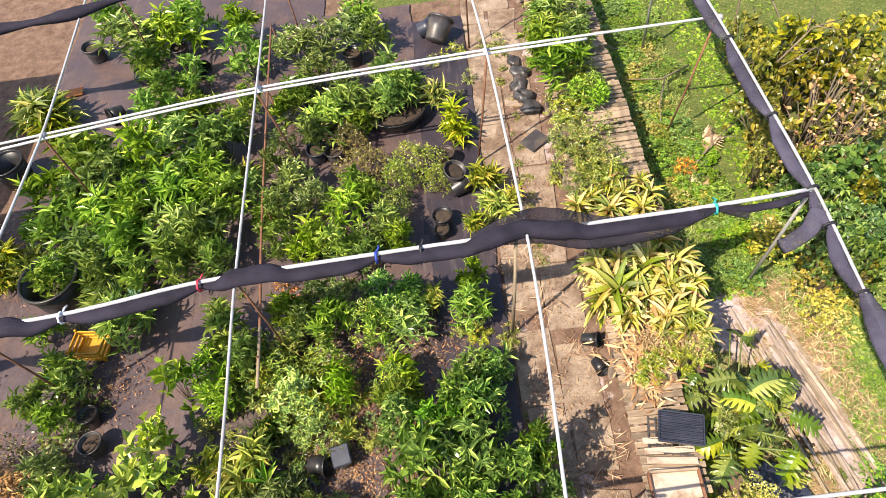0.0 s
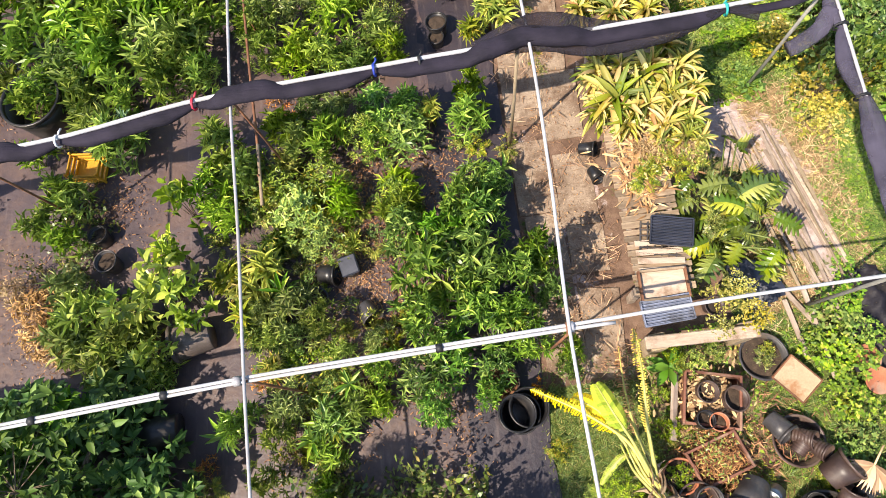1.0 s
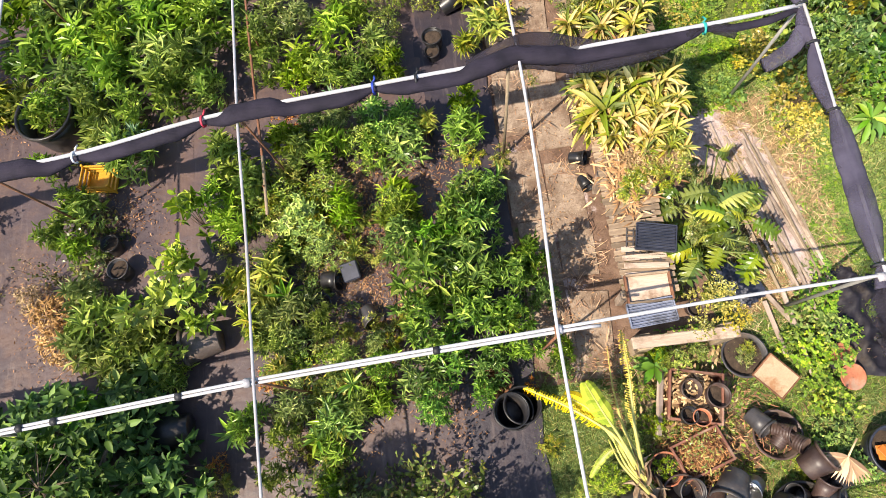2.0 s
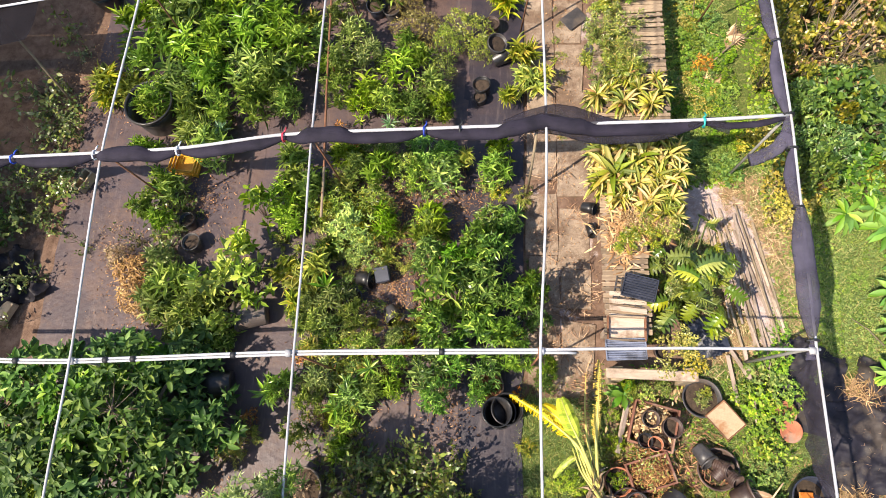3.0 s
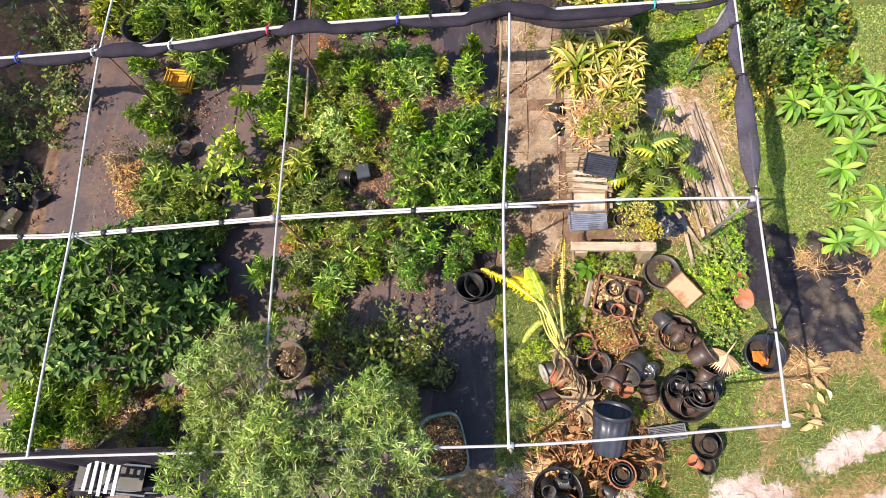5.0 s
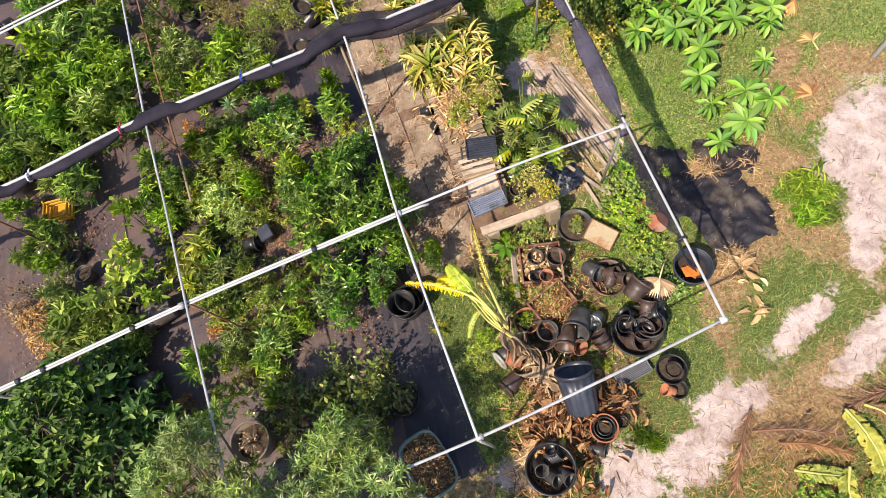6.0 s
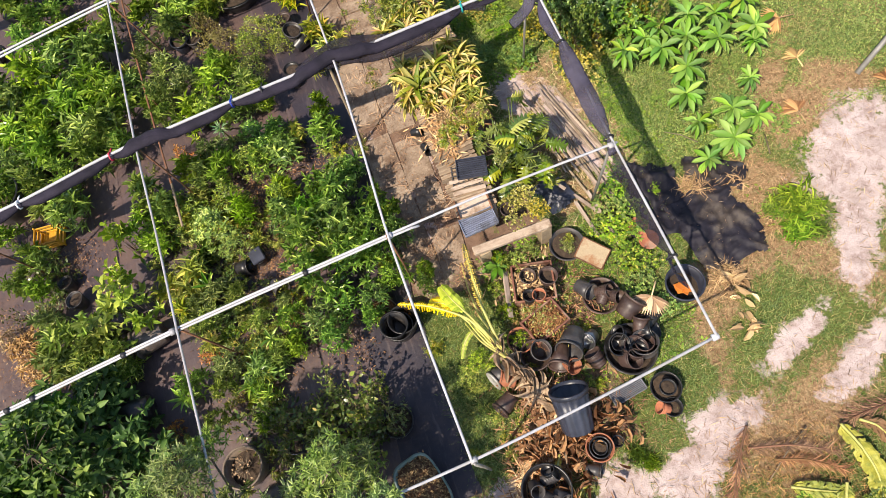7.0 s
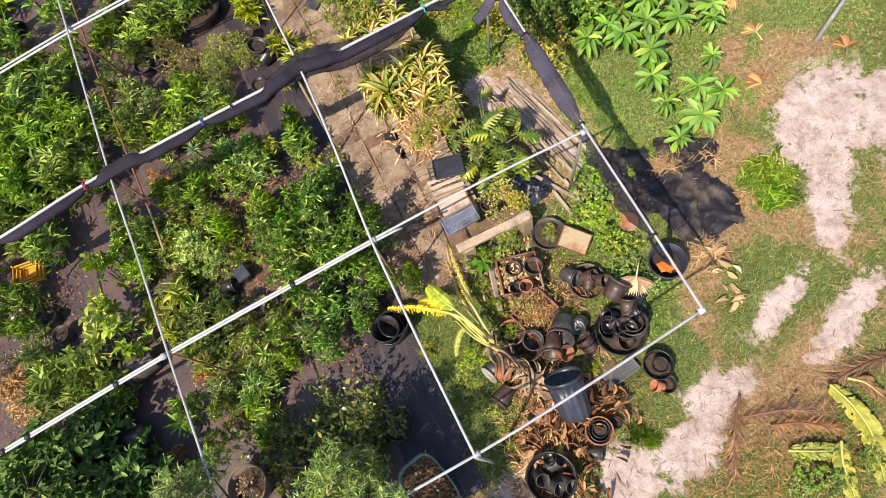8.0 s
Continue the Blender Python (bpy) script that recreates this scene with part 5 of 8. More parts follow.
BROM_BENCH = [(0.95, 4.2, 0.27), (1.34, 4.07, 0.27), (1.74, 4.03, 0.25), (1.15, 4.32, 0.2), (1.55, 4.3, 0.22), (1.92, 4.25, 0.22), (1.42, 4.55, 0.18), (1.85, 4.5, 0.17), (1.15, 2.88, 0.5), (1.58, 3.12, 0.36), (0.97, 3.23, 0.3), (1.46, 2.71,
    0.33), (1.76, 2.83, 0.32), (1.97, 3.15, 0.29), (1.64, 2.42, 0.29), (1.97, 2.45, 0.26), (1.21, 2.49, 0.26), (1.88, 3.5, 0.23), (0.9, 2.76, 0.22),
    (1.05, 3.39, 0.25), (1.27, 3.25, 0.28), (1.62, 3.25, 0.29), (1.8, 3.03, 0.26), (1.37, 2.9, 0.32), (1.93, 2.74, 0.26), (1.72, 2.62, 0.26), (1.31,
    2.64, 0.24), (2.05, 2.85, 0.23), (2.09, 3.26, 0.21), (1.56, 2.22, 0.2), (1.82, 2.21, 0.22), (2.01, 2.21, 0.2)]
FERN_BENCH_SOUTH = [(1.26, 4.46, 0.2), (1.56, 5.05, 0.21), (0.82, 4.96, 0.17), (1.24, 4.98, 0.25), (1.53, 4.65, 0.19), (1.29, 1.82, 0.25), (1.46,
    1.98, 0.22), (1.67, 1.85, 0.18)]
DEAD_BENCH = [(1.94, 0.2, 0.22), (1.78, 0.35, 0.19), (2.1, 0.05, 0.19), (1.71, 0.01, 0.15), (2.02, 0.46, 0.16), (1.33, 2.14, 0.16), (1.67, 2.18,
    0.18), (1.84, 2.06, 0.16), (1.25, 1.96, 0.18), (1.5, 2.15, 0.16)]
WEED_EDGE = [(3.72, 3.65, 0.37), (3.92, 3.12, 0.36), (4.25, 3.47, 0.37), (4.12, 2.83, 0.32), (3.81, 2.7, 0.29), (3.65, 3.97, 0.26), (3.46, 3.74,
    0.24), (4.36, 3.11, 0.26), (3.97, 2.41, 0.23)]
WEED_VINE = [(3.35, -0.01, 0.38), (3.52, 0.31, 0.29), (3.18, -0.33, 0.32), (3.41, -0.47, 0.34), (3.01, -0.69, 0.28), (3.24, -0.91, 0.31), (3.58, -0.2,
    0.25), (3.02, -0.18, 0.19), (2.84, -0.95, 0.24), (3.23, -1.31, 0.26), (2.99, -1.5, 0.24), (3.36, -1.76, 0.24)]
WEED_BOXES = [(1.59, -0.28, 0.2), (1.34, -0.17, 0.16), (1.84, -0.21, 0.16), (1.11, -0.59, 0.12)]
HEDGE_EAST = [(4.29, 4.15, 0.54), (4.82, 4.4, 0.67), (5.21, 4, 0.66), (4.5, 3.54, 0.48), (4.97, 3.26, 0.53), (4.17, 3.51, 0.36), (5.11, 2.98, 0.42),
    (4.05, 4.35, 0.28), (4.15, 3.15, 0.25)]
HEDGE_NORTH_EAST = [(4.22, 4.02, 0.43), (4.76, 4.3, 0.54), (4.02, 3.51, 0.33), (4.54, 3.6, 0.43), (4.09, 4.23, 0.26), (4.24, 3.06, 0.33), (3.96, 3.02,
    0.24)]
YELLOW_NORTH_EAST = [(4.7, 6.92, 0.56), (5.29, 6.92, 0.63), (5.77, 6.68, 0.63), (4.22, 6.5, 0.39), (4.71, 6.28, 0.49), (4.06, 5.81, 0.38), (4.02,
    5.26, 0.33), (5.24, 6.17, 0.5), (5.51, 5.87, 0.5), (4.31, 7.27, 0.37), (3.74, 4.89, 0.26)]
TWIG_NORTH_EAST = [(4.63, 5.45, 0.67), (4.88, 5.08, 0.57), (5.42, 5.64, 0.6), (4.19, 4.88, 0.36), (4.75, 4.58, 0.41)]
PLUM_EAST = [(5.37, 2.69, 0.36), (4.65, 2.44, 0.33), (5.22, 2.25, 0.36), (5.93, 2.6, 0.36), (6.1, 2.08, 0.35), (5.5, 1.78, 0.36), (5.25, 1.28, 0.33), (6.78, 2.1, 0.36),
    (6.63, 1.71, 0.24), (6.25, 1.14, 0.22), (5.72, 0.7, 0.34), (5.54, 0.29, 0.37), (6.02, 0.47, 0.3), (5.08, 2.62, 0.32), (6.3, 2.45, 0.33), (5.1, 0.72, 0.24), (5.72, 2.3, 0.3), (5.02, 0.12, 0.27), (5.62, 3.05, 0.34), (6.9, 2.6, 0.3)]
PLUMSMALL_BOXES = [(1.18, -0.36, 0.21)]
CLUMP_EAST = [(5.85, -0.95, 0.4), (6.09, -1.16, 0.28), (5.69, -1.39, 0.33), (5.56, -0.98, 0.24), (5.98, -1.52, 0.22), (2.1, -3.57, 0.19), (2.19,
    -3.72, 0.16)]
FLAME_BEDS = [(-3.16, 3.86, 0.17), (-3.64, 0.21, 0.19), (-4.36, -0.78, 0.13), (-5.51, 2.63, 0.13), (-3.37, 4.15, 0.15), (-0.26, -0.36, 0.12), (-2.12,
    0.18, 0.11), (2.88, 5.32, 0.21), (1.81, 5.14, 0.11)]
FERN_FILL = [(-3.08, -1.64, 0.22), (-2.77, -1.88, 0.21), (-3.57, -2.08, 0.18), (-3, -2.01, 0.16), (-2.38, -1.56, 0.21), (-3.42, 2.67, 0.29), (-2.51,
    2.74, 0.24), (-3.15, 2.9, 0.29), (-2.9, 2.77, 0.26), (-2.28, 2.87, 0.22), (-2.07, 2.77, 0.22), (-3.37, 1.84, 0.26), (-2.84, 1.68, 0.23), (-2.43,
    2.19, 0.24), (-3.87, 2.58, 0.25), (-3.58, 2.43, 0.26), (-4.22, 2.05, 0.22), (-4.33, 1.6, 0.22), (-4.21, 0.17, 0.23), (-4.36, -0.04, 0.21), (-2.94,
    0.54, 0.24), (-2.57, 0.62, 0.22), (-3.28, 0.36, 0.24), (-3.72, 0.61, 0.21), (-1.98, 0.49, 0.22), (-2.21, 0.76, 0.2), (-1.23, 2.84, 0.22), (-0.93,
    2.75, 0.22), (-0.77, 3.1, 0.22), (-1.92, 2.78, 0.2), (-6.09, 2.35, 0.24), (-6.34, 2.1, 0.22)]
DRAC_FILL = [(-3.49, 2.61, 0.22), (-2.85, 2.43, 0.22), (-2.36, 1.83, 0.19), (-3.44, 0.31, 0.21), (-2.71, -0.56, 0.2), (-0.43, 0.51, 0.16)]
SILVER_FILL = [(-3.58, 0.99, 0.25), (-3.21, 0.63, 0.24), (-3.73, 0.78, 0.21), (-2.59, 0.3, 0.24), (-2.14, 0.44, 0.22), (-4.11, 0.74, 0.21), (-4.66, 1,
    0.26), (-6.11, 1.08, 0.23)]
LANCE_FILL = [(-6.74, 6.19, 0.32), (-6.63, 7.04, 0.33), (-5.91, 6.41, 0.36), (-4.26, 7.26, 0.27), (-4.11, 7.77, 0.26), (-5.26, 8.73, 0.3), (-3.83,
    5.71, 0.24), (-3.62, 5.34, 0.24), (-1.93, 5.39, 0.23), (-2.29, 5.79, 0.22), (-2.8, 4.69, 0.21), (-1.62, 4.4, 0.21), (-2.04, 4.27, 0.2), (-2.86,
    6.74, 0.25), (-2.09, 6.98, 0.23), (-3.31, 4.66, 0.23), (-4.44, 4.63, 0.25), (-6.73, 4.97, 0.26), (-7.42, 5.5, 0.24)]
LANCE_SOUTHWEST = [(-8.07, -1.79, 0.37), (-7.53, -2.17, 0.32), (-7.72, -2.46, 0.32), (-7.13, -2.21, 0.27), (-7.32, -2.75, 0.32), (-6.74, -2.51, 0.27),
    (-6.39, -2.13, 0.24), (-7.62, -2.96, 0.32), (-6.1, -2.44, 0.24)]
VINE_MORE = [(-2.28, -1.55, 0.35), (-1.89, -1.84, 0.35), (-1.5, -1.55, 0.31), (-1.6, -2.06, 0.35), (-2.25, -1.21, 0.28), (-1.87, -1.42, 0.32), (-2.28,
    -2.06, 0.32), (-1.27, -1.69, 0.29), (-1.13, -2.08, 0.26), (-1.09, -1.42, 0.24), (-2.62, -1.16, 0.25)]
SCHEF_CORNER = [(-7.54, -3.02, 0.34), (-7.13, -2.85, 0.29), (-7.45, -3.51, 0.34), (-6.88, -3.39, 0.25), (-6.63, -2.91, 0.23)]
TUFT_SOUTH = [(-3.52, 1.83, 0.34), (-3.33, 1.92, 0.26)]
strip_rng0 = np.random.default_rng(9)
planted("lance", LANCE_NORTH_WEST, (0.75, 1.1), variants=6)
planted("lance", LANCE_NORTH_MID, (0.7, 1.0), tag="a")
planted("silver", SILVER_NORTH_MID, (0.6, 0.95), tag="b", variants=5)
planted("drac", DRAC_NORTH, (0.6, 0.9), tag="c")
planted("tinybrown", TINYBROWN_NORTH, (0.65, 0.75), variants=2)
planted("bright", [(-2.95, 2.25, 0.5), (-2.6, 2.62, 0.36), (-3.3, 2.62, 0.34), (-2.75, 1.85, 0.34), (-1.7, 2.35, 0.3), (-2.2, 3.3, 0.3)], (0.6, 0.9), tag="bright bushes")
planted("tiny", TINY_NORTH, (0.6, 0.75), variants=3)
planted("lance", LANCE_BENCH, (0.6, 0.9), 0.93, tag="dd")
planted("fern", FERN_BENCH, (0.3, 0.45), 0.93, tag="e")
planted("fern", FERN_PATH, (0.15, 0.3), tag="f")
planted("vine", FERN_WEST, (0.3, 0.5), tag="gg", variants=6)
planted("lance", LANCE_MID_WEST, (0.6, 0.9), tag="h")
planted("drac", DRAC_WEST, (0.5, 0.7), tag="iii")
planted("vine", VINE_WEST, (0.35, 0.5), tag="j")
planted("broad", BROAD_SAPLING, (0.8, 1.15))
planted("lance", LANCE_MID, (0.6, 0.95), tag="kk")
planted("silver", SILVER_MID, (0.6, 0.85), tag="l")
planted("schef", SCHEF_MID, (0.6, 0.9), tag="m")
planted("drac", DRAC_MID, (0.55, 0.85), tag="n")
planted("fern", FERN_MID, (0.3, 0.55), tag="o")
planted("dull", LANCE_DULL, (0.5, 0.8), tag="p")
planted("dead", DEAD_WEST, (0.4, 0.6), tag="q")
planted("schef", SCHEF_BIG, (1.3, 1.65), tag="rr", variants=6)
planted("schef", SCHEF_SOUTH, (0.65, 0.95), tag="s")
planted("lance", LANCE_SOUTH, (0.45, 0.7), tag="t")
planted("fern", FERN_SOUTH, (0.3, 0.5), tag="u")
planted("vine", VINE_SOUTH, (0.5, 0.8), tag="v")
planted("dead", [(-6.8, -4.1, 0.3), (-7.3, -3.95, 0.3), (-6.3, -4.25, 0.28)], (0.3, 0.45), tag="corner")
planted("fern", [(-6.95, -3.75, 0.3), (-6.4, -4.0, 0.28), (-7.5, -4.1, 0.32), (-6.65, -4.4, 0.3), (-5.9, -4.3, 0.28), (-7.1, -4.4, 0.3)], (0.35, 0.55), tag="corner")
planted("fern", FERN_SOUTHWEST, (0.3, 0.6), tag="southwest")
planted("dead", DEAD_SOUTHWEST, (0.2, 0.35), tag="southwest")
planted("palm", PALM_SOUTHWEST, (0.6, 0.8), tag="southwest", variants=2)
planted("schef", SCHEF_FARWEST, (0.7, 1.0), tag="far west")
planted("vine", FERN_WEEDSTRIP, (0.25, 0.45), tag="weed strip")
planted("fern", FERN_FILL, (0.25, 0.5), tag="fill", variants=5)
planted("drac", DRAC_FILL, (0.4, 0.6), tag="fill")
planted("silver", SILVER_FILL, (0.5, 0.75), tag="fill")
planted("lance", LANCE_FILL, (0.55, 0.95), tag="fill", variants=5)
planted("fern", [(strip_rng0.uniform(1.55, 2.0), strip_rng0.uniform(0.55, 2.5), strip_rng0.uniform(0.12, 0.2)) for k in range(9)], (0.2, 0.35), 0.9, tag="bench edge")
planted("edge", [(strip_rng0.uniform(1.5, 2.0), strip_rng0.uniform(2.0, 2.9), strip_rng0.uniform(0.12, 0.2)) for k in range(6)], (0.2, 0.3), 0.9, tag="bench edge")
planted("fern", [(strip_rng0.uniform(-6.6, -1.3), strip_rng0.uniform(-0.9, 4.2), strip_rng0.uniform(0.1, 0.2)) for k in range(70)], (0.12, 0.3), tag="low weeds", variants=5)
planted("weed", [(strip_rng0.uniform(-4.4, -1.3), strip_rng0.uniform(-0.4, 3.6), strip_rng0.uniform(0.1, 0.18)) for k in range(34)], (0.15, 0.3), tag="low creepers")
planted("lance", LANCE_SOUTHWEST, (0.5, 0.8), tag="southwest")
planted("vine", VINE_MORE, (0.5, 0.75), tag="more")
planted("drac", DRAC_WEST2, (0.5, 0.75), tag="west two")
planted("drac", DRAC_NORTH2, (0.6, 0.85), tag="north two")
planted("lance", [(-6.65, 4.6, 0.32), (-6.8, 4.4, 0.25)], (0.6, 0.8), 0.2, tag="in the tub")
planted("schef", SCHEF_CORNER, (0.45, 0.7), tag="corner")
planted("palm", PALM_WEST, (0.7, 0.9))
planted("fern", FERN_BENCH_SOUTH, (0.25, 0.4), 0.93, tag="w")
planted("edge", DEAD_BENCH[:5], (0.22, 0.35), 0.9, tag="on the bench end", variants=3)
planted("dead", DEAD_BENCH[5::2], (0.2, 0.3), 0.9, tag="x")
planted("edge", WEED_EDGE, (0.35, 0.6), tag="y")
planted("weed", [q for q in WEED_VINE if math.hypot(q[0] - 2.72, q[1] + 0.6) > 0.45], (0.25, 0.4), tag="z", variants=5)
planted("bright", WEED_BOXES, (0.4, 0.6), tag="aa")
planted("hedge", HEDGE_EAST, (0.7, 1.35), tag="ab", variants=5)
planted("yellow", [(x + 0.25, y - 0.2, r * 0.45) for x, y, r in HEDGE_EAST[::2]], (0.9, 1.3), tag="in the hedge", variants=3)
planted("hedge", HEDGE_NORTH_EAST, (1.0, 1.4), tag="ac")
planted("yellow", YELLOW_NORTH_EAST, (1.0, 1.5), variants=5)
planted("twig", TWIG_NORTH_EAST, (1.1, 1.5))
planted("yellow", [(x + 0.1, y - 0.1, r * 0.7) for x, y, r in TWIG_NORTH_EAST], (0.7, 1.1), tag="among twigs", variants=3)
planted("tuft", TUFT_SOUTH, (0.5, 0.6), variants=2)
planted("clump", CLUMP_EAST, (0.25, 0.4))
strip_rng = np.random.default_rng(5)
planted("lawnweed", [(strip_rng.uniform(2.3, 3.35), strip_rng.uniform(3.3, 9.8), strip_rng.uniform(0.15, 0.3)) for k in range(120)], (0.1, 0.24), tag="lawn strip", variants=5)
planted("edge", [(strip_rng.uniform(2.4, 3.05), strip_rng.uniform(4.4, 8.5), strip_rng.uniform(0.12, 0.26)) for k in range(24)], (0.12, 0.28), tag="yellow strip")
planted("fern", [(strip_rng.uniform(0.98, 1.68), strip_rng.uniform(4.5, 9.6), strip_rng.uniform(0.15, 0.3)) for k in range(46)], (0.25, 0.5), 0.9, tag="bench north")
planted("lance", [(strip_rng.uniform(1.1, 1.7), strip_rng.uniform(6.0, 9.6), strip_rng.uniform(0.15, 0.3)) for k in range(9)], (0.4, 0.7), 0.9, tag="bench tall")
planted("fern", [(0.43 + strip_rng.normal(0, 0.05), strip_rng.uniform(3.5, 9.6), strip_rng.uniform(0.06, 0.12)) for k in range(26)], (0.05, 0.12), tag="path joint")
planted("fern", [(strip_rng.uniform(-0.15, 0.85), strip_rng.uniform(-3.0, -0.7), strip_rng.uniform(0.12, 0.24)) for k in range(16)], (0.12, 0.25), tag="by the mat")
planted("fern", [(strip_rng.uniform(1.1, 3.3), strip_rng.uniform(-2.7, -0.5), strip_rng.uniform(0.1, 0.2)) for k in range(14)], (0.12, 0.22), tag="among pots")
planted("bright", [(1.16, -0.98, 0.17), (1.15, -1.5, 0.2), (1.32, -0.32, 0.17), (0.5, -1.55, 0.2)], (0.4, 0.5), tag="in pots")
planted("lawnweed", [(strip_rng.uniform(3.5, 6.5), strip_rng.uniform(-0.2, 3.0), strip_rng.uniform(0.1, 0.22)) for k in range(26)], (0.05, 0.1), tag="lawn")


def tree_of(rows, name, label, category, kind, trunk_at, top, spread_h, leaf, width, tpl, per, density, bark=BARK, thick=0.05, fall=0.28):
    """A small tree: tapered trunk, a limb to each bough, and many leaves in uneven boughs."""
    rng = np.random.default_rng(len(rows) + 5)
    ob = thing(name, label, category)
    limbs = []
    bx, by = trunk_at
    limbs.append(sweep([(bx, by, 0), (bx + 0.03, by + 0.02, 0.3), (bx, by + 0.04, 0.6)], [thick, thick * 0.85, thick * 0.75], 8))
    for x, y, r in rows:
        lee = max(0.0, (0.82 * (x - bx) + 0.56 * (y - by)) / 1.5) if kind == "tree" else 0.0
        z = top * (1 - 0.5 * min(1.0, lee)) * (1 - fall * min(1, math.hypot(x - bx, y - by) / 2.0)) * rng.uniform(*((0.6, 1.15) if kind == "tree" else (0.8, 1.06)))
        limbs.append(sweep([(bx, by, 0.5), ((bx * 2 + x) / 3, (by * 2 + y) / 3, 0.5 + (z - 0.5) * 0.5), (x, y, z - spread_h * 0.3)], [thick * 0.5, thick * 0.35, thick * 0.15], 5))
        tips = dome(max(6, int(density * r * r)), r * 1.1, spread_h, rng, 0.1)
        tips[:, :2] += (x, y)
        tips[:, 2] += z - spread_h
        for t in tips[::3]:
            limbs.append(sweep([(x, y, z - spread_h * 0.4), tuple(t)], [thick * 0.13, thick * 0.05], 4))
        tagged(part("bough", mesh_from("bough", *whorls(tips, per, leaf, width, tpl, rng, (-0.3, 0.7) if kind == "tree" else (0.0, 1.15)), GREEN[kind], kind == "tree"), ob), kind="stuff")
    part("trunk", mesh_from("trunk", *merge(limbs), bark), ob)
    return ob


tree_of(TREE_WEST, "small_tree", "small spreading tree with broad dark green leaves", "tree", "tree", (-5.7, -0.9), 1.85, 0.95, 0.165, 0.07, OVAL, 8, 190)
OLIVE_REST = [(-3.4 + 0.75 * i, -4.0 - 0.6 * j + 0.2 * (i % 2), 0.36) for i in range(4) for j in range(2)]
tree_of(OLIVE_SOUTH + OLIVE_REST, "grey_green_tree", "bushy tree with narrow grey-green leaves", "tree", "olive", (-2.9, -3.2), 2.8, 0.8, 0.105, 0.0165, STAB, 15, 780, thick=0.07, fall=0.12)


planted("flame", FLAME_BEDS, (0.3, 0.5), tag="flame")


# rosettes whose single leaves can be told apart
def rosette(name, label, category, group, kind, count, length, width, pitch, tpl, k, stem=0.0, lift=0.0):
    rng = np.random.default_rng(k * 31 + count)
    ob = thing(name, label, category, group)
    shapes = [mesh_from("leaf", *moved((tpl[0] * np.array([length * s, width * s, length * s]), tpl[1]), Matrix.Identity(4)), GREEN[kind], True) for s in (0.75, 0.9, 1.0, 1.12)]
    if stem:
        part("stem", mesh_from("stem", *sweep([(0, 0, 0), (0.02, 0.01, stem * 0.5), (0, 0, stem)], [0.028, 0.022, 0.02], 6), GREENSTEM), ob)
    for i in range(count):
        a = i * 137.5 + rng.normal(0, 9)
        p = pitch[0] + (pitch[1] - pitch[0]) * i / count + rng.normal(0, 5)
        leaf = part("leaf", shapes[int(rng.integers(4))], ob)
        leaf.matrix_basis = pose(0, 0, stem + lift * i / count, rng.normal(0, 8), -p, a)
    return ob


def set_out(protos, rows, base, unit, rng, hs=1.0):
    todo = []
    for x, y, r in rows:
        s = r * 1.1 / unit
        todo.append(pose(x, y, base, rng.normal(0, 6), rng.normal(0, 6), rng.uniform(0, 360)) @ Matrix.Diagonal((s, s, (0.5 + 0.5 * s) * hs, 1)))
    n = len(protos)
    for i, m in enumerate(todo[n:]):
        copy_thing(protos[i % n], m)
    for p, m in zip(protos, todo):
        p.matrix_basis = m


rs = np.random.default_rng(11)
BROAD_STRAP = strip(6, (0.75, 0.95, 1.0, 1.0, 0.92, 0.65, 0.12), 1.25, fold=0.14)
WIDE_LEAF = strip(6, (0.12, 0.45, 0.78, 1.0, 0.98, 0.68, 0.05), 0.7, fold=0.1, wave=0.05)
PLUM_LEAF = strip(5, (0.12, 0.6, 0.95, 1.0, 0.6, 0.04), 0.55, fold=0.12)
set_out([rosette("bromeliad", "yellow and cream bromeliad with broad strap leaves", "bromeliad", "bromeliads on the bench", "brom", 46, 0.5, 0.078, (-26, 76), BROAD_STRAP, k) for k in range(4)], BROM_BENCH, 0.95, 0.5, rs)
set_out([rosette("plumeria", "bright green plumeria with a whorl of long leaves", "plant", "plumerias on the lawn", "plum", 19, 0.4, 0.112, (-26, 44), WIDE_LEAF, k, 0.38, 0.09) for k in range(4)], PLUM_EAST, 0.0, 0.46, rs)
set_out([rosette("strap_leaf_rosette", "fresh green rosette of long drooping leaves", "plant", "rosettes in the beds", "schef", 18, 0.36, 0.062, (-20, 55), PLUM_LEAF, 20 + k, 0.3, 0.1) for k in range(3)],
        [(-4.03, -0.38, 0.3), (-2.77, -0.45, 0.34), (-2.5, -0.05, 0.24), (-2.95, -0.6, 0.26), (-5.02, 0.45, 0.3), (-5.3, 0.3, 0.22), (-3.3, 1.25, 0.3), (-6.35, 2.9, 0.3), (-4.9, 1.5, 0.26), (-0.35, 2.5, 0.24)], 0.0, 0.43, rs)
set_out([rosette("blue_rosette", "blue-green rosette of stiff pointed leaves", "plant", "blue rosettes", "blue", 18, 0.3, 0.05, (5, 70), PLUM_LEAF, 40 + k, 0.5, 0.06) for k in range(2)], [(-6.0, 4.75, 0.22), (-5.4, 3.95, 0.2), (-1.9, 3.75, 0.2), (-2.4, 4.1, 0.18)], 0.0, 0.3, rs)
set_out([rosette("plumeria", "small bright green plumeria among the pots", "plant", "", "plum", 10, 0.3, 0.115, (-5, 30), WIDE_LEAF, 9, 0.35, 0.08)], PLUMSMALL_BOXES, 0.0, 0.3, rs)


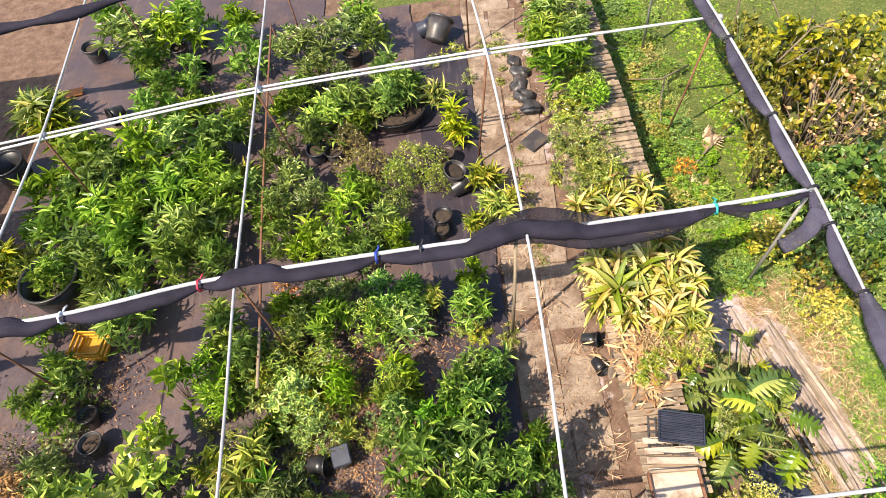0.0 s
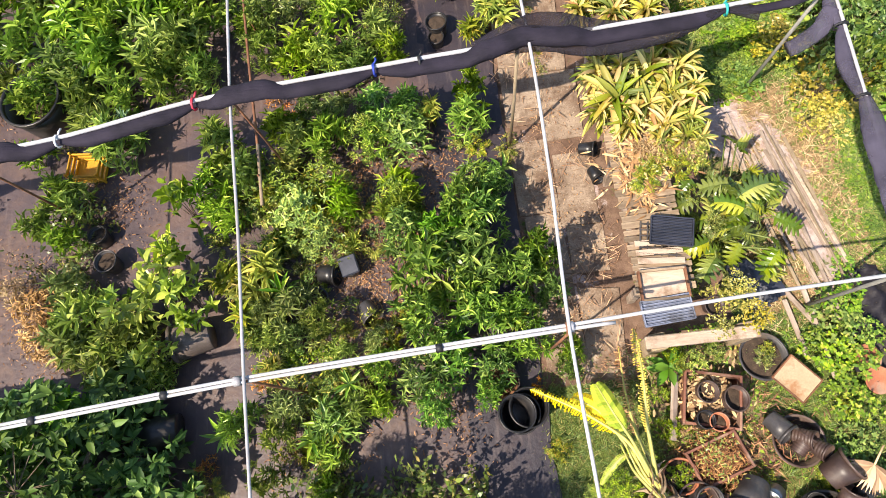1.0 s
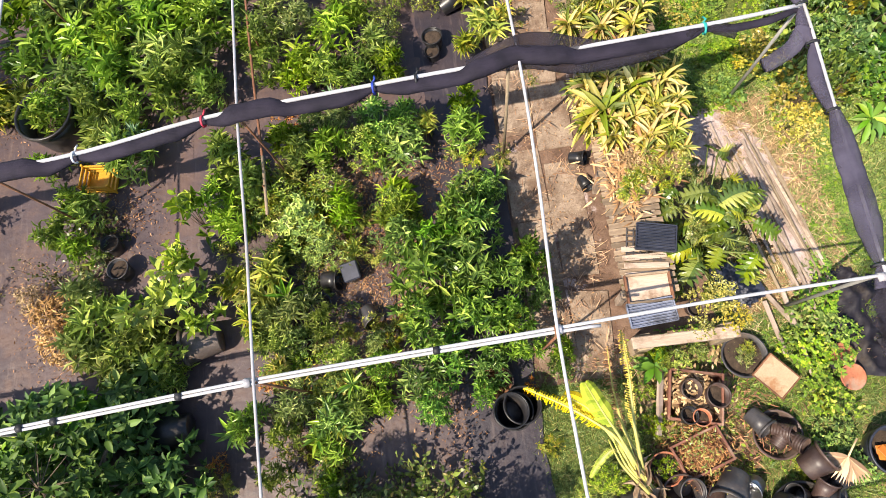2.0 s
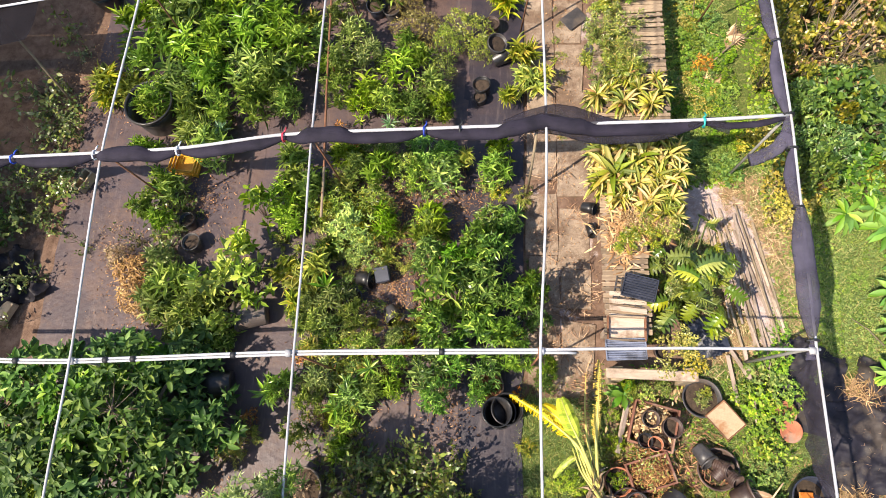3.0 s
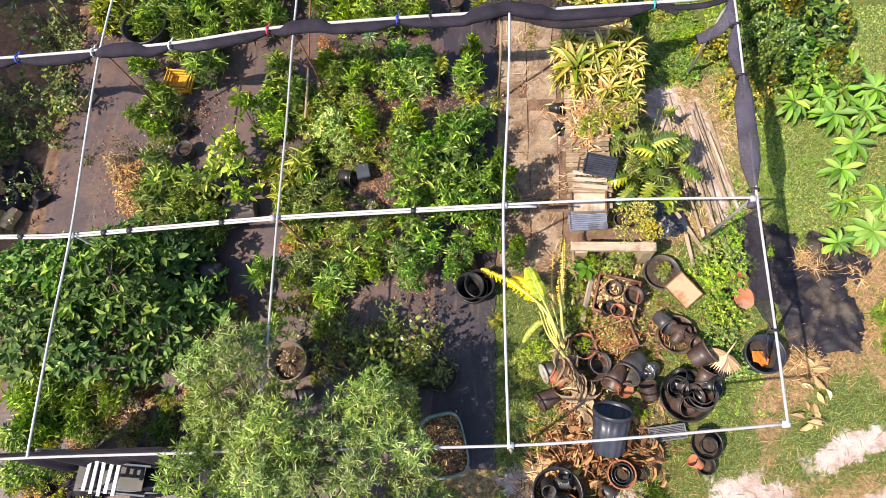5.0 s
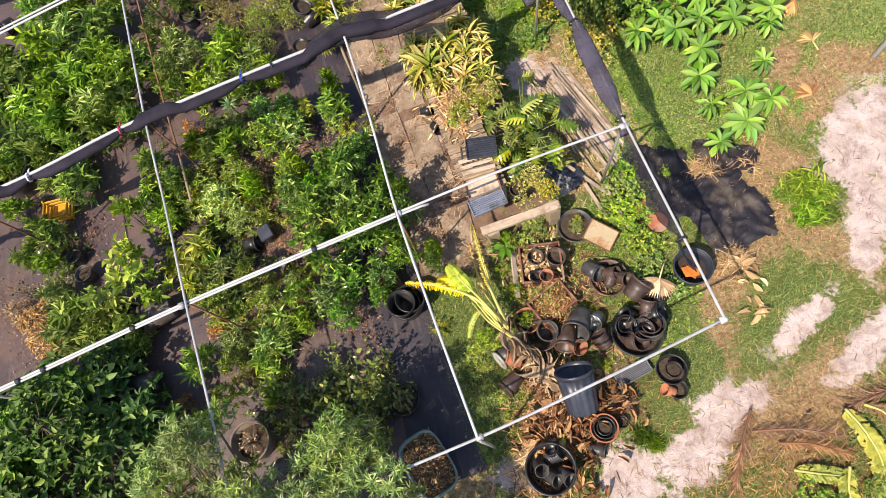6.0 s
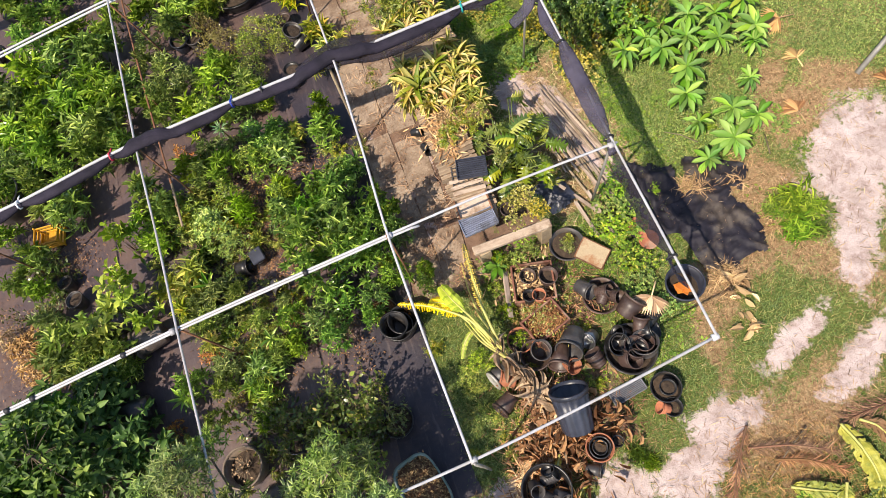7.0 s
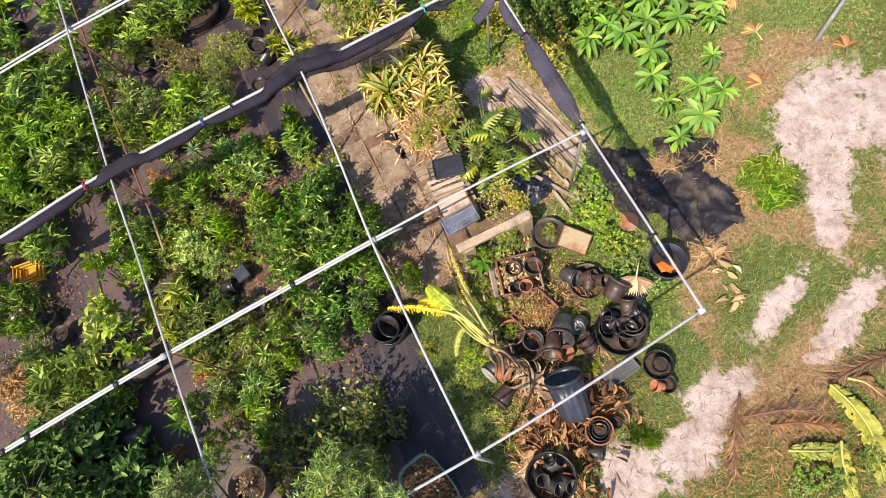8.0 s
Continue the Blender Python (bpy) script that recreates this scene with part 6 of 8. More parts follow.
def split_leaf(length, width, lobes, k):
    """A leaf slit deeply into broad curved fingers, arched along its rib and drooping at the tips."""
    v, f = [], []
    for sg in (1, -1):
        rows = []
        for i in range(lobes * 3 + 1):
            s = i / (lobes * 3)
            reach = width * 0.5 * math.sin(math.pi * min(1, 0.14 + 0.8 * s)) ** 0.5 * (0.3, 0.9, 1.0)[i % 3] * (1 + 0.12 * nz(i, sg, 1.3, k))
            ahead = 0.05 + 0.7 * s * s
            z0 = 0.12 * length * math.sin(2.4 * s) - 0.38 * s * s * length
            row = []
            for u in (0.0, 0.35, 0.7, 1.0):
                bow = reach * u
                row.append((length * s + bow * ahead * (0.3 + 0.7 * u), sg * bow, z0 + 0.3 * bow - 1.1 * bow * bow / width + 0.03 * nz(i * 0.6, u, 1, k + sg) * u))
            rows.append(row)
        base = len(v)
        v += [p for row in rows for p in row]
        for i in range(len(rows) - 1):
            for q in range(3):
                c = (base + 4 * i + q, base + 4 * i + q + 1, base + 4 * i + q + 5, base + 4 * i + q + 4)
                f.append(c if sg < 0 else c[::-1])
    return np.array(v), f


split_plant = thing("split_leaf_philodendron", "split-leaf philodendron with large yellow-green cut leaves", "plant")
split_meshes = [mesh_from("leaf", *split_leaf(l, w, n, q), GREEN["monst"], False) for q, (l, w, n) in enumerate(((0.3, 0.28, 6), (0.35, 0.32, 7), (0.25, 0.24, 5), (0.32, 0.26, 6), (0.28, 0.3, 5)))]
# (x, y) of each leaf's middle, the way it points, and its height
SPLIT = [(2.0, 1.35, 150, 1.2), (2.4, 1.45, 20, 1.2), (2.45, 1.1, -35, 1.15), (1.65, 1.6, 200, 0.9), (2.1, 1.15, 225, 1.15), (1.6, 0.9, 200, 0.95), (2.75, 1.55, 30, 0.9), (2.55, 0.5, -70, 0.8), (2.74, 2.21, 10, 0.8), (1.53, 1.44, 190, 0.95), (1.89, 1.58, 165, 1.15), (2.21, 1.39, -25, 1.25), (2.53, 1.27, -15, 1.1), (1.83, 1.07, 190, 1.1), (2.39, 0.6, 215, 0.95), (2.65, 0.73, -50, 1.0), (2.56, 1.61, 50, 1.0)]
SPLIT += [(2.69, 1.73, 70, 0.85), (2.9, 1.07, -45, 0.75), (1.77, 0.65, 230, 0.75), (1.98, 1.74, 110, 1.05), (2.21, 1.0, -80, 0.95), (2.62, 1.95, 95, 0.7), (2.4, 0.95, -60, 0.85), (1.72, 1.3, 175, 0.8), (2.15, 0.75, 240, 0.7), (2.75, 1.35, 15, 0.7), (2.3, 1.65, 60, 0.85)]
SPLIT += [(x + rs.normal(0, 0.12), y + rs.normal(0, 0.12), a + rs.normal(0, 60), z * rs.uniform(0.55, 0.9)) for x, y, a, z in SPLIT[:22]]
for i, (x, y, a, z) in enumerate(SPLIT):
    a = radians(a + rs.normal(0, 6))
    x, y = x - 0.24 * math.cos(a), y - 0.24 * math.sin(a)
    foot = (2.12 + rs.normal(0, 0.09), 1.25 + rs.normal(0, 0.09), 0.02)
    part("leaf_stalk", mesh_from("leaf_stalk", *sweep([foot, ((foot[0] + x) / 2, (foot[1] + y) / 2, z * 0.75), (x, y, z)], [0.016, 0.012, 0.009], 5), GREENSTEM), split_plant)
    leaf = part("leaf", split_meshes[i % 5], split_plant)
    leaf.matrix_basis = pose(x, y, z, rs.normal(0, 30), rs.normal(14, 20), math.degrees(a))
planted("fern", [(1.75, 0.62, 0.18), (1.95, 0.9, 0.16), (2.2, 0.5, 0.16), (2.35, 1.15, 0.2), (1.95, 1.2, 0.18), (2.75, 0.95, 0.15)], (0.3, 0.5), tag="under the split leaves")


# ---- the slatted bench ----
bench = tagged(new("slatted_bench"), "long weathered bench of boards on posts and rails", "bench")
for x, y0 in ((1.02, 0.4), (1.52, 0.4), (2.0, 2.6)):
    part("rail", mesh_from("rail", *box((0.05, 10.4 - y0, 0.09), (x, (10.4 + y0) / 2, 0.83)), WOODY, False), bench)
for y in np.arange(0.6, 10.4, 1.6):
    for x in (1.05, 1.98 if y > 2.5 else 1.55):
        part("leg", mesh_from("leg", *box((0.09, 0.09, 0.8), (x, y, 0.39)), WOODY, False), bench)
slats = [mesh_from("slat", *box((1.14, w, 0.025), (0, 0, 0), 0.004), WOOD, False) for w in (0.06, 0.072, 0.08)]
short_slats = [mesh_from("slat", *box((0.66, w, 0.025), (0, 0, 0), 0.004), WOOD, False) for w in (0.06, 0.072, 0.08)]
y = 0.52
while y < 10.3:
    k = int(RNG.integers(3))
    s = part("slat", short_slats[k] if y < 2.6 else slats[k], bench)
    s.matrix_basis = pose((1.28 if y < 2.6 else 1.5) + RNG.normal(0, 0.01), y, 0.888 + RNG.normal(0, 0.005), RNG.normal(0, 2.5), RNG.normal(0, 0.8), RNG.normal(0, 1.5))
    y += 0.08 + 0.012 * RNG.random()
sill = tagged(new("timber_beam", mesh_from("timber_beam", *box((1.27, 0.14, 0.08), (0, 0, 0), 0.012), PALE, False)), "pale weathered timber beam at the bench end", "timber")
sill.matrix_basis = pose(1.62, -0.04, 0.62, 0, 0, -1)
for x in (1.15, 2.15):
    b = tagged(new("concrete_block", mesh_from("concrete_block", *box((0.19, 0.19, 0.57), (0, 0, 0.285), 0.01), BLOCK, False)), "stacked sandy concrete blocks under the beam", "block", "blocks under the beam")
    b.matrix_basis = pose(x, -0.02, 0, 0, 0, 4)


def seed_tray(x, y, z, rz, tilt, mat, lx=0.5, ly=0.32, label="black plastic seedling tray of ribbed cells"):
    ob = tagged(new("seed_tray"), label, "tray", "seed trays")
    part("base", mesh_from("base", *box((lx, ly, 0.012), (0, 0, 0.01), 0.003), mat, False), ob)
    for k in range(9):
        part("rib", mesh_from("rib", *box((lx * 0.96, 0.012, 0.03), (0, -ly / 2 + (k + 0.5) * ly / 9, 0.03), 0.003), mat, False), ob)
    for sx in (-1, 1):
        part("side", mesh_from("side", *box((0.015, ly, 0.055), (sx * lx / 2, 0, 0.03), 0.003), mat, False), ob)
        part("side", mesh_from("side", *box((lx, 0.015, 0.055), (0, sx * ly / 2, 0.03), 0.003), mat, False), ob)
    ob.matrix_basis = pose(x, y, z, tilt, 0, rz)
    return ob


seed_tray(1.22, 0.26, 0.93, 3, 3, TRAYGREY, 0.54, 0.28, "blue-grey ribbed seedling tray on the bench end")
seed_tray(1.44, 1.13, 0.99, -14, 4, BLUEBLACK, 0.46, 0.32)
# a lattice crate under the second tray
crate = tagged(new("lattice_crate"), "black lattice crate under a tray", "crate")
for k in range(6):
    part("bar", mesh_from("bar", *box((0.016, 0.4, 0.016), (-0.22 + 0.08 * k, 0, 0.02), 0.002), GREYPL, False), crate)
    part("bar", mesh_from("bar", *box((0.46, 0.016, 0.016), (0, -0.18 + 0.07 * k, 0.022), 0.002), GREYPL, False), crate)
crate.matrix_basis = pose(1.32, 1.08, 0.905, 0, 0, -12)
BENCH_POT = (1.66, 0.24, 0.92)
# pale boards with gaps, and a shallow pale box, at the bench's near end
pallet = tagged(new("pallet"), "small pallet of pale boards with gaps", "pallet")
for k in range(4):
    part("board", mesh_from("board", *box((0.52, 0.07, 0.02), (0, 0.11 * k, 0), 0.004), PALE, False), pallet).rotation_euler[2] = RNG.normal(0, 0.02)
pallet.matrix_basis = pose(1.27, 0.72, 0.925, 0, 0, -4)
tray_box = tagged(new("shallow_box"), "shallow pale wooden box with a rusty edge", "box")
part("bottom", mesh_from("bottom", *box((0.5, 0.32, 0.015), (0, 0, 0), 0.003), PALE, False), tray_box)
for sx in (-1, 1):
    part("side", mesh_from("side", *box((0.025, 0.34, 0.07), (sx * 0.255, 0, 0.025), 0.004), RUST, False), tray_box)
    part("side", mesh_from("side", *box((0.5, 0.025, 0.07), (0, sx * 0.165, 0.025), 0.004), WOOD, False), tray_box)
tray_box.matrix_basis = pose(1.24, 0.55, 0.94, 0, 0, -2)

# weathered planks lying beside the frame
for k in range(19):
    x0 = 2.82 + 0.042 * k
    ln = RNG.uniform(1.2, 2.5)
    p = tagged(new("plank", mesh_from("plank", *box((RNG.uniform(0.022, 0.046), ln, 0.018), (0, 0, 0), 0.004), (WOODY, PALE, BAMBOO, WOODY)[k % 4], False)), "weathered grey plank lying on the ground", "plank", "planks on the ground")
    p.matrix_basis = pose(x0 + 0.02, 1.65 + RNG.normal(0, 0.3), 0.02 + 0.018 * (k % 3), 0, RNG.normal(0, 2), 11 + RNG.normal(0, 4.5))
for x, y, a, ln in ((2.95, 0.35, 30, 0.9), (3.15, -0.1, 5, 1.1), (2.9, 0.0, 8, 0.7)):
    p = tagged(new("plank", mesh_from("plank", *box((0.055, ln, 0.03), (0, 0, 0), 0.004), WOODY, False)), "narrow brown batten on the ground", "plank", "planks on the ground")
    p.matrix_basis = pose(x, y, 0.06, 2, 0, a)


# ---- pots ----
def pot(x, y, r, h, mat, z=0.0, tilt=0.0, turn=0.0, soil=0.8, taper=0.8, name="plant_pot", label="black plastic nursery pot", flutes=0, group="", soil_mat=None, rim=True, rings=0):
    """A round pot with wall, lip and (if soil > 0) a filling; tilt lays it over."""
    ob = tagged(new(name), label, "pot", group)
    lip = 0.035 * r + 0.006
    prof = [(r * taper * 0.98, 0.0), (r * taper, 0.01)]
    if rings:
        for k in range(rings):
            u = (k + 0.5) / rings
            rr = r * (taper + (1 - taper) * u)
            prof += [(rr, h * (u - 0.3 / rings) * 0.9), (rr + 0.008, h * u * 0.9), (rr, h * (u + 0.3 / rings) * 0.9)]
    prof += [(r * (taper + (1 - taper) * 0.5), h * 0.5)] if not rings else []
    prof += [(r * 0.985, h * 0.9)]
    part("body", mesh_from("body", *lathe(prof + [(r * 0.96, h * 0.9), (r * taper * 0.93, 0.03)], (84 if flutes else 28) if r > 0.12 else 18, 0.022 if flutes else 0, flutes), mat), ob)
    if rim:
        part("rim", mesh_from("rim", *lathe([(r * 0.985, h * 0.9), (r + lip, h * 0.9), (r + lip, h * 0.985), (r + lip * 0.6, h), (r * 0.97, h), (r * 0.955, h * 0.9)], 28 if r > 0.12 else 18, cap=False), mat), ob)
    if soil:
        rr = r * (taper + (1 - taper) * soil) * 0.95
        v, f = lathe([(rr, 0), (rr * 0.8, 0.012), (rr * 0.5, 0.0), (rr * 0.2, 0.015)], 20)
        v[:, 2] += h * soil + np.array([0.02 * nz(a, b, 9, 1) for a, b, c in v])
        f = f[:-1] + [tuple(range(60, 80))]
        part("soil", mesh_from("soil", v, f, soil_mat or SOIL), ob)
    ob.matrix_basis = pose(x, y, z + ground_height(x, y) * (z == 0) + 0.02 + (math.sin(radians(abs(tilt))) * r * taper if tilt else 0), 0, 0, turn) @ pose(0, 0, 0, tilt, 0, 0)
    return ob


NURSERY = [(-5.9, 2.39, 0.13), (-5.76, 2.0, 0.15), (-4.06, 2.27, 0.13), (-2.85, 1.46, 0.14), (-2.31, 0.96, 0.14), (-2.89, 1.13, 0.13), (-0.9, 4.92, 0.15), (-3.0, -2.25, 0.15), (-2.58, -1.75, 0.13),
           (-5.45, 9.39, 0.18), (-5.79, 9.91, 0.17), (-6.5, 9.21, 0.18), (-6.7, 8.45, 0.16), (-2.61, 6.57, 0.16), (-2.91, 6.66, 0.17), (-2.3, 9.0, 0.17), (-3.11, 8.22, 0.2), (-2.87, 4.59, 0.13), (-0.93, 4.73, 0.11), (-7.65, 10.27, 0.2)]
for i, (x, y, r) in enumerate(NURSERY):
    lay = i in (3, 4, 7, 9, 11, 12)
    pot(x, y, r, r * 1.8, (BLACK, GREYPL, BLUEBLACK)[i % 3], tilt=78 if lay else RNG.normal(0, 4), turn=RNG.uniform(0, 360), soil=0 if lay else 0.75,
        label="black nursery pot lying on the mat" if lay else "black nursery pot standing among the plants", group="nursery pots")
e = tagged(new("plastic_tray", mesh_from("plastic_tray", *box((0.24, 0.26, 0.05), (0, 0, 0), 0.015), BLUEBLACK, False)), "small blue-grey plastic tray among the pots", "tray")
e.matrix_basis = pose(-2.43, 1.47, 0.3, 6, -4, 12)
pot(-2.43, 1.47, 0.12, 0.24, BLACK, label="black nursery pot under a tray", group="nursery pots")
pot(-6.8, 4.5, 0.43, 0.6, BLACK, soil=0.35, taper=0.88, label="large round black tub with weeds inside", name="large_tub")
pot(-1.54, 7.46, 0.55, 0.3, BLACK, soil=0.75, taper=0.85, label="wide black bowl planted with shrubs", name="wide_bowl")
pot(-8.37, 7.12, 0.3, 0.5, BLACK, soil=0.3, label="large black tub in the shade", name="large_tub")
pot(-4.3, 0.84, 0.24, 0.5, plain_mat("faded_tan_plastic", (0.07, 0.055, 0.05), (0.15, 0.12, 0.105), 5, 0.55, dirt=(0.2, 0.15, 0.11)), tilt=82, turn=-80, soil=0, label="large grey pot lying on its side", name="large_pot")
pot(-4.72, -0.3, 0.24, 0.52, BLACK, tilt=82, turn=-85, soil=0, label="large black pot lying in the shade", name="large_pot")
pot(-2.95, 4.76, 0.16, 0.28, TERRA, soil=0.8, label="old terracotta pot among shrubs")
pot(-0.76, 5.72, 0.17, 0.42, GREYPL, tilt=20, turn=60, soil=0.8, label="tall grey nursery pot leaning")
pot(-0.72, 5.5, 0.16, 0.32, BLACK, tilt=75, turn=110, soil=0, label="black nursery pot lying on the mat", group="nursery pots")
pot(-0.76, 6.18, 0.14, 0.28, BROWNPL, soil=0.8, label="brown nursery pot beside the path")
pot(-0.73, 9.14, 0.24, 0.45, GREYPL, tilt=55, turn=150, soil=0, label="grey bucket tipped over", name="bucket")
pot(-1.01, 9.53, 0.17, 0.3, BLUEBLACK, tilt=70, turn=90, soil=0, label="blue-black bucket tipped over", name="bucket")
pot(0.96, 5.7, 0.13, 0.3, GREYPL, tilt=60, turn=30, soil=0, label="grey nursery pot fallen beside the bench")
planted("lance", [(-1.75, 7.4, 0.3), (-1.3, 7.5, 0.28), (-1.5, 7.68, 0.24), (-1.55, 7.25, 0.22)], (0.55, 0.8), 0.2, tag="in the bowl")
pot(BENCH_POT[0], BENCH_POT[1], 0.1, 0.16, BROWNPL, z=BENCH_POT[2], soil=0.5, tilt=10, turn=40, label="small brown pot on the bench end beside a tray")
# three stacked pots on the mat by the path
for dx, dy, z, r, t in ((-0.02, -0.06, 0, 0.225, 0), (0.06, -0.02, 0.06, 0.225, 5), (-0.1, -0.08, 0.12, 0.21, 8)):
    pot(-0.5 + dx, -0.56 + dy, r, 0.36, BLACK, z=z, tilt=t, turn=120, soil=0, label="wide black nursery pot in a nested stack", group="nested pots")
pot(-0.71, -0.23, 0.23, 0.2, BROWNPL, soil=0.8, taper=0.85, label="low brown bowl with a shrub", name="bowl", soil_mat=MULCH)
pot(-2.29, -0.16, 0.2, 0.22, BROWNPL, soil=0.8, label="brown bowl under a shrub", name="bowl")
pot(-3.39, -1.79, 0.3, 0.4, plain_mat("tan_plastic", (0.15, 0.11, 0.08), (0.25, 0.19, 0.14), 6, 0.6), soil=0.5, taper=0.85, label="round tan pot with dry stems", name="large_pot")
planted("twig", [(-3.39, -1.79, 0.22)], (0.2, 0.25), 0.22, tag="in the tan pot")
pot(-1.0, -1.96, 0.23, 0.25, BLACK, soil=0.8, label="black pot overgrown with vines", name="large_pot")
# round the banana plant
pot(0.87, -1.78, 0.15, 0.34, GREYPL, tilt=85, turn=-70, soil=0, label="grey pot lying with its pale end out")
lid = tagged(new("pot_base", mesh_from("pot_base", *lathe([(0.155, 0), (0.16, 0.03), (0.13, 0.035), (0.11, 0.02), (0.02, 0.02)], 24), PALEPL)), "pale round base of a fallen pot", "lid")
lid.matrix_basis = pose(0.57, -1.9, 0.17, 0, -80, 22)
pot(0.73, -2.2, 0.14, 0.3, BROWNPL, tilt=80, turn=-60, soil=0, label="maroon pot lying on its side")
pot(0.85, -2.0, 0.13, 0.26, TERRA, tilt=70, turn=-120, soil=0, label="terracotta pot lying on its side")
# the heap of pots
HEAP = [(2.3, -0.99, 0.13, 0.28, 65, 30), (1.96, -1.67, 0.2, 0.4, 62, -40), (1.68, -1.8, 0.15, 0.34, 70, -30), (2.73, -1.69, 0.18, 0.32, 60, 120), (2.12, -2.24, 0.13, 0.24, 60, 200), (2.84, -2.03, 0.14, 0.26, 50, 80), (2.98, -1.95, 0.12, 0.24, 65, 130), (1.27, -1.76, 0.22, 0.26, 8, 0), (1.33, -1.72, 0.15, 0.3, 14, 40)]
for i, (x, y, r, h, t, a) in enumerate(HEAP):
    pot(x, y, r, h, (GREYPL, GREYPL, BROWNPL, BROWNPL, BROWNPL, BLACK, BLACK, BROWNPL, GREYPL)[i], tilt=t, turn=a, soil=0, rings=4 if i in (4, 7) else 0, label="grey-black pot thrown on the heap" if i % 2 else "brown pot thrown on the heap", group="pots in the heap", z=0.02 + 0.05 * (i in (3, 8)))
pot(2.57, -1.28, 0.28, 0.12, BROWNPL, soil=0, taper=0.9, label="wide brown saucer holding pots", name="saucer")
for x, y, t, a in ((2.52, -1.2, 50, 60), (2.66, -1.3, 50, 40), (2.5, -1.4, 70, 140)):
    pot(x, y, 0.1, 0.24, BROWNPL, z=0.05, tilt=t, turn=a, soil=0, rings=6, label="ribbed brown pot lying in a saucer", group="pots in the saucer")
pot(2.61, -2.19, 0.37, 0.2, BLACK, soil=0.3, taper=0.9, label="wide black basin full of pots", name="basin")
for x, y, r, h, t, a, m in ((2.4, -2.01, 0.16, 0.26, 25, 30, BLACK), (2.42, -2.0, 0.11, 0.2, 25, 30, GREYPL), (2.82, -2.27, 0.2, 0.24, 20, 200, GREYPL), (2.83, -2.27, 0.13, 0.22, 20, 200, BROWNPL), (2.6, -2.25, 0.17, 0.24, 18, 120, BROWNPL), (2.62, -2.28, 0.12, 0.22, 18, 100, BLACK), (2.82, -2.02, 0.12, 0.26, 60, 150, BROWNPL), (2.45, -2.3, 0.14, 0.25, 35, 60, BROWNPL), (2.66, -1.98, 0.11, 0.24, 45, 250, BLACK)):
    pot(x, y, r, h, m, z=0.07, tilt=t, turn=a, soil=0, rings=3 if m is GREYPL else 0, label="nested dark pot in the basin", group="pots in the basin")
pot(1.44, -2.98, 0.27, 0.64, BLUEBLACK, tilt=-58, turn=-6, soil=0, taper=0.82, flutes=14, label="tall fluted blue-black refuse can leaning over", name="refuse_can")
pot(2.2, -1.78, 0.13, 0.2, STEEL, tilt=55, turn=-60, soil=0, label="dull steel pan tipped over", name="steel_pan")
pot(1.68, -2.03, 0.12, 0.2, TERRA, tilt=40, turn=30, soil=0, label="terracotta pot tipped over")
pot(3.73, -1.6, 0.275, 0.34, BLUEBLACK, soil=0.25, taper=0.85, label="round black tub with orange scraps inside", name="large_tub")
for k in range(5):
    o = tagged(new("orange_scrap", mesh_from("orange_scrap", *box((0.2 - 0.025 * k, 0.1, 0.012), (0, 0, 0), 0.004), ORANGE, False)), "scrap of orange plastic in the tub", "scrap", "scraps in the tub")
    o.matrix_basis = pose(3.7 + 0.06 * math.sin(k * 2), -1.63 + 0.05 * math.cos(k * 2.4), 0.14 + 0.012 * k, 8, 10, 40 * k)
pot(2.82, -2.87, 0.21, 0.22, BLACK, soil=0.5, taper=0.85, label="low black pot with a seedling", name="bowl")
pot(2.82, -2.89, 0.11, 0.2, BLACK, z=0.1, soil=0.7, label="small black pot nested in a bowl")
pot(2.74, -3.16, 0.09, 0.16, TERRA, tilt=60, turn=-120, soil=0, label="red clay pot lying in a black pot")
pot(2.8, -3.15, 0.13, 0.14, BLACK, soil=0.3, label="low black pot standing on turf")
pot(1.61, -3.31, 0.19, 0.26, TERRA, soil=0, label="terracotta pot holding nested black pots")
for r in (0.145, 0.1):
    pot(1.61, -3.31, r, 0.22, BLACK, z=0.05, soil=0 if r > 0.12 else 0.7, label="black pot nested in terracotta", group="pots in terracotta")
pot(1.89, -3.31, 0.08, 0.12, BLACK, soil=0.6, label="small black pot standing on sand")
pot(1.33, -3.5, 0.09, 0.22, GREYPL, tilt=78, turn=60, soil=0, label="small grey pot lying")
pot(0.7, -3.58, 0.34, 0.34, BLACK, soil=0, taper=0.9, label="black tub full of small pots", name="large_tub")
for x, y, t, a in ((0.62, -3.62, 50, 40), (0.82, -3.66, 45, 30), (0.7, -3.45, 60, 100), (0.56, -3.45, 30, 10), (0.86, -3.48, 40, 200)):
    pot(x, y, 0.095, 0.24, GREYPL if x < 0.85 else BLACK, z=0.1, tilt=t, turn=a, soil=0, rings=5, label="small ribbed pot in a tub", group="pots in the tub")
t = seed_tray(2.32, -2.72, 0.04, 9, 0, plain_mat("clear_grey_plastic", (0.1, 0.105, 0.12), (0.2, 0.2, 0.22), 7, 0.3), 0.52, 0.2, "clear grey plastic tray lying on straw")

# oblong green-grey tub of bark
v, f = lathe([(0.9, 0), (0.96, 0.2), (1.0, 0.42), (1.06, 0.42), (1.06, 0.46), (0.98, 0.46), (0.93, 0.3), (0.9, 0.28)], 40)


def oblong(v):
    a = np.arctan2(v[:, 1], v[:, 0])
    r = np.hypot(v[:, 0], v[:, 1])
    q = (np.abs(np.cos(a)) ** 4 + np.abs(np.sin(a)) ** 4) ** -0.25
    return np.c_[r * q * np.cos(a) * 0.3, r * q * np.sin(a) * 0.43, v[:, 2]]


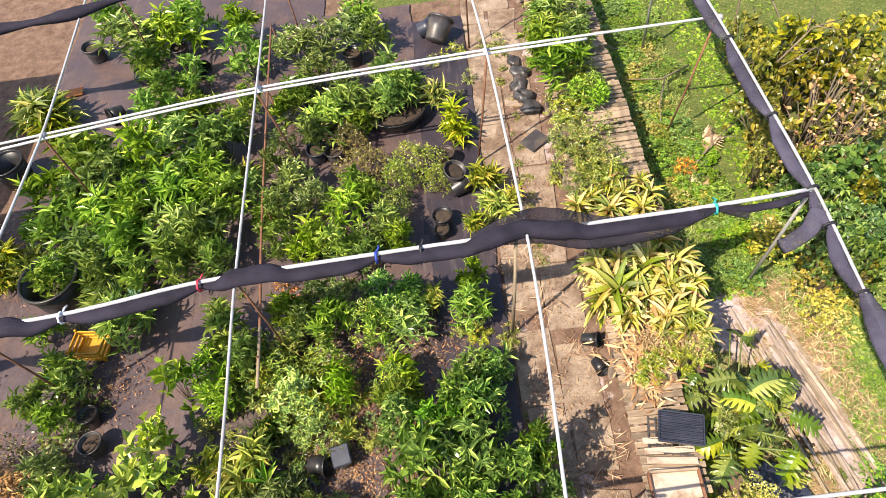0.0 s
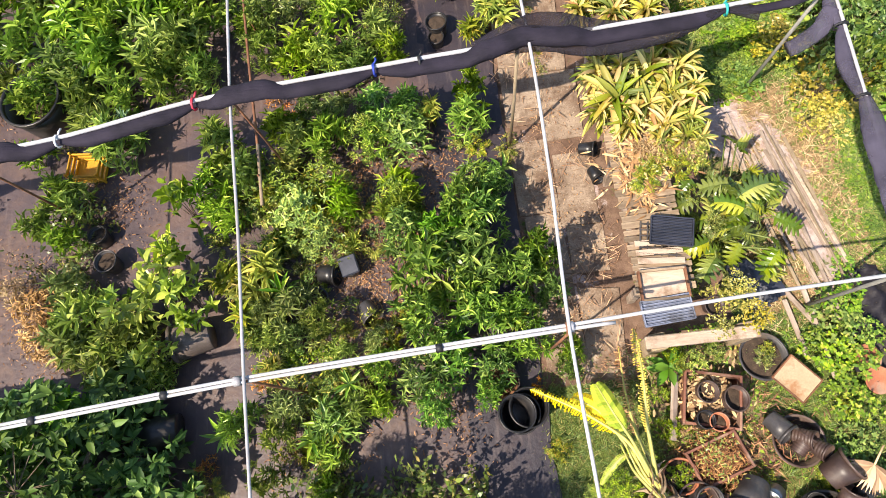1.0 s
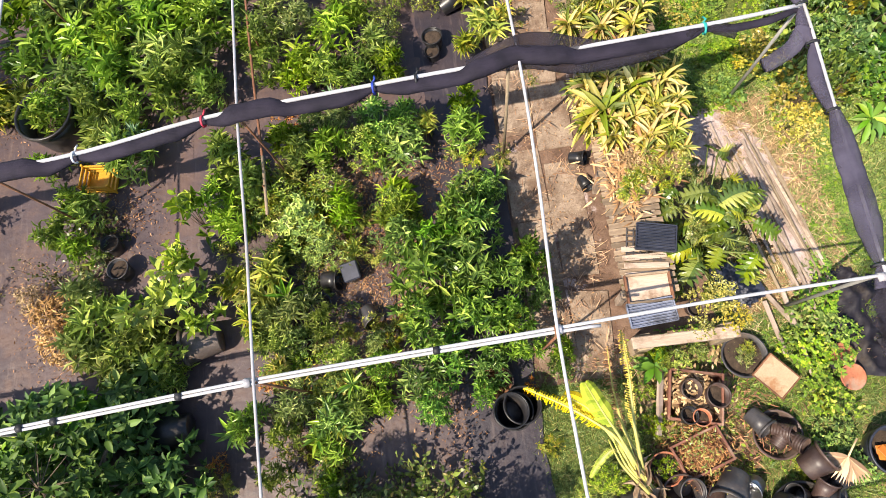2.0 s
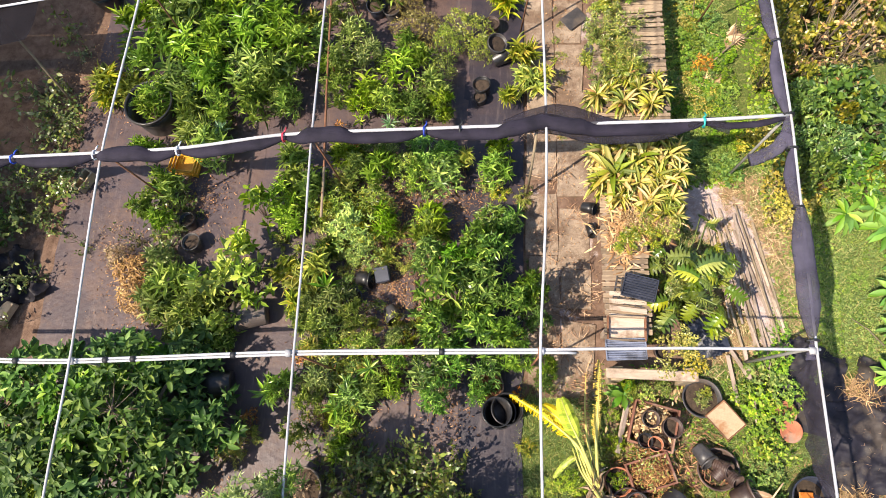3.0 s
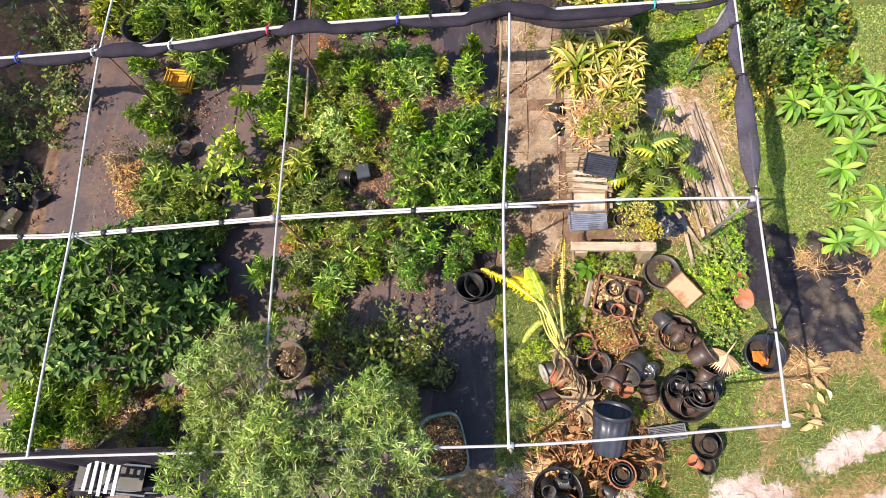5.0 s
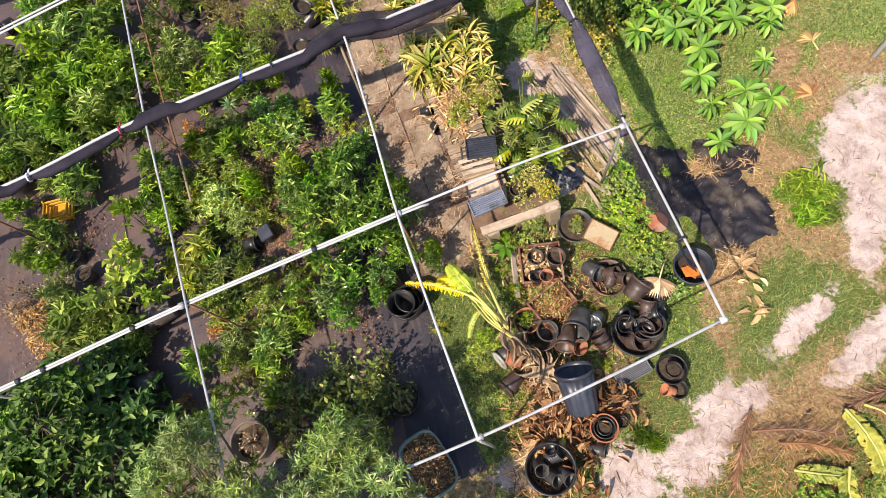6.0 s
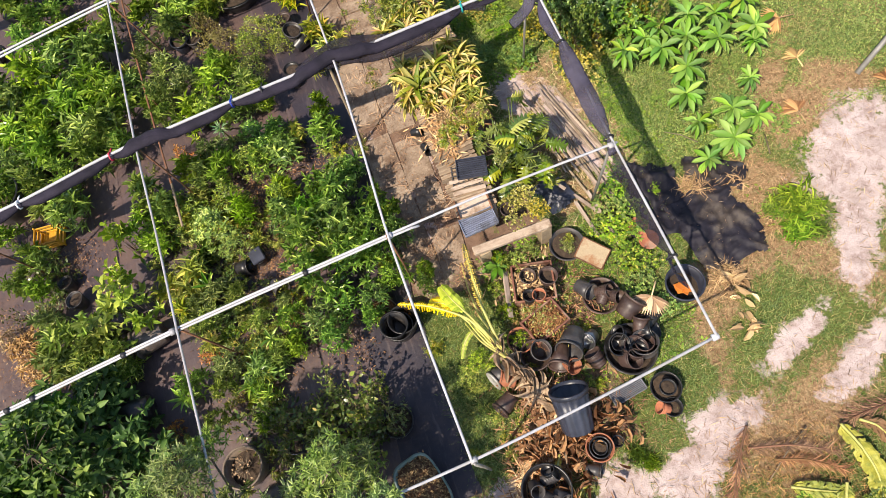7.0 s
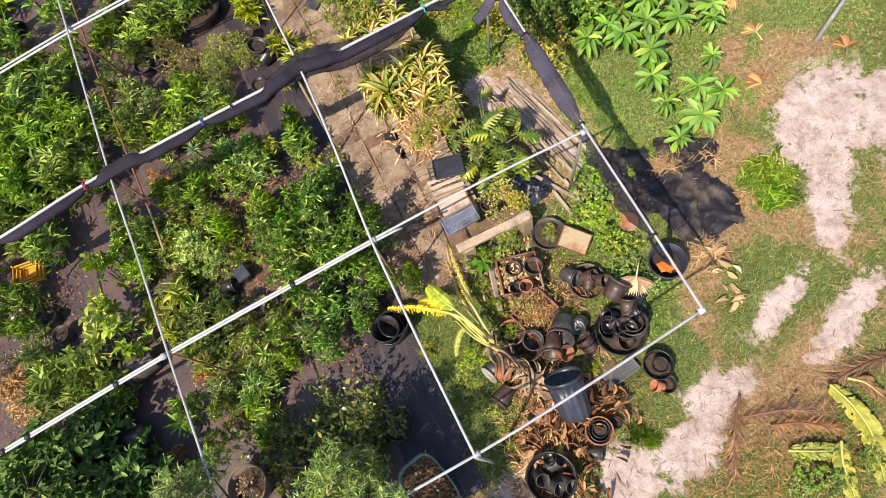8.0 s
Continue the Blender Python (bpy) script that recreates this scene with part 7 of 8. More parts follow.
tub = tagged(new("bark_tub"), "oblong green-grey tub filled with brown bark", "tub")
part("body", mesh_from("body", oblong(v), f[:-1], GREENTUB), tub)
v, f = lathe([(0.95, 0.36), (0.6, 0.4), (0.2, 0.41), (0.02, 0.41)], 36)
part("bark", mesh_from("bark", oblong(v), f[:-1], MULCH), tub)
chips = RNG.uniform(-1, 1, (900, 2))
part("bark_layer", mesh_from("bark_layer", *spread(SMALL, np.c_[chips[:, 0] * 0.27, chips[:, 1] * 0.4, 0.41 + 0.02 * RNG.random(900)], RNG.uniform(0, 6.28, 900), RNG.normal(0, 0.5, 900), RNG.uniform(0.03, 0.08, 900), 0.018), GREEN["rust"], False), tub)
tub.matrix_basis = pose(-0.9, -2.98, 0.0, 0, 0, 14)


def open_box(name, label, lx, ly, h, mat, x, y, rz, z=0.0):
    ob = tagged(new(name), label, "box")
    for sx in (-1, 1):
        part("side", mesh_from("side", *box((0.03, ly, h), (sx * lx / 2, 0, h / 2), 0.005), mat, False), ob)
        part("side", mesh_from("side", *box((lx - 0.03, 0.03, h), (0, sx * (ly / 2 - 0.015), h / 2), 0.005), mat, False), ob)
    part("bottom", mesh_from("bottom", *box((lx - 0.04, ly - 0.04, 0.02), (0, 0, 0.03), 0.003), mat, False), ob)
    ob.matrix_basis = pose(x, y, z, 0, 0, rz)
    return ob


MAROON = plain_mat("red_brown_board", (0.14, 0.055, 0.035), (0.28, 0.12, 0.075), 6, 0.8, bump=0.3, fine=30, dirt=(0.3, 0.2, 0.14))
open_box("planter_box", "red-brown wooden planter box holding old pots", 0.62, 0.62, 0.3, MAROON, 1.68, -0.72, -14)
for x, y, r, m in ((1.88, -0.75, 0.14, BROWNPL), (1.5, -0.95, 0.1, BLACK), (1.7, -1.0, 0.1, TERRA), (1.6, -0.6, 0.12, BROWNPL)):
    pot(x, y, r, 0.3, m, z=0.06, soil=0.6, tilt=8, turn=RNG.uniform(0, 360), label="old pot in a planter box", group="pots in the planter box")
open_box("planter_box", "red-brown wooden box full of dry leaves", 0.6, 0.44, 0.32, MAROON, 1.6, -1.37, 18)
bd = tagged(new("board", mesh_from("board", *box((0.08, 0.75, 0.04), (0, 0, 0), 0.005), WOODY, False)), "pale board leaning beside the planter box", "board")
bd.matrix_basis = pose(1.24, -0.75, 0.26, 0, 35, -14)
pot(1.15, -1.5, 0.19, 0.3, TERRA, soil=0.8, label="broken terracotta planter with a young plant", name="large_pot")

# flat things on the creeper
plate = tagged(new("rusty_plate"), "tilted pale metal plate with rust stains", "plate")
part("sheet", mesh_from("sheet", *box((0.46, 0.34, 0.012), (0, 0, 0), 0.004), plain_mat("rusty_enamel", (0.36, 0.27, 0.16), (0.46, 0.37, 0.24), 5, 0.7, bump=0.1, dirt=(0.26, 0.11, 0.04)), False), plate)
for sx in (-1, 1):
    part("lip", mesh_from("lip", *box((0.016, 0.35, 0.03), (sx * 0.232, 0, 0.005), 0.003), RUST, False), plate)
    part("lip", mesh_from("lip", *box((0.46, 0.016, 0.03), (0, sx * 0.172, 0.005), 0.003), RUST, False), plate)
plate.matrix_basis = pose(2.72, -0.6, 0.14, 10, 14, -46)
planted("fern", [(2.42, -0.3, 0.16), (2.5, -0.22, 0.12)], (0.12, 0.2), 0.06, tag="in the basin", variants=2)
basin = pot(2.42, -0.3, 0.27, 0.14, GREYPL, soil=0.35, taper=0.9, label="wide grey basin with dirty water stains", name="basin")
for x, y, a in ((3.56, -0.46, 10), (3.6, -0.72, -14)):
    p = tagged(new("clay_saucer", mesh_from("clay_saucer", *lathe([(0.13, 0), (0.165, 0.035), (0.155, 0.04), (0.125, 0.015), (0.02, 0.012)], 22), TERRA)), "terracotta saucer lying in the creeper", "saucer", "clay saucers")
    p.matrix_basis = pose(x, y, 0.12, 6, 8, a)

# yellow crate, concrete blocks, slatted crate
yc = tagged(new("yellow_crate"), "yellow plastic crate with plants inside", "crate")
for sx in (-1, 1):
    for k in range(3):
        part("bar", mesh_from("bar", *box((0.02, 0.34, 0.05), (sx * 0.23, 0, 0.05 + 0.09 * k), 0.004), YELLOW, False), yc)
        part("bar", mesh_from("bar", *box((0.46, 0.02, 0.05), (0, sx * 0.17, 0.05 + 0.09 * k), 0.004), YELLOW, False), yc)
    for sy in (-1, 1):
        part("corner", mesh_from("corner", *box((0.03, 0.03, 0.29), (sx * 0.23, sy * 0.17, 0.145), 0.004), YELLOW, False), yc)
part("bottom", mesh_from("bottom", *box((0.46, 0.34, 0.02), (0, 0, 0.02), 0.004), YELLOW, False), yc)
yc.matrix_basis = pose(-6.15, 3.5, 0.02, 0, 0, -8)
oc = tagged(new("orange_board", mesh_from("orange_board", *box((0.36, 0.2, 0.03), (0, 0, 0), 0.006), ORANGE, False)), "orange plastic board on the mat", "board")
oc.matrix_basis = pose(-7.92, 9.26, 0.07, 5, 0, 12)


def hollow_block(x, y, rz, tilt=0):
    ob = tagged(new("concrete_block"), "sandy hollow concrete block on the mat", "block", "hollow blocks")
    for k in (-1, 1):
        part("web", mesh_from("web", *box((0.4, 0.03, 0.19), (0, k * 0.08, 0.095), 0.004), BLOCK, False), ob)
    for k in (-1, 0, 1):
        part("web", mesh_from("web", *box((0.03, 0.13, 0.19), (k * 0.185, 0, 0.095), 0.004), BLOCK, False), ob)
    ob.matrix_basis = pose(x, y, 0.02, tilt, 0, rz)


hollow_block(-8.03, 3.2, 62)
cb = tagged(new("concrete_block", mesh_from("concrete_block", *box((0.4, 0.2, 0.16), (0, 0, 0.08), 0.01), BLOCK, False)), "solid pale sandy concrete block", "block")
cb.matrix_basis = pose(-8.93, 0.76, 0.06, 0, 0, 66)
TEAL = plain_mat("dark_blue_paint", (0.012, 0.03, 0.06), (0.03, 0.06, 0.1), 6, 0.45, bump=0.1, dirt=(0.08, 0.07, 0.06))
sc = tagged(new("slatted_rack"), "dark blue metal rack with white slats across its top", "rack")
for sy in (-1, 1):
    part("rail", mesh_from("rail", *box((1.05, 0.035, 0.04), (0.14, sy * 0.2, 0.78), 0.006), TEAL, False), sc)
    part("rail", mesh_from("rail", *box((1.05, 0.03, 0.03), (0.14, sy * 0.2, 0.25), 0.005), TEAL, False), sc)
    for x in (-0.37, 0.32, 0.65):
        part("leg", mesh_from("leg", *box((0.035, 0.035, 0.78), (x, sy * 0.2, 0.39), 0.005), TEAL, False), sc)
for k in range(5):
    part("slat", mesh_from("slat", *box((0.06, 0.43 + 0.02 * (k % 3), 0.018), (-0.28 + 0.115 * k, -0.012 * (k % 3), 0.81), 0.004), PVC, False), sc).rotation_euler[2] = 0.03 * ((k * 7) % 3 - 1)
part("panel", mesh_from("panel", *box((0.14, 0.46, 0.02), (-0.42, 0.0, 0.72), 0.004), BLACK, False), sc)
part("shelf", mesh_from("shelf", *box((0.66, 0.38, 0.015), (-0.03, 0, 0.27), 0.004), BLACK, False), sc)
sc.matrix_basis = pose(-5.78, -3.55, 0.0, 0, 0, -3)
# bags along the bench foot
for k in range(5):
    b = tagged(new("grow_bag"), "black plastic grow bag slumped beside the bench", "grow bag", "grow bags")
    v, f = lathe([(0.15, 0), (0.19, 0.04), (0.18, 0.12), (0.14, 0.19), (0.07, 0.22), (0.01, 0.2)], 22)
    v = v * np.array([1, 1, 1]) + np.array([[0.09 * nz(a * 9, b_ * 9, 1, k), 0.09 * nz(b_ * 9, c * 9, 1, k), 0.09 * nz(a * 11, b_ * 11, 1, k + 7)] for a, b_, c in v])
    part("bag", mesh_from("bag", v * np.array([0.75, 0.95, 0.45]), f, GREYPL), b)
    b.matrix_basis = pose(0.66 + 0.05 * math.sin(k * 2) + 0.02 * k, 8.4 - 0.31 * k, 0.02, RNG.normal(0, 12), RNG.normal(0, 12), RNG.uniform(0, 360))
gs = tagged(new("grey_sheet", mesh_from("grey_sheet", *box((0.42, 0.3, 0.012), (0, 0, 0), 0.003), GREYPL, False)), "grey sheet of plastic on the path", "sheet")
gs.matrix_basis = pose(0.72, 6.38, 0.06, 3, 2, 40)
pot(0.78, 2.72, 0.1, 0.22, BLACK, tilt=70, turn=70, soil=0, label="small black pot lying on the path")
pot(0.88, 2.4, 0.09, 0.2, BLACK, tilt=75, turn=20, soil=0, label="small black pot lying on the path")


# ---- banana plant, fallen over ----
banana = tagged(new("banana_plant"), "toppled banana plant with yellowing leaves", "banana plant")
BSTEM = plain_mat("banana_stem", (0.46, 0.43, 0.09), (0.64, 0.6, 0.2), 6, 0.55, bump=0.3, stretch=(4, 1, 1))
BSHEATH = plain_mat("dry_banana_sheath", (0.26, 0.165, 0.1), (0.58, 0.45, 0.3), 9, 0.85, bump=0.6, stretch=(3, 1, 1), fine=40, dirt=(0.3, 0.2, 0.12), vary=0.3)
STALK = [(1.2, -2.5, 0.08), (1.05, -2.1, 0.24), (0.9, -1.75, 0.4), (0.76, -1.4, 0.54)]
for k in range(11):
    dx, dy = 0.06 * math.cos(k * 2.4), 0.06 * math.sin(k * 2.4)
    end = 3 if k % 3 == 0 else 2
    line = [(x + dx * (1 - 0.15 * q), y + dy * (1 - 0.15 * q), z + 0.05 * math.sin(k * 1.7)) for q, (x, y, z) in enumerate(STALK)]
    line = curve_through(line[:end + 1], 14)
    line = [(x + 0.02 * nz(i * 0.4, k, 1, 1), y + 0.02 * nz(i * 0.4, k, 1, 2), z + 0.02 * nz(i * 0.5, k, 1, 3)) for i, (x, y, z) in enumerate(line)]
    part("leaf_sheath", mesh_from("leaf_sheath", *sweep(line, [(0.05 - 0.0016 * q) * (0.75 + 0.4 * abs(nz(q * 0.6, k, 1, 8))) for q in range(14)], 7, 0.45), BSHEATH), banana)
for k in range(48):
    u = RNG.random() ** 0.8
    p = curve_through(STALK, 20)[int(u * 17)]
    a = math.radians(115) + RNG.normal(0, 0.75)
    rag = spread(strip(5, (0.5, 0.9, 1.0, 0.8, 0.5, 0.2), 1.7, fold=0.3), [(p[0] + RNG.normal(0, 0.04), p[1] + RNG.normal(0, 0.04), p[2] + 0.05)], [a if k % 3 else a + 3.1], [RNG.uniform(-0.3, 0.5)], [RNG.uniform(0.2, 0.45)], [RNG.uniform(0.03, 0.085)], [RNG.normal(0, 0.7)])
    part("dry_sheath", mesh_from("dry_sheath", *rag, BSHEATH, False), banana)


def banana_leaf(pts, width, mat, torn, k, stem_from=0.25):
    """A long leaf: a thick rib and two blades, torn across between the veins."""
    n = 64 if torn > 0.6 else 40
    line = curve_through(pts, n)
    v, f = [], []
    for i in range(n - 1):
        s = i / (n - 1)
        if s < stem_from:
            continue
        u = (s - stem_from) / (1 - stem_from)
        w = width * min(1, u * 6 + 0.25) * (1 - u ** 5) ** 0.5
        p, q = Vector(line[i]), Vector(line[i + 1])
        t = (q - p).normalized()
        side = t.cross(Vector((0, 0, 1))).normalized()
        up = side.cross(t)
        for sg in (1, -1):
            gap = torn * (0.5 + 0.5 * nz(i * 0.7, sg * 3, 1, k))
            droop = -0.35 + 0.25 * nz(i * 0.35, sg, 1, k + 4) - 0.5 * torn
            a = len(v)
            end = q.lerp(p, gap)
            ww = w * (1 - torn * min(0.75, 1.5 * abs(nz(i * 2.37, sg * 5.3, 1, k))))
            lean = t * 0.25 * ww
            v += [tuple(p), tuple(q), tuple(end + side * sg * ww * 0.5 + up * 0.05 * ww + lean), tuple(p + side * sg * ww * 0.5 + up * 0.05 * ww + lean),
                  tuple(end + side * sg * ww + up * droop * ww + lean * 1.6), tuple(p + side * sg * ww + up * droop * ww + lean * 1.6)]
            q4 = [(a, a + 1, a + 2, a + 3), (a + 3, a + 2, a + 4, a + 5)]
            f += q4 if sg < 0 else [z[::-1] for z in q4]
    leaf = part("leaf", mesh_from("leaf", v, f, mat, False), banana)
    part("leaf_rib", mesh_from("leaf_rib", *sweep(line, [0.028 * (1 - 0.85 * i / n) for i in range(n)], 6), BSTEM), leaf)


banana_leaf([(0.82, -1.55, 0.5), (0.55, -1.05, 0.8), (0.1, -0.68, 0.85), (-0.38, -0.38, 0.65)], 0.085, GREEN["banana_y"], 0.8, 1, 0.42)
banana_leaf([(0.84, -1.5, 0.5), (0.8, -0.95, 0.75), (0.84, -0.4, 0.85), (0.88, 0.15, 0.65)], 0.075, GREEN["banana_y"], 0.85, 2, 0.3)
banana_leaf([(0.84, -1.6, 0.5), (0.62, -1.1, 0.8), (0.44, -0.75, 0.95), (0.33, -0.42, 0.8)], 0.12, GREEN["banana_g"], 0.12, 3, 0.55)
banana_leaf([(0.78, -1.5, 0.5), (0.48, -0.98, 0.75), (0.3, -0.7, 0.8), (0.08, -0.52, 0.6)], 0.12, GREEN["banana_y"], 0.15, 4, 0.6)
banana_leaf([(0.78, -1.4, 0.5), (0.55, -1.2, 0.62), (0.38, -1.3, 0.6), (0.24, -1.48, 0.45)], 0.045, GREEN["banana_g"], 0.2, 5, 0.35)
banana_leaf([(0.88, -1.5, 0.4), (0.72, -1.0, 0.5), (0.7, -0.5, 0.4), (0.74, 0.0, 0.3)], 0.08, GREEN["dead"], 0.8, 6, 0.3)
for k in range(5):
    banana_leaf([(0.93 - 0.02 * k, -1.72, 0.42 + 0.03 * k), (0.8 - 0.05 * k, -1.45 + 0.02 * k, 0.58), (0.72 - 0.06 * k, -1.2 + 0.03 * k, 0.66 + 0.03 * k)], 0.012, GREEN["banana_g"], 0.2, 20 + k, 0.8)


# ---- stuff on the ground ----
def litter(name, label, spots, n, mat, size, tpl=SMALL, z=0.03, ratio=0.4, lift=0.03, seed=1):
    """Loose leaves lying in heaps round the given spots (x, y, radius)."""
    rng = np.random.default_rng(seed)
    pos, tot = [], sum(r * r for x, y, r in spots)
    for x, y, r in spots:
        k = max(3, int(n * r * r / tot))
        q = rng.normal(0, 0.55, (k, 2)) * r
        pos.append(np.c_[x + q[:, 0], y + q[:, 1], z + lift * rng.random(k) * np.exp(-(q ** 2).sum(1) / r ** 2)])
    pos = np.concatenate(pos)
    m = len(pos)
    ln = rng.uniform(0.6, 1.4, m) * size
    return tagged(new(name, mesh_from(name, *spread(tpl, pos, rng.uniform(0, 6.28, m), rng.normal(0, 0.3, m), ln, ln * ratio, rng.normal(0, 0.4, m)), mat, False)), label, "litter", kind="stuff")


LITTER = [(-2.5, 2.6, 0.6), (-2.3, 1.5, 0.6), (-1.9, 2.2, 0.5), (-3.4, 0.4, 0.4), (-3.2, -0.6, 0.45), (-1.5, 3.2, 0.4), (-2.3, 2.9, 0.5), (-2.4, 1.8, 0.55), (-2.2, 1.1, 0.4), (-5.3, 2.1, 0.25), (-6.9, 1.7, 0.5), (-5.0, -2.1, 0.5), (-5.3, -2.6, 0.4), (-6.7, 1.0, 0.4), (-2.4, 0.4, 0.4), (-1.6, -0.3, 0.4), (-7.4, 2.2, 0.3), (-1.0, 2.7, 0.3), (-5.9, 3.0, 0.4), (-3.0, 7.5, 0.5), (-5.2, 8.5, 0.5), (-8.3, 5.5, 0.7)]
litter("leaf_litter", "dry tan leaves scattered over the mats", LITTER, 4200, GREEN["dead"], 0.034, BLADE, 0.035, 0.22, 0.05, 2)
litter("leaf_litter", "brown withered leaves among the shrubs", [(x + 0.2, y - 0.2, r * 1.4) for x, y, r in LITTER], 10000, GREEN["rust"], 0.044, BLADE, 0.035, 0.25, 0.05, 3)
litter("leaf_litter", "dry leaves and stalks on the path", [(0.45, y, 0.45) for y in np.arange(-0.2, 8, 0.7)], 1100, GREEN["dead"], 0.04, BLADE, 0.045, 0.22, 0.02, 4)
litter("twig_litter", "dry stalks and twigs heaped along the path", [(0.75, 2.6, 0.25), (0.3, 3.3, 0.3), (0.15, 2.2, 0.25), (0.8, 1.2, 0.3), (0.3, 0.4, 0.35), (0.8, -0.1, 0.3), (0.5, 0.9, 0.3), (0.1, 4.2, 0.3)], 420, GREEN["straw"], 0.17, SMALL, 0.04, 0.05, 0.05, 24)
litter("leaf_litter", "dry bromeliad leaves on the bench", [(1.35, 2.2, 0.4), (1.2, 1.9, 0.3), (1.7, 2.2, 0.35), (1.25, 1.6, 0.2)], 500, GREEN["straw"], 0.16, BLADE, 0.93, 0.14, 0.06, 5)
litter("leaf_litter", "dry leaves filling a planter box", [(1.6, -1.37, 0.3)], 1500, GREEN["rust"], 0.06, BLADE, 0.24, 0.14, 0.1, 6)
litter("leaf_litter", "small dead fern leaves in a planter box", [(1.6, -1.37, 0.3), (1.55, -1.25, 0.25)], 260, GREEN["fern"], 0.045, BLADE, 0.28, 0.3, 0.1, 46)
litter("leaf_litter", "dry leaves round old pots", [(1.65, -0.65, 0.35)], 420, GREEN["dead"], 0.09, BLADE, 0.2, 0.3, 0.1, 7)
litter("leaf_litter", "dry banana sheaths and leaves round the stem", [(1.05, -2.3, 0.4), (1.3, -2.6, 0.45), (0.9, -2.8, 0.4), (1.1, -3.1, 0.5), (0.6, -3.1, 0.35), (1.4, -3.0, 0.35), (0.4, -3.9, 0.5)], 1500, GREEN["rust"], 0.18, BLADE, 0.05, 0.09, 0.12, 8)
litter("leaf_litter", "pale dry banana strips round the stem", [(1.1, -2.35, 0.35), (1.25, -2.7, 0.35), (0.9, -3.0, 0.4)], 110, GREEN["straw"], 0.26, BLADE, 0.07, 0.14, 0.14, 18)
litter("leaf_litter", "broad crumpled dry banana leaves", [(1.3, -2.75, 0.35), (0.95, -3.0, 0.4), (1.75, -3.0, 0.35), (1.45, -3.15, 0.3), (0.75, -2.9, 0.3), (1.1, -3.7, 0.4), (2.0, -3.0, 0.25)], 170, GREEN["dead"], 0.2, strip(5, (0.4, 0.9, 1.0, 0.85, 0.6, 0.15), 1.3, fold=0.4, wave=0.1), 0.08, 0.24, 0.16, 28)
litter("leaf_litter", "straw bits strewn over the black sheet", [(4.7, -0.9, 0.6), (5.0, 0.0, 0.4), (4.1, -0.3, 0.4)], 90, GREEN["straw"], 0.06, SMALL, 0.09, 0.06, 0.04, 29)
litter("straw_heap", "heaped straw between the black sheets", [(4.7, -0.16, 0.22), (4.5, -0.1, 0.18), (5.4, -1.2, 0.15), (4.4, -1.7, 0.25), (5.3, -0.35, 0.15), (5.6, 0.1, 0.2)], 1000, GREEN["straw"], 0.16, BLADE, 0.05, 0.05, 0.12, 19)
litter("leaf_litter", "brown palm litter among the pots", [(1.2, -2.4, 0.6), (1.9, -2.9, 0.6), (0.9, -3.2, 0.5), (2.2, -1.2, 0.6)], 1500, GREEN["rust"], 0.12, BLADE, 0.04, 0.09, 0.06, 9)
litter("leaf_litter", "pale dry leaves on the turf", [(4.5, -1.75, 0.12), (4.55, -2.05, 0.12), (4.35, -2.45, 0.14)], 26, GREEN["straw"], 0.22, OVAL, 0.06, 0.4, 0.04, 10)


litter("leaf_litter", "brown leaf litter round the yellow leaves", [(3.4, -4.3, 0.5), (4.0, -4.5, 0.5), (4.4, -4.2, 0.4), (4.6, -5.0, 0.5), (3.3, -4.9, 0.5), (4.0, -5.3, 0.5), (2.6, -4.7, 0.4)], 3200, GREEN["rust"], 0.085, BLADE, 0.03, 0.07, 0.05, 27)
litter("twig_litter", "dark twigs and leaf scraps on the sand", [(7.0, -0.6, 1.0), (6.4, -1.8, 0.7), (3.6, -3.7, 0.7), (2.6, -4.2, 0.7), (4.8, -3.1, 0.5), (5.6, -3.5, 0.6), (1.7, -4.1, 0.5)], 620, GREEN["dead"], 0.12, SMALL, 0.012, 0.07, 0.01, 23)


def turf(name, label, n, accept, mat, length, width, seed, pitch=(0.3, 1.4), tpl=SMALL, area=(-0.3, 11, -8, 11)):
    """Short blades all over the ground where accept(x, y) allows."""
    rng = np.random.default_rng(seed)
    x, y = rng.uniform(area[0], area[1], n), rng.uniform(area[2], area[3], n)
    keep = np.array([accept(a, b) > c for a, b, c in zip(x.tolist(), y.tolist(), rng.random(n).tolist())])
    x, y = x[keep], y[keep]
    m = len(x)
    z = np.array([ground_height(a, b) for a, b in zip(x.tolist(), y.tolist())])
    ln = rng.uniform(0.5, 1.3, m) * length
    return tagged(new(name, mesh_from(name, *spread(tpl, np.c_[x, y, z], rng.uniform(0, 6.28, m), rng.uniform(*pitch, m), ln, ln * width, rng.normal(0, 0.4, m)), mat, False)), label, "turf", kind="stuff")


def lawn(x, y):
    if ellipses(x, y, [(4.68, -0.9, 0.55, 0.66, 8), (5.05, -0.02, 0.45, 0.25, -32)]) > 0.5:
        return 0.0
    sand, straw, soil = cover(x, y)
    if sand > 0.5 or x < 2.25 and y > 0:
        return 0.0
    if x < 2.3 and y > -3.3:
        return 0.95 if -0.2 < x < 0.95 and y < -0.35 else 0.3
    return max(0.06, 0.95 - 1.1 * straw) * (0.7 + 1.1 * nz(x, y, 1.1, 12))


def strawy(x, y):
    if ellipses(x, y, [(4.68, -0.9, 0.5, 0.62, 8), (5.05, -0.02, 0.42, 0.22, -32)]) > 0.5:
        return 0.0
    sand, straw, soil = cover(x, y)
    if sand > 0.72 or x < 2.3 and y > -3.2:
        return 0.0
    return (0.12 + 0.95 * straw) * (0.35 if sand > 0.5 else 1)


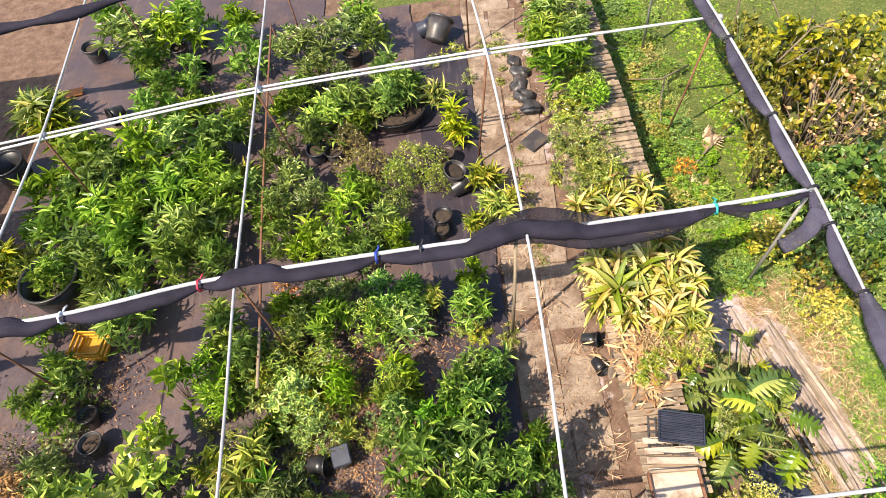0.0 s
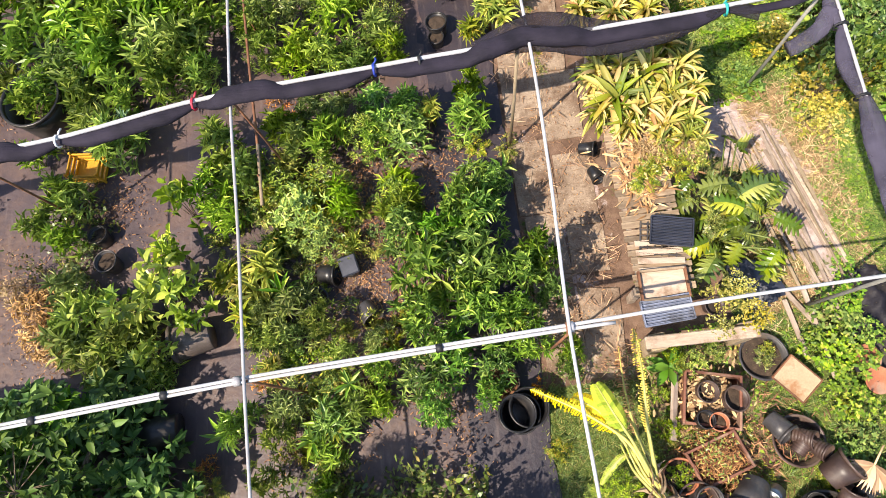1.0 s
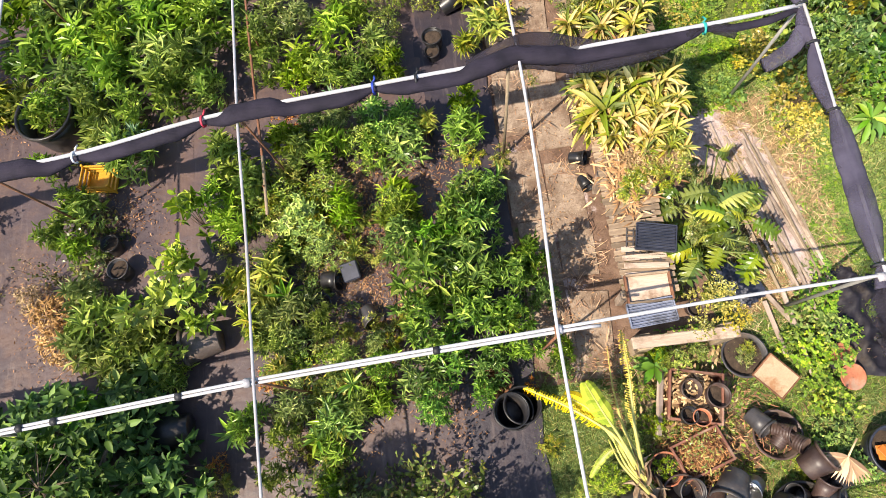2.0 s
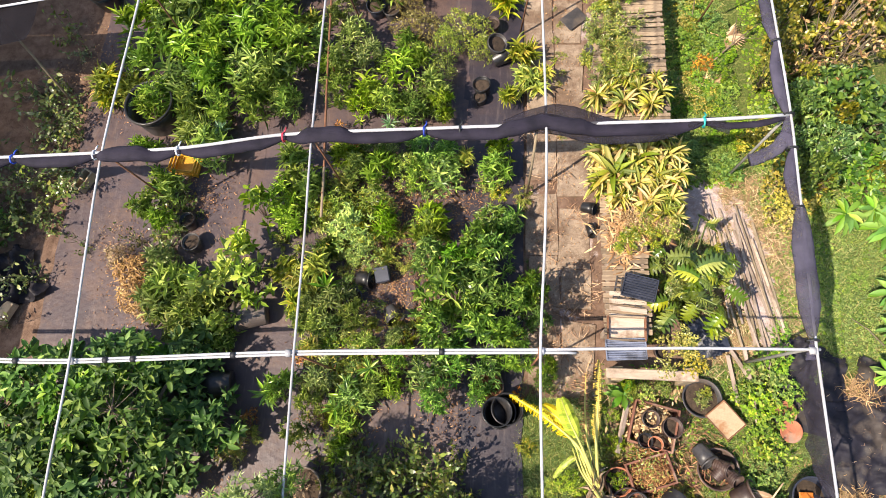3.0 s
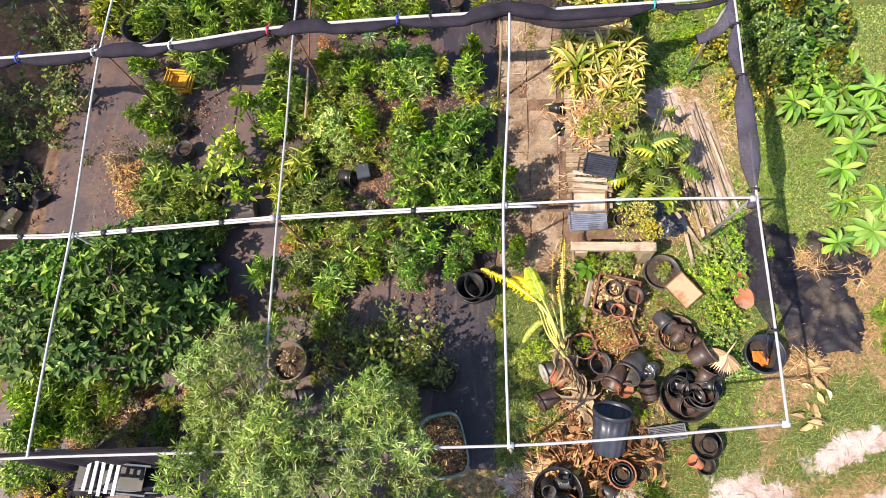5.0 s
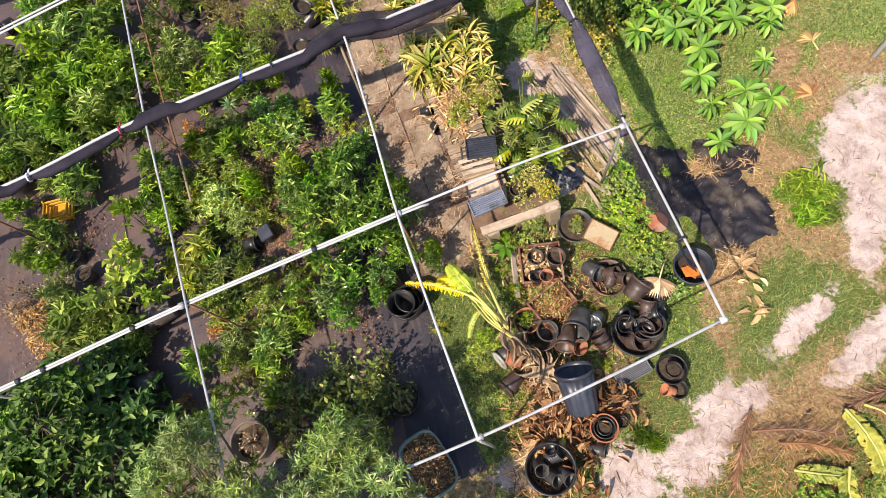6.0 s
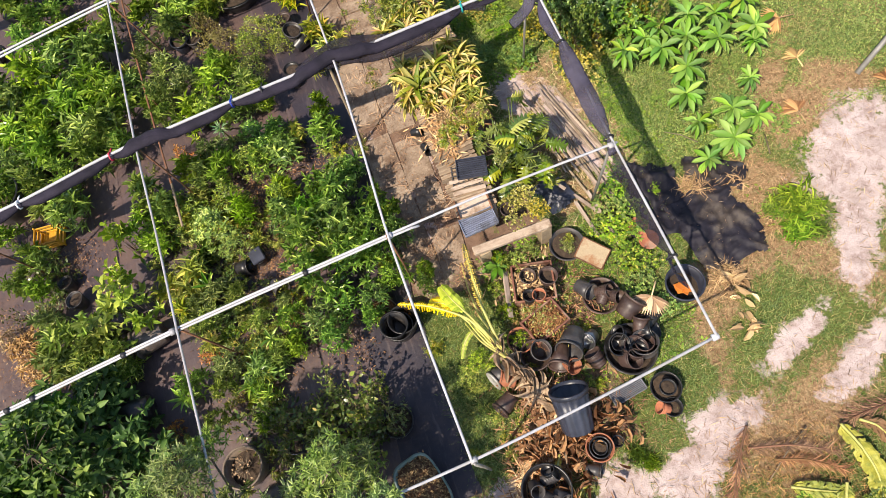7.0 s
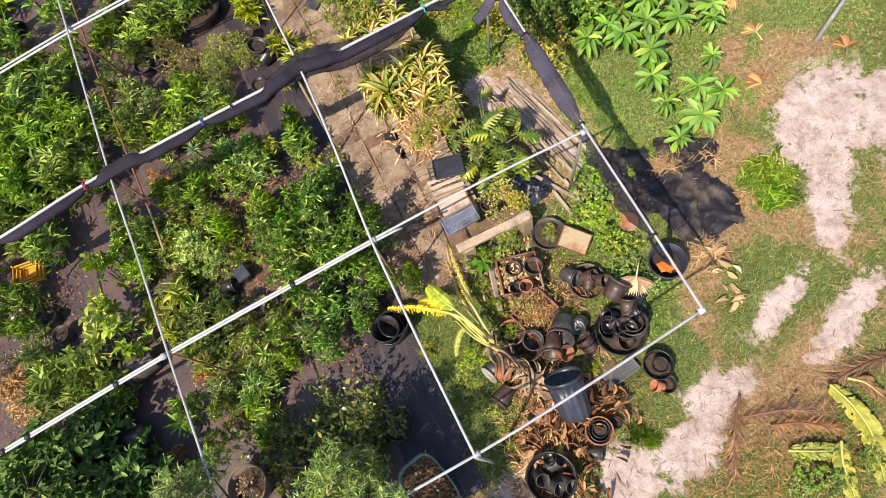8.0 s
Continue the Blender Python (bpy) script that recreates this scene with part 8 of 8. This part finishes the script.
def clover(x, y):
    return (0.85 if 2.1 < x < 3.3 and y > 3.1 else max(0.0, 0.9 - cover(x, y)[1] * 1.2) if x > 3.6 and y > 0.4 and cover(x, y)[0] < 0.45 else 0.3 if x > 3.6 and y > -1 else 0.0) * (0.7 + 0.9 * nz(x, y, 1.1, 15))


turf("lawn_grass", "thin green and yellowing grass", 200000, lawn, GREEN["grass"], 0.11, 0.085, 31, (0.1, 1.1), GRASSBLADE, (-0.3, 8.6, -5.6, 4.2))
turf("lawn_grass", "rank green grass inside the side pipe", 26000, lambda x, y: 0.9, GREEN["grass"], 0.12, 0.1, 41, (0.1, 1.1), GRASSBLADE, (2.15, 3.35, 3.3, 10.8))
turf("straw", "loose dry grass lying on the sand", 135000, strawy, GREEN["straw"], 0.09, 0.06, 32, (-0.05, 0.5), GRASSBLADE, (0.2, 9, -6, 4))
turf("lawn_weeds", "small-leaved green lawn weeds", 24000, clover, GREEN["lawnweed"], 0.06, 0.7, 33, (-0.2, 0.5), ROUND, (2.0, 4.6, -1.2, 11))
turf("lawn_weeds", "light green lawn weeds", 12000, clover, GREEN["lawnweed"], 0.065, 0.6, 34, (-0.2, 0.6), ROUND, (2.0, 5.6, -1.2, 11))
turf("lawn_weeds", "fresh green low weeds in the lawn", 120000, clover, GREEN["weed"], 0.036, 0.65, 36, (-0.2, 0.6), ROUND, (3.6, 9.2, 0.2, 4.6))
turf("lawn_weeds", "low green weeds between the pots", 9000, lambda x, y: 0.75 * (0.5 + 1.4 * nz(x, y, 1.9, 25)) if x > 2.2 or y > -0.6 else 0.3, GREEN["weed"], 0.05, 0.6, 37, (-0.1, 0.9), ROUND, (0.98, 3.75, -2.5, 0.2))
turf("thatch", "coarse dry stalks beside the planks", 5000, lambda x, y: 0.8 if 2.35 < x < 4.1 and 0.0 < y < 3.4 and cover(x, y)[0] < 0.5 else 0.0, GREEN["straw"], 0.16, 0.05, 35, (-0.05, 0.3), SMALL, (2.3, 4.2, 0, 3.4))


# ---- dead fronds, fan leaves, yellow leaves and sticks at the south-east ----
def fan_leaf(x, y, r, turn, label="dry pale fan-palm leaf", height=0.05, leaf="straw", lean=0.25):
    ob = tagged(new("fan_leaf"), label, "palm leaf", "dry fan leaves")
    n = 22
    a = np.linspace(-1.25, 1.25, n)
    part("blade", mesh_from("blade", *spread(BLADE, np.zeros((n, 3)) + (0, 0, 0.02), a, lean + 0.15 * np.cos(a * 5), np.full(n, r) * (0.85 + 0.15 * np.cos(a)), r * 0.13), GREEN[leaf], False), ob)
    part("stalk", mesh_from("stalk", *sweep([(0, 0, 0.02), (-r * 0.7, 0.02, 0.015)], 0.012, 5), GREEN["straw"]), ob)
    ob.matrix_basis = pose(x, y, height, 0, 0, turn)


fan_leaf(3.2, -1.6, 0.34, 235, height=0.3)
fan_leaf(3.0, 4.9, 0.34, 105)
fan_leaf(7.25, 1.3, 0.27, 95, leaf="dead", lean=0.05)
fan_leaf(7.4, 2.15, 0.36, 175, label="brown dry fan-palm leaf", leaf="dead", lean=0.03)
fan_leaf(8.25, 0.3, 0.3, 60, label="brown dry fan-palm leaf", leaf="dead", lean=0.03)
fan_leaf(6.75, 0.4, 0.3, 100, leaf="dead", lean=0.03)
fan_leaf(3.3, 5.9, 0.36, -20)


def dead_frond(a, b, width, k, mat="rust"):
    ob = tagged(new("palm_frond"), "dead brown palm frond lying on the ground", "palm frond", "dead fronds")
    pts = curve_through([(a[0], a[1], 0.05), ((a[0] + b[0]) / 2, (a[1] + b[1]) / 2 + 0.06, 0.09), (b[0], b[1], 0.05)], 24)
    part("rib", mesh_from("rib", *sweep(pts, [0.02 * (1 - 0.03 * i) for i in range(24)], 5), GREEN[mat]), ob)
    rng = np.random.default_rng(k)
    p = np.repeat(np.array(curve_through(pts, 48)), 4, 0)
    az = math.atan2(b[1] - a[1], b[0] - a[0])
    n = len(p)
    sg = np.tile([1, -1, 1, -1], n // 4)
    part("frond_blade", mesh_from("frond_blade", *spread(BLADE, p, az + sg * rng.uniform(0.05, 1.0, n), rng.normal(0.03, 0.12, n), rng.uniform(0.35, 1.15, n) * width, 0.008), GREEN[mat], False), ob)


dead_frond((3.62, -3.72), (2.95, -4.6), 0.26, 1)
dead_frond((3.5, -4.0), (4.55, -4.42), 0.26, 2)
dead_frond((3.75, -4.25), (4.5, -4.65), 0.22, 3)
dead_frond((0.9, -3.0), (0.3, -3.5), 0.3, 5, "straw")
dead_frond((5.9, -4.2), (4.9, -4.1), 0.3, 6)


def fallen_leaf(pts, width, mat, k, label, across=9):
    """A broad banana leaf lying crumpled: a rib and two blades with pleats and torn edges."""
    ob = tagged(new("fallen_leaf"), label, "banana leaf", "fallen banana leaves")
    n = 46
    line = curve_through(pts, n)
    v, f = [], []
    for i, p in enumerate(line):
        u = i / (n - 1)
        t = (Vector(line[min(i + 1, n - 1)]) - Vector(line[max(i - 1, 0)])).normalized()
        side = t.cross(Vector((0, 0, 1))).normalized()
        for j in range(across):
            w = -1 + 2 * j / (across - 1)
            wide = width * (0.35 + 0.65 * math.sin(math.pi * (0.12 + 0.78 * u))) * (1 - 0.45 * abs(w) * max(0, nz(i * 0.5, w * 2, 1, k)))
            z = 0.05 * abs(w) * (1 - abs(w)) + 0.05 * nz(u * 9, w * 1.5, 1, k) + 0.03 * nz(u * 17, w * 3, 1, k + 5) * abs(w)
            q = Vector(p) + side * w * wide + t * 0.06 * abs(w) + Vector((0, 0, z))
            v.append((q.x, q.y, max(0.02, q.z)))
    for i in range(n - 1):
        for j in range(across - 1):
            if nz(i * 0.9, j * 0.37, 1, k + 9) > 0.42 and j not in (across // 2 - 1, across // 2):
                continue
            a = i * across + j
            f.append((a, a + 1, a + across + 1, a + across))
    part("blade", mesh_from("blade", v, f, mat, False), ob)
    part("leaf_rib", mesh_from("leaf_rib", *sweep([(x, y, z + 0.02) for x, y, z in line], [0.022 * (1 - 0.8 * i / n) for i in range(n)], 6), BSTEM), ob)


LEAFROT = plain_mat("rotting_banana_leaf", (0.3, 0.3, 0.03), (0.46, 0.41, 0.06), 5, 0.55, bump=0.5, stretch=(1, 4, 1), fine=24, dirt=(0.16, 0.2, 0.04))
fallen_leaf([(4.74, -4.12, 0.1), (4.8, -4.45, 0.16), (4.82, -4.85, 0.12), (4.6, -5.45, 0.08)], 0.15, LEAFROT, 11, "broad yellow banana leaf crumpled on straw")
fallen_leaf([(3.75, -4.62, 0.08), (4.0, -4.75, 0.14), (4.3, -4.88, 0.1)], 0.12, LEAFROT, 12, "short yellow banana leaf lying on straw")
fallen_leaf([(4.42, -4.8, 0.1), (4.25, -5.05, 0.14), (4.15, -5.45, 0.1)], 0.13, LEAFROT, 13, "yellow banana leaf folded over on straw")
fallen_leaf([(1.05, -3.2, 0.12), (0.95, -3.35, 0.18), (0.8, -3.45, 0.2)], 0.06, GREEN["banana_y"], 14, "small yellow banana leaf on dry sheaths")
fallen_leaf([(5.0, -4.15, 0.08), (5.15, -4.3, 0.12), (5.25, -4.55, 0.08)], 0.11, GREEN["straw"], 15, "pale dry banana leaf")
fallen_leaf([(0.98, -3.9, 0.05), (1.15, -3.75, 0.08), (1.35, -3.6, 0.05)], 0.05, LEAFROT, 16, "pale yellow stalk piece on the sand")
planted("weed", [(3.85, -5.0, 0.26), (4.05, -5.2, 0.2), (4.65, -5.15, 0.2), (3.6, -5.1, 0.18)], (0.2, 0.35), tag="by the yellow leaves")
for x, y, x2, y2 in ((6.97, 0.18, 7.65, 0.33), (4.35, -4.0, 3.5, -4.5), (5.1, 0.55, 4.7, 0.95), (6.0, -0.1, 6.1, 0.25)):
    s = tagged(new("stick", mesh_from("stick", *sweep([(x, y, 0.03), ((x + x2) / 2, (y + y2) / 2 + 0.03, 0.06), (x2, y2, 0.03)], [0.012, 0.01, 0.007], 5), BARK)), "thin dark stick on the ground", "stick", "sticks")
leaning = tagged(new("leaning_pole", mesh_from("leaning_pole", *sweep([(7.95, 0.66, 0.0), (8.5, 0.92, 0.4), (9.3, 1.25, 0.9)], [0.045, 0.042, 0.04], 8), GREYPOLE)), "grey leaning pole outside the frame", "pole")
for k, (x, y, a) in enumerate(((3.05, 5.4, 40), (2.6, 8.2, 160), (4.2, 7.6, 70), (4.9, 7.2, 120), (4.5, 6.6, 20), (5.3, 6.5, 200))):
    c, q = math.cos(radians(a)), math.sin(radians(a))
    z = 0.12 if x < 3.5 else 1.15
    br = merge([sweep([(x, y, z * 0.7), (x + 0.5 * c, y + 0.5 * q, z + 0.12), (x + 1.1 * c, y + 1.1 * q, z + 0.02)], [0.018, 0.013, 0.006], 5), sweep([(x + 0.4 * c, y + 0.4 * q, z + 0.1), (x + 0.8 * c - 0.3 * q, y + 0.8 * q + 0.3 * c, z + 0.16)], [0.011, 0.005], 4), sweep([(x + 0.55 * c, y + 0.55 * q, z + 0.12), (x + 0.9 * c + 0.25 * q, y + 0.9 * q - 0.25 * c, z + 0.05)], [0.01, 0.004], 4)])
    tagged(new("dead_branch", mesh_from("dead_branch", *br, BARK)), "bare grey dead branch among the greenery", "branch", "dead branches")
tagged(new("dead_branch", mesh_from("dead_branch", *merge([sweep([(3.6, 7.6, 0.1), (3.0, 7.2, 0.25), (2.5, 7.4, 0.15)], [0.02, 0.014, 0.007], 5), sweep([(3.1, 7.3, 0.22), (2.8, 6.6, 0.3), (2.75, 6.2, 0.12)], [0.014, 0.01, 0.005], 5), sweep([(2.95, 6.9, 0.27), (2.5, 6.7, 0.2)], [0.009, 0.004], 4)]), BARK)), "bare grey fallen branch on the lawn", "branch")
